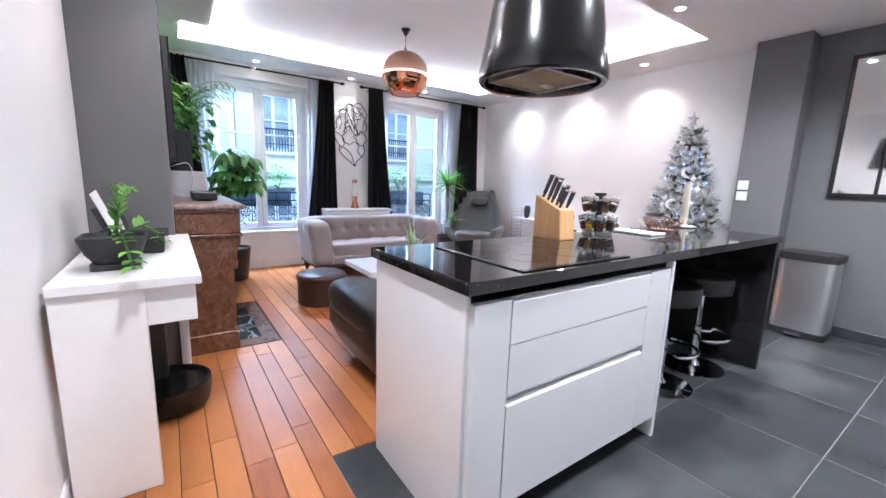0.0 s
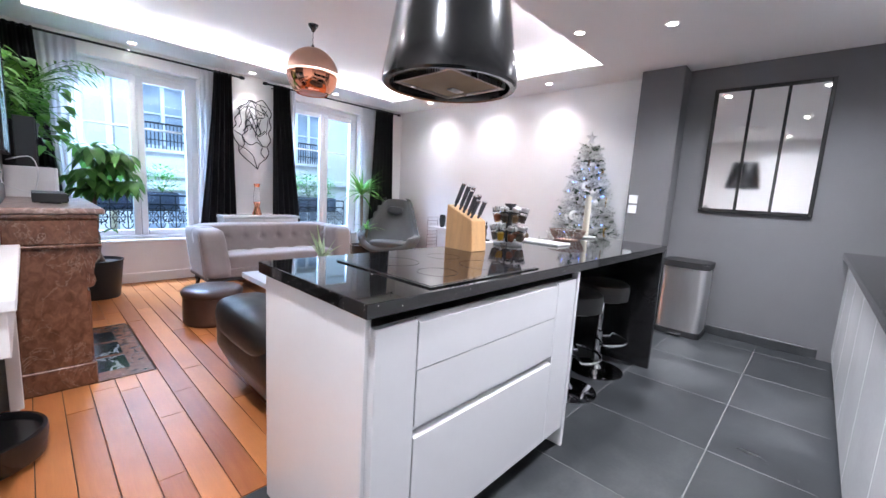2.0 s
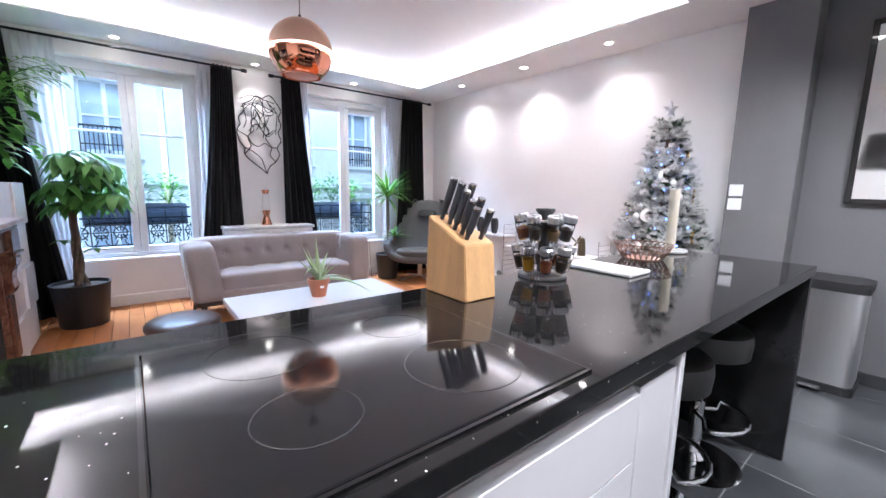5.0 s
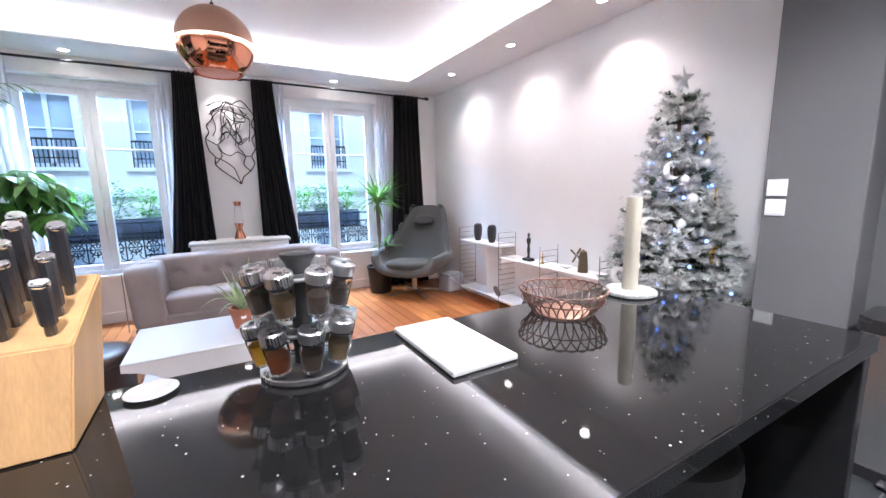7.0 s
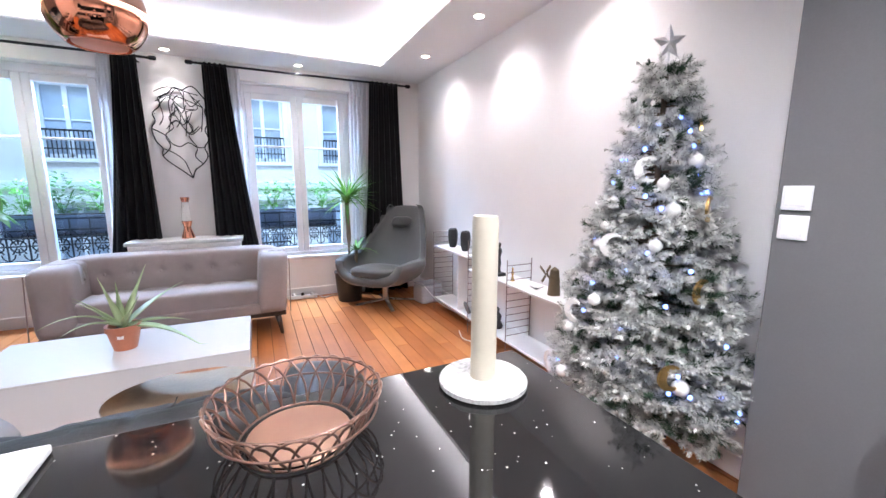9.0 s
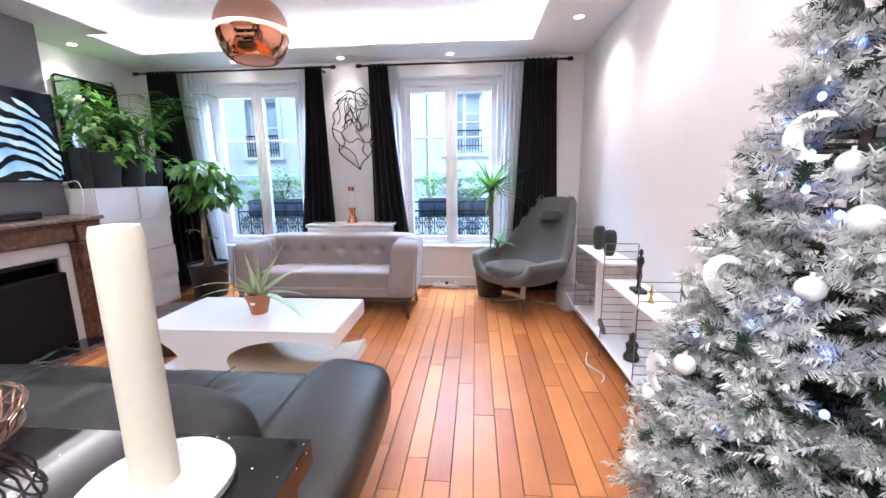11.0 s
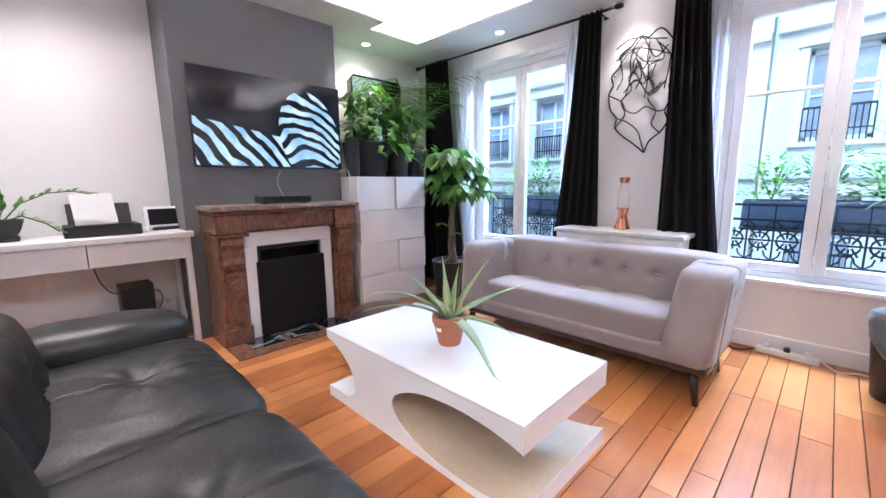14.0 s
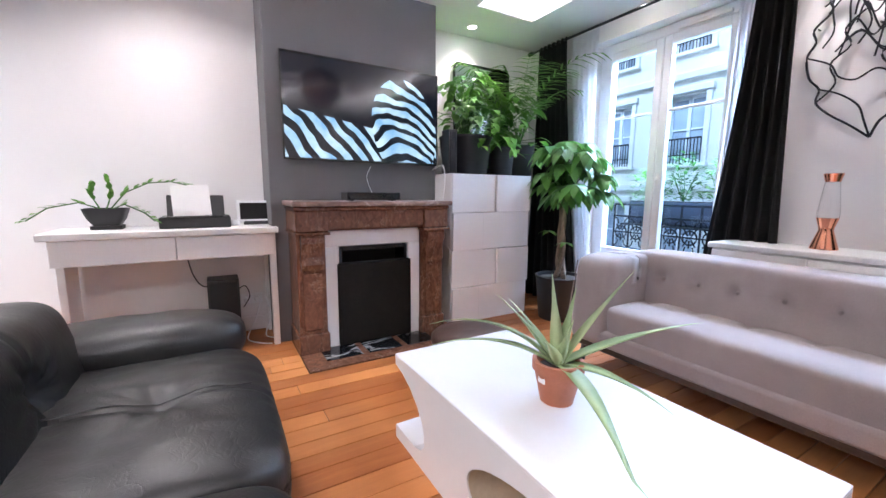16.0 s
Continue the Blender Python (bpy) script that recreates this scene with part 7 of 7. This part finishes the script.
part("hub", lathe(bm_new(), [(0.006, 0.0), (0.006, 0.02)], 10), plain("old_bronze", (0.16, 0.12, 0.075)), wm).matrix_local = pose(-0.05, 0.03, 0.14, 0, 90)
shl = bm_new()
for k in range(7):
    leaf(shl, (0, 0, 0.004), (math.cos(k * 0.9), math.sin(k * 0.9), 0.6), 0.07, 0.05, 0.2, 0.3, 3)
single("shell_dish", shl, PEARL, "pearly white shell dish on the shelf", "ornament", True, pose(7.900, 5.26, 0.5793))
fig = bm_new()
lathe(fig, [(0.02, 0.0), (0.012, 0.01), (0.006, 0.04), (0.012, 0.06), (0.005, 0.08), (0.008, 0.095), (0.0005, 0.105)], 10)
single("figurine", fig, GOLD, "tiny gilded figurine on the shelf", "ornament", "auto", pose(7.910, 5.56, 0.579))
fb = thing("storage_cube", "soft grey fabric box beside the armchair", "box", pose(7.870, 7.12, 0, 0, 0, 8))
part("body", soft(bm_new(), (-0.13, -0.11, 0.0), (0.13, 0.11, 0.21), 12, 8), fabric_material("light_grey_felt", (0.4, 0.41, 0.45)), fb, smooth=True)
part("lid", box(bm_new(), (-0.125, -0.105, 0.205), (0.125, 0.105, 0.218), 0.005), fabric_material("light_grey_felt_lid", (0.26, 0.27, 0.3)), fb)
cable("cable", [(7.78, 7.04, 0.22), (7.80, 6.75, 0.13), (7.82, 6.6, 0.10), (7.84, 6.4, 0.095), (7.9, 6.2, 0.05)], 0.004, PVC, "white lead running along the shelf")
cable("cable", [(7.74, 6.1, 0.02), (7.70, 5.95, 0.008), (7.76, 5.8, 0.008), (7.72, 5.7, 0.008)], 0.004, PVC, "white lead curling on the floor by the shelf")
ps = thing("power_strip", "white power strip with plugs on the floor", "power strip", pose(6.60, 7.82, 0.0, 0, 0, -6))
part("body", box(bm_new(), (-0.16, -0.025, 0.001), (0.16, 0.025, 0.04), 0.006, 2), PVC, ps)
for k in range(3):
    part("plug", lathe(bm_new(), [(0.018, 0.04), (0.018, 0.062), (0.01, 0.07)], 14, (-0.1 + 0.1 * k, 0, 0)), PVC if k != 1 else BLACK_MATT, ps, smooth="auto")
cable("cable", [(6.43, 7.8, 0.02), (6.34, 7.75, 0.008), (6.26, 7.8, 0.008), (6.2, 7.7, 0.008)], 0.004, BLACK_MATT, "black lead on the floor below the window")
cable("cable", [(6.76, 7.82, 0.03), (6.84, 7.75, 0.008), (6.93, 7.8, 0.008), (7.03, 7.78, 0.008)], 0.004, PVC, "white lead on the floor below the window")

# ---- floor pieces ----
floor = structure("floor", box(bm_new(), (XL - 0.2, YS - 0.2, -0.12), (XR + 0.2, YW + 0.3, -0.012)), SUBFLOOR, "honey oak boards meeting dark slate tiles")
bed = bm_new()
box(bed, (3.93, YS, -0.0119), (XR, 3.888, -0.0015))
box(bed, (XL, YS, -0.0119), (3.93, 3.3, -0.0015))
part("grout_bed", bed, GROUT, floor, "pale grey grout")


def floor_piece(name, x0, x1, y0, y1, mat, bev=0.0015, z=0.0):
    b = bm_new()
    box(b, (x0, y0, -0.012), (x1, y1, z), 0)
    top = [e for e in b.edges if all(v.co.z > -0.006 for v in e.verts)]
    bmesh.ops.bevel(b, geom=top, offset=bev, segments=1, affect="EDGES")
    return part(name, b, mat, floor)


random.seed(11)
HX0, HX1, HY0, HY1 = 3.44, 4.035, 5.308, 6.398
x = XL
while x < XR - 0.01:
    w = 0.112 if random.random() < 0.7 else 0.098
    x1 = min(XR, x + w)
    if XR - x1 < 0.03:
        x1 = XR
    ystart = 3.891 if x >= 3.93 - 0.03 else 3.40
    y = ystart
    first = True
    while y < YW + 0.10:
        L = random.uniform(0.75, 1.6) * (random.uniform(0.35, 1) if first else 1)
        y1 = min(YW + 0.12, y + L)
        if YW + 0.12 - y1 < 0.2:
            y1 = YW + 0.12
        first = False
        spans = [(y, y1)]
        if x < HX1 - 0.01:
            spans = [(a, c) for a, c in ((y, min(y1, HY0)), (max(y, HY1), y1)) if c - a > 0.03]
        for a, c in spans:
            floor_piece("floorboard", x + 0.0019, x1 - 0.0019, a + 0.0012, c - 0.0012, BOARD, 0.0012, random.uniform(-0.0006, 0.0006))
        y = y1
    x = x1
floor_piece("border_board", XL, 3.925, 3.305, 3.398, BOARD)
xs = [5.825 - 0.65 * k for k in range(6, -1, -1)] + [6.485, 7.15, 7.81, 8.47]
ys = [2.69 - 0.62 * k for k in range(2, -1, -1)] + [3.305, 3.888]
for i in range(len(xs) - 1):
    for j in range(len(ys) - 1):
        x0, x1, y0, y1 = max(XL, xs[i]), min(XR, xs[i + 1]), max(YS, ys[j]), ys[j + 1]
        if x1 - x0 < 0.05:
            continue
        if y1 > 3.4:
            if x1 <= 3.95:
                continue
            x0 = max(x0, 3.932)
        floor_piece("floor_tile", x0 + 0.0025, x1 - 0.0025, y0 + 0.0025, y1 - 0.0025, SLATE, 0.001)
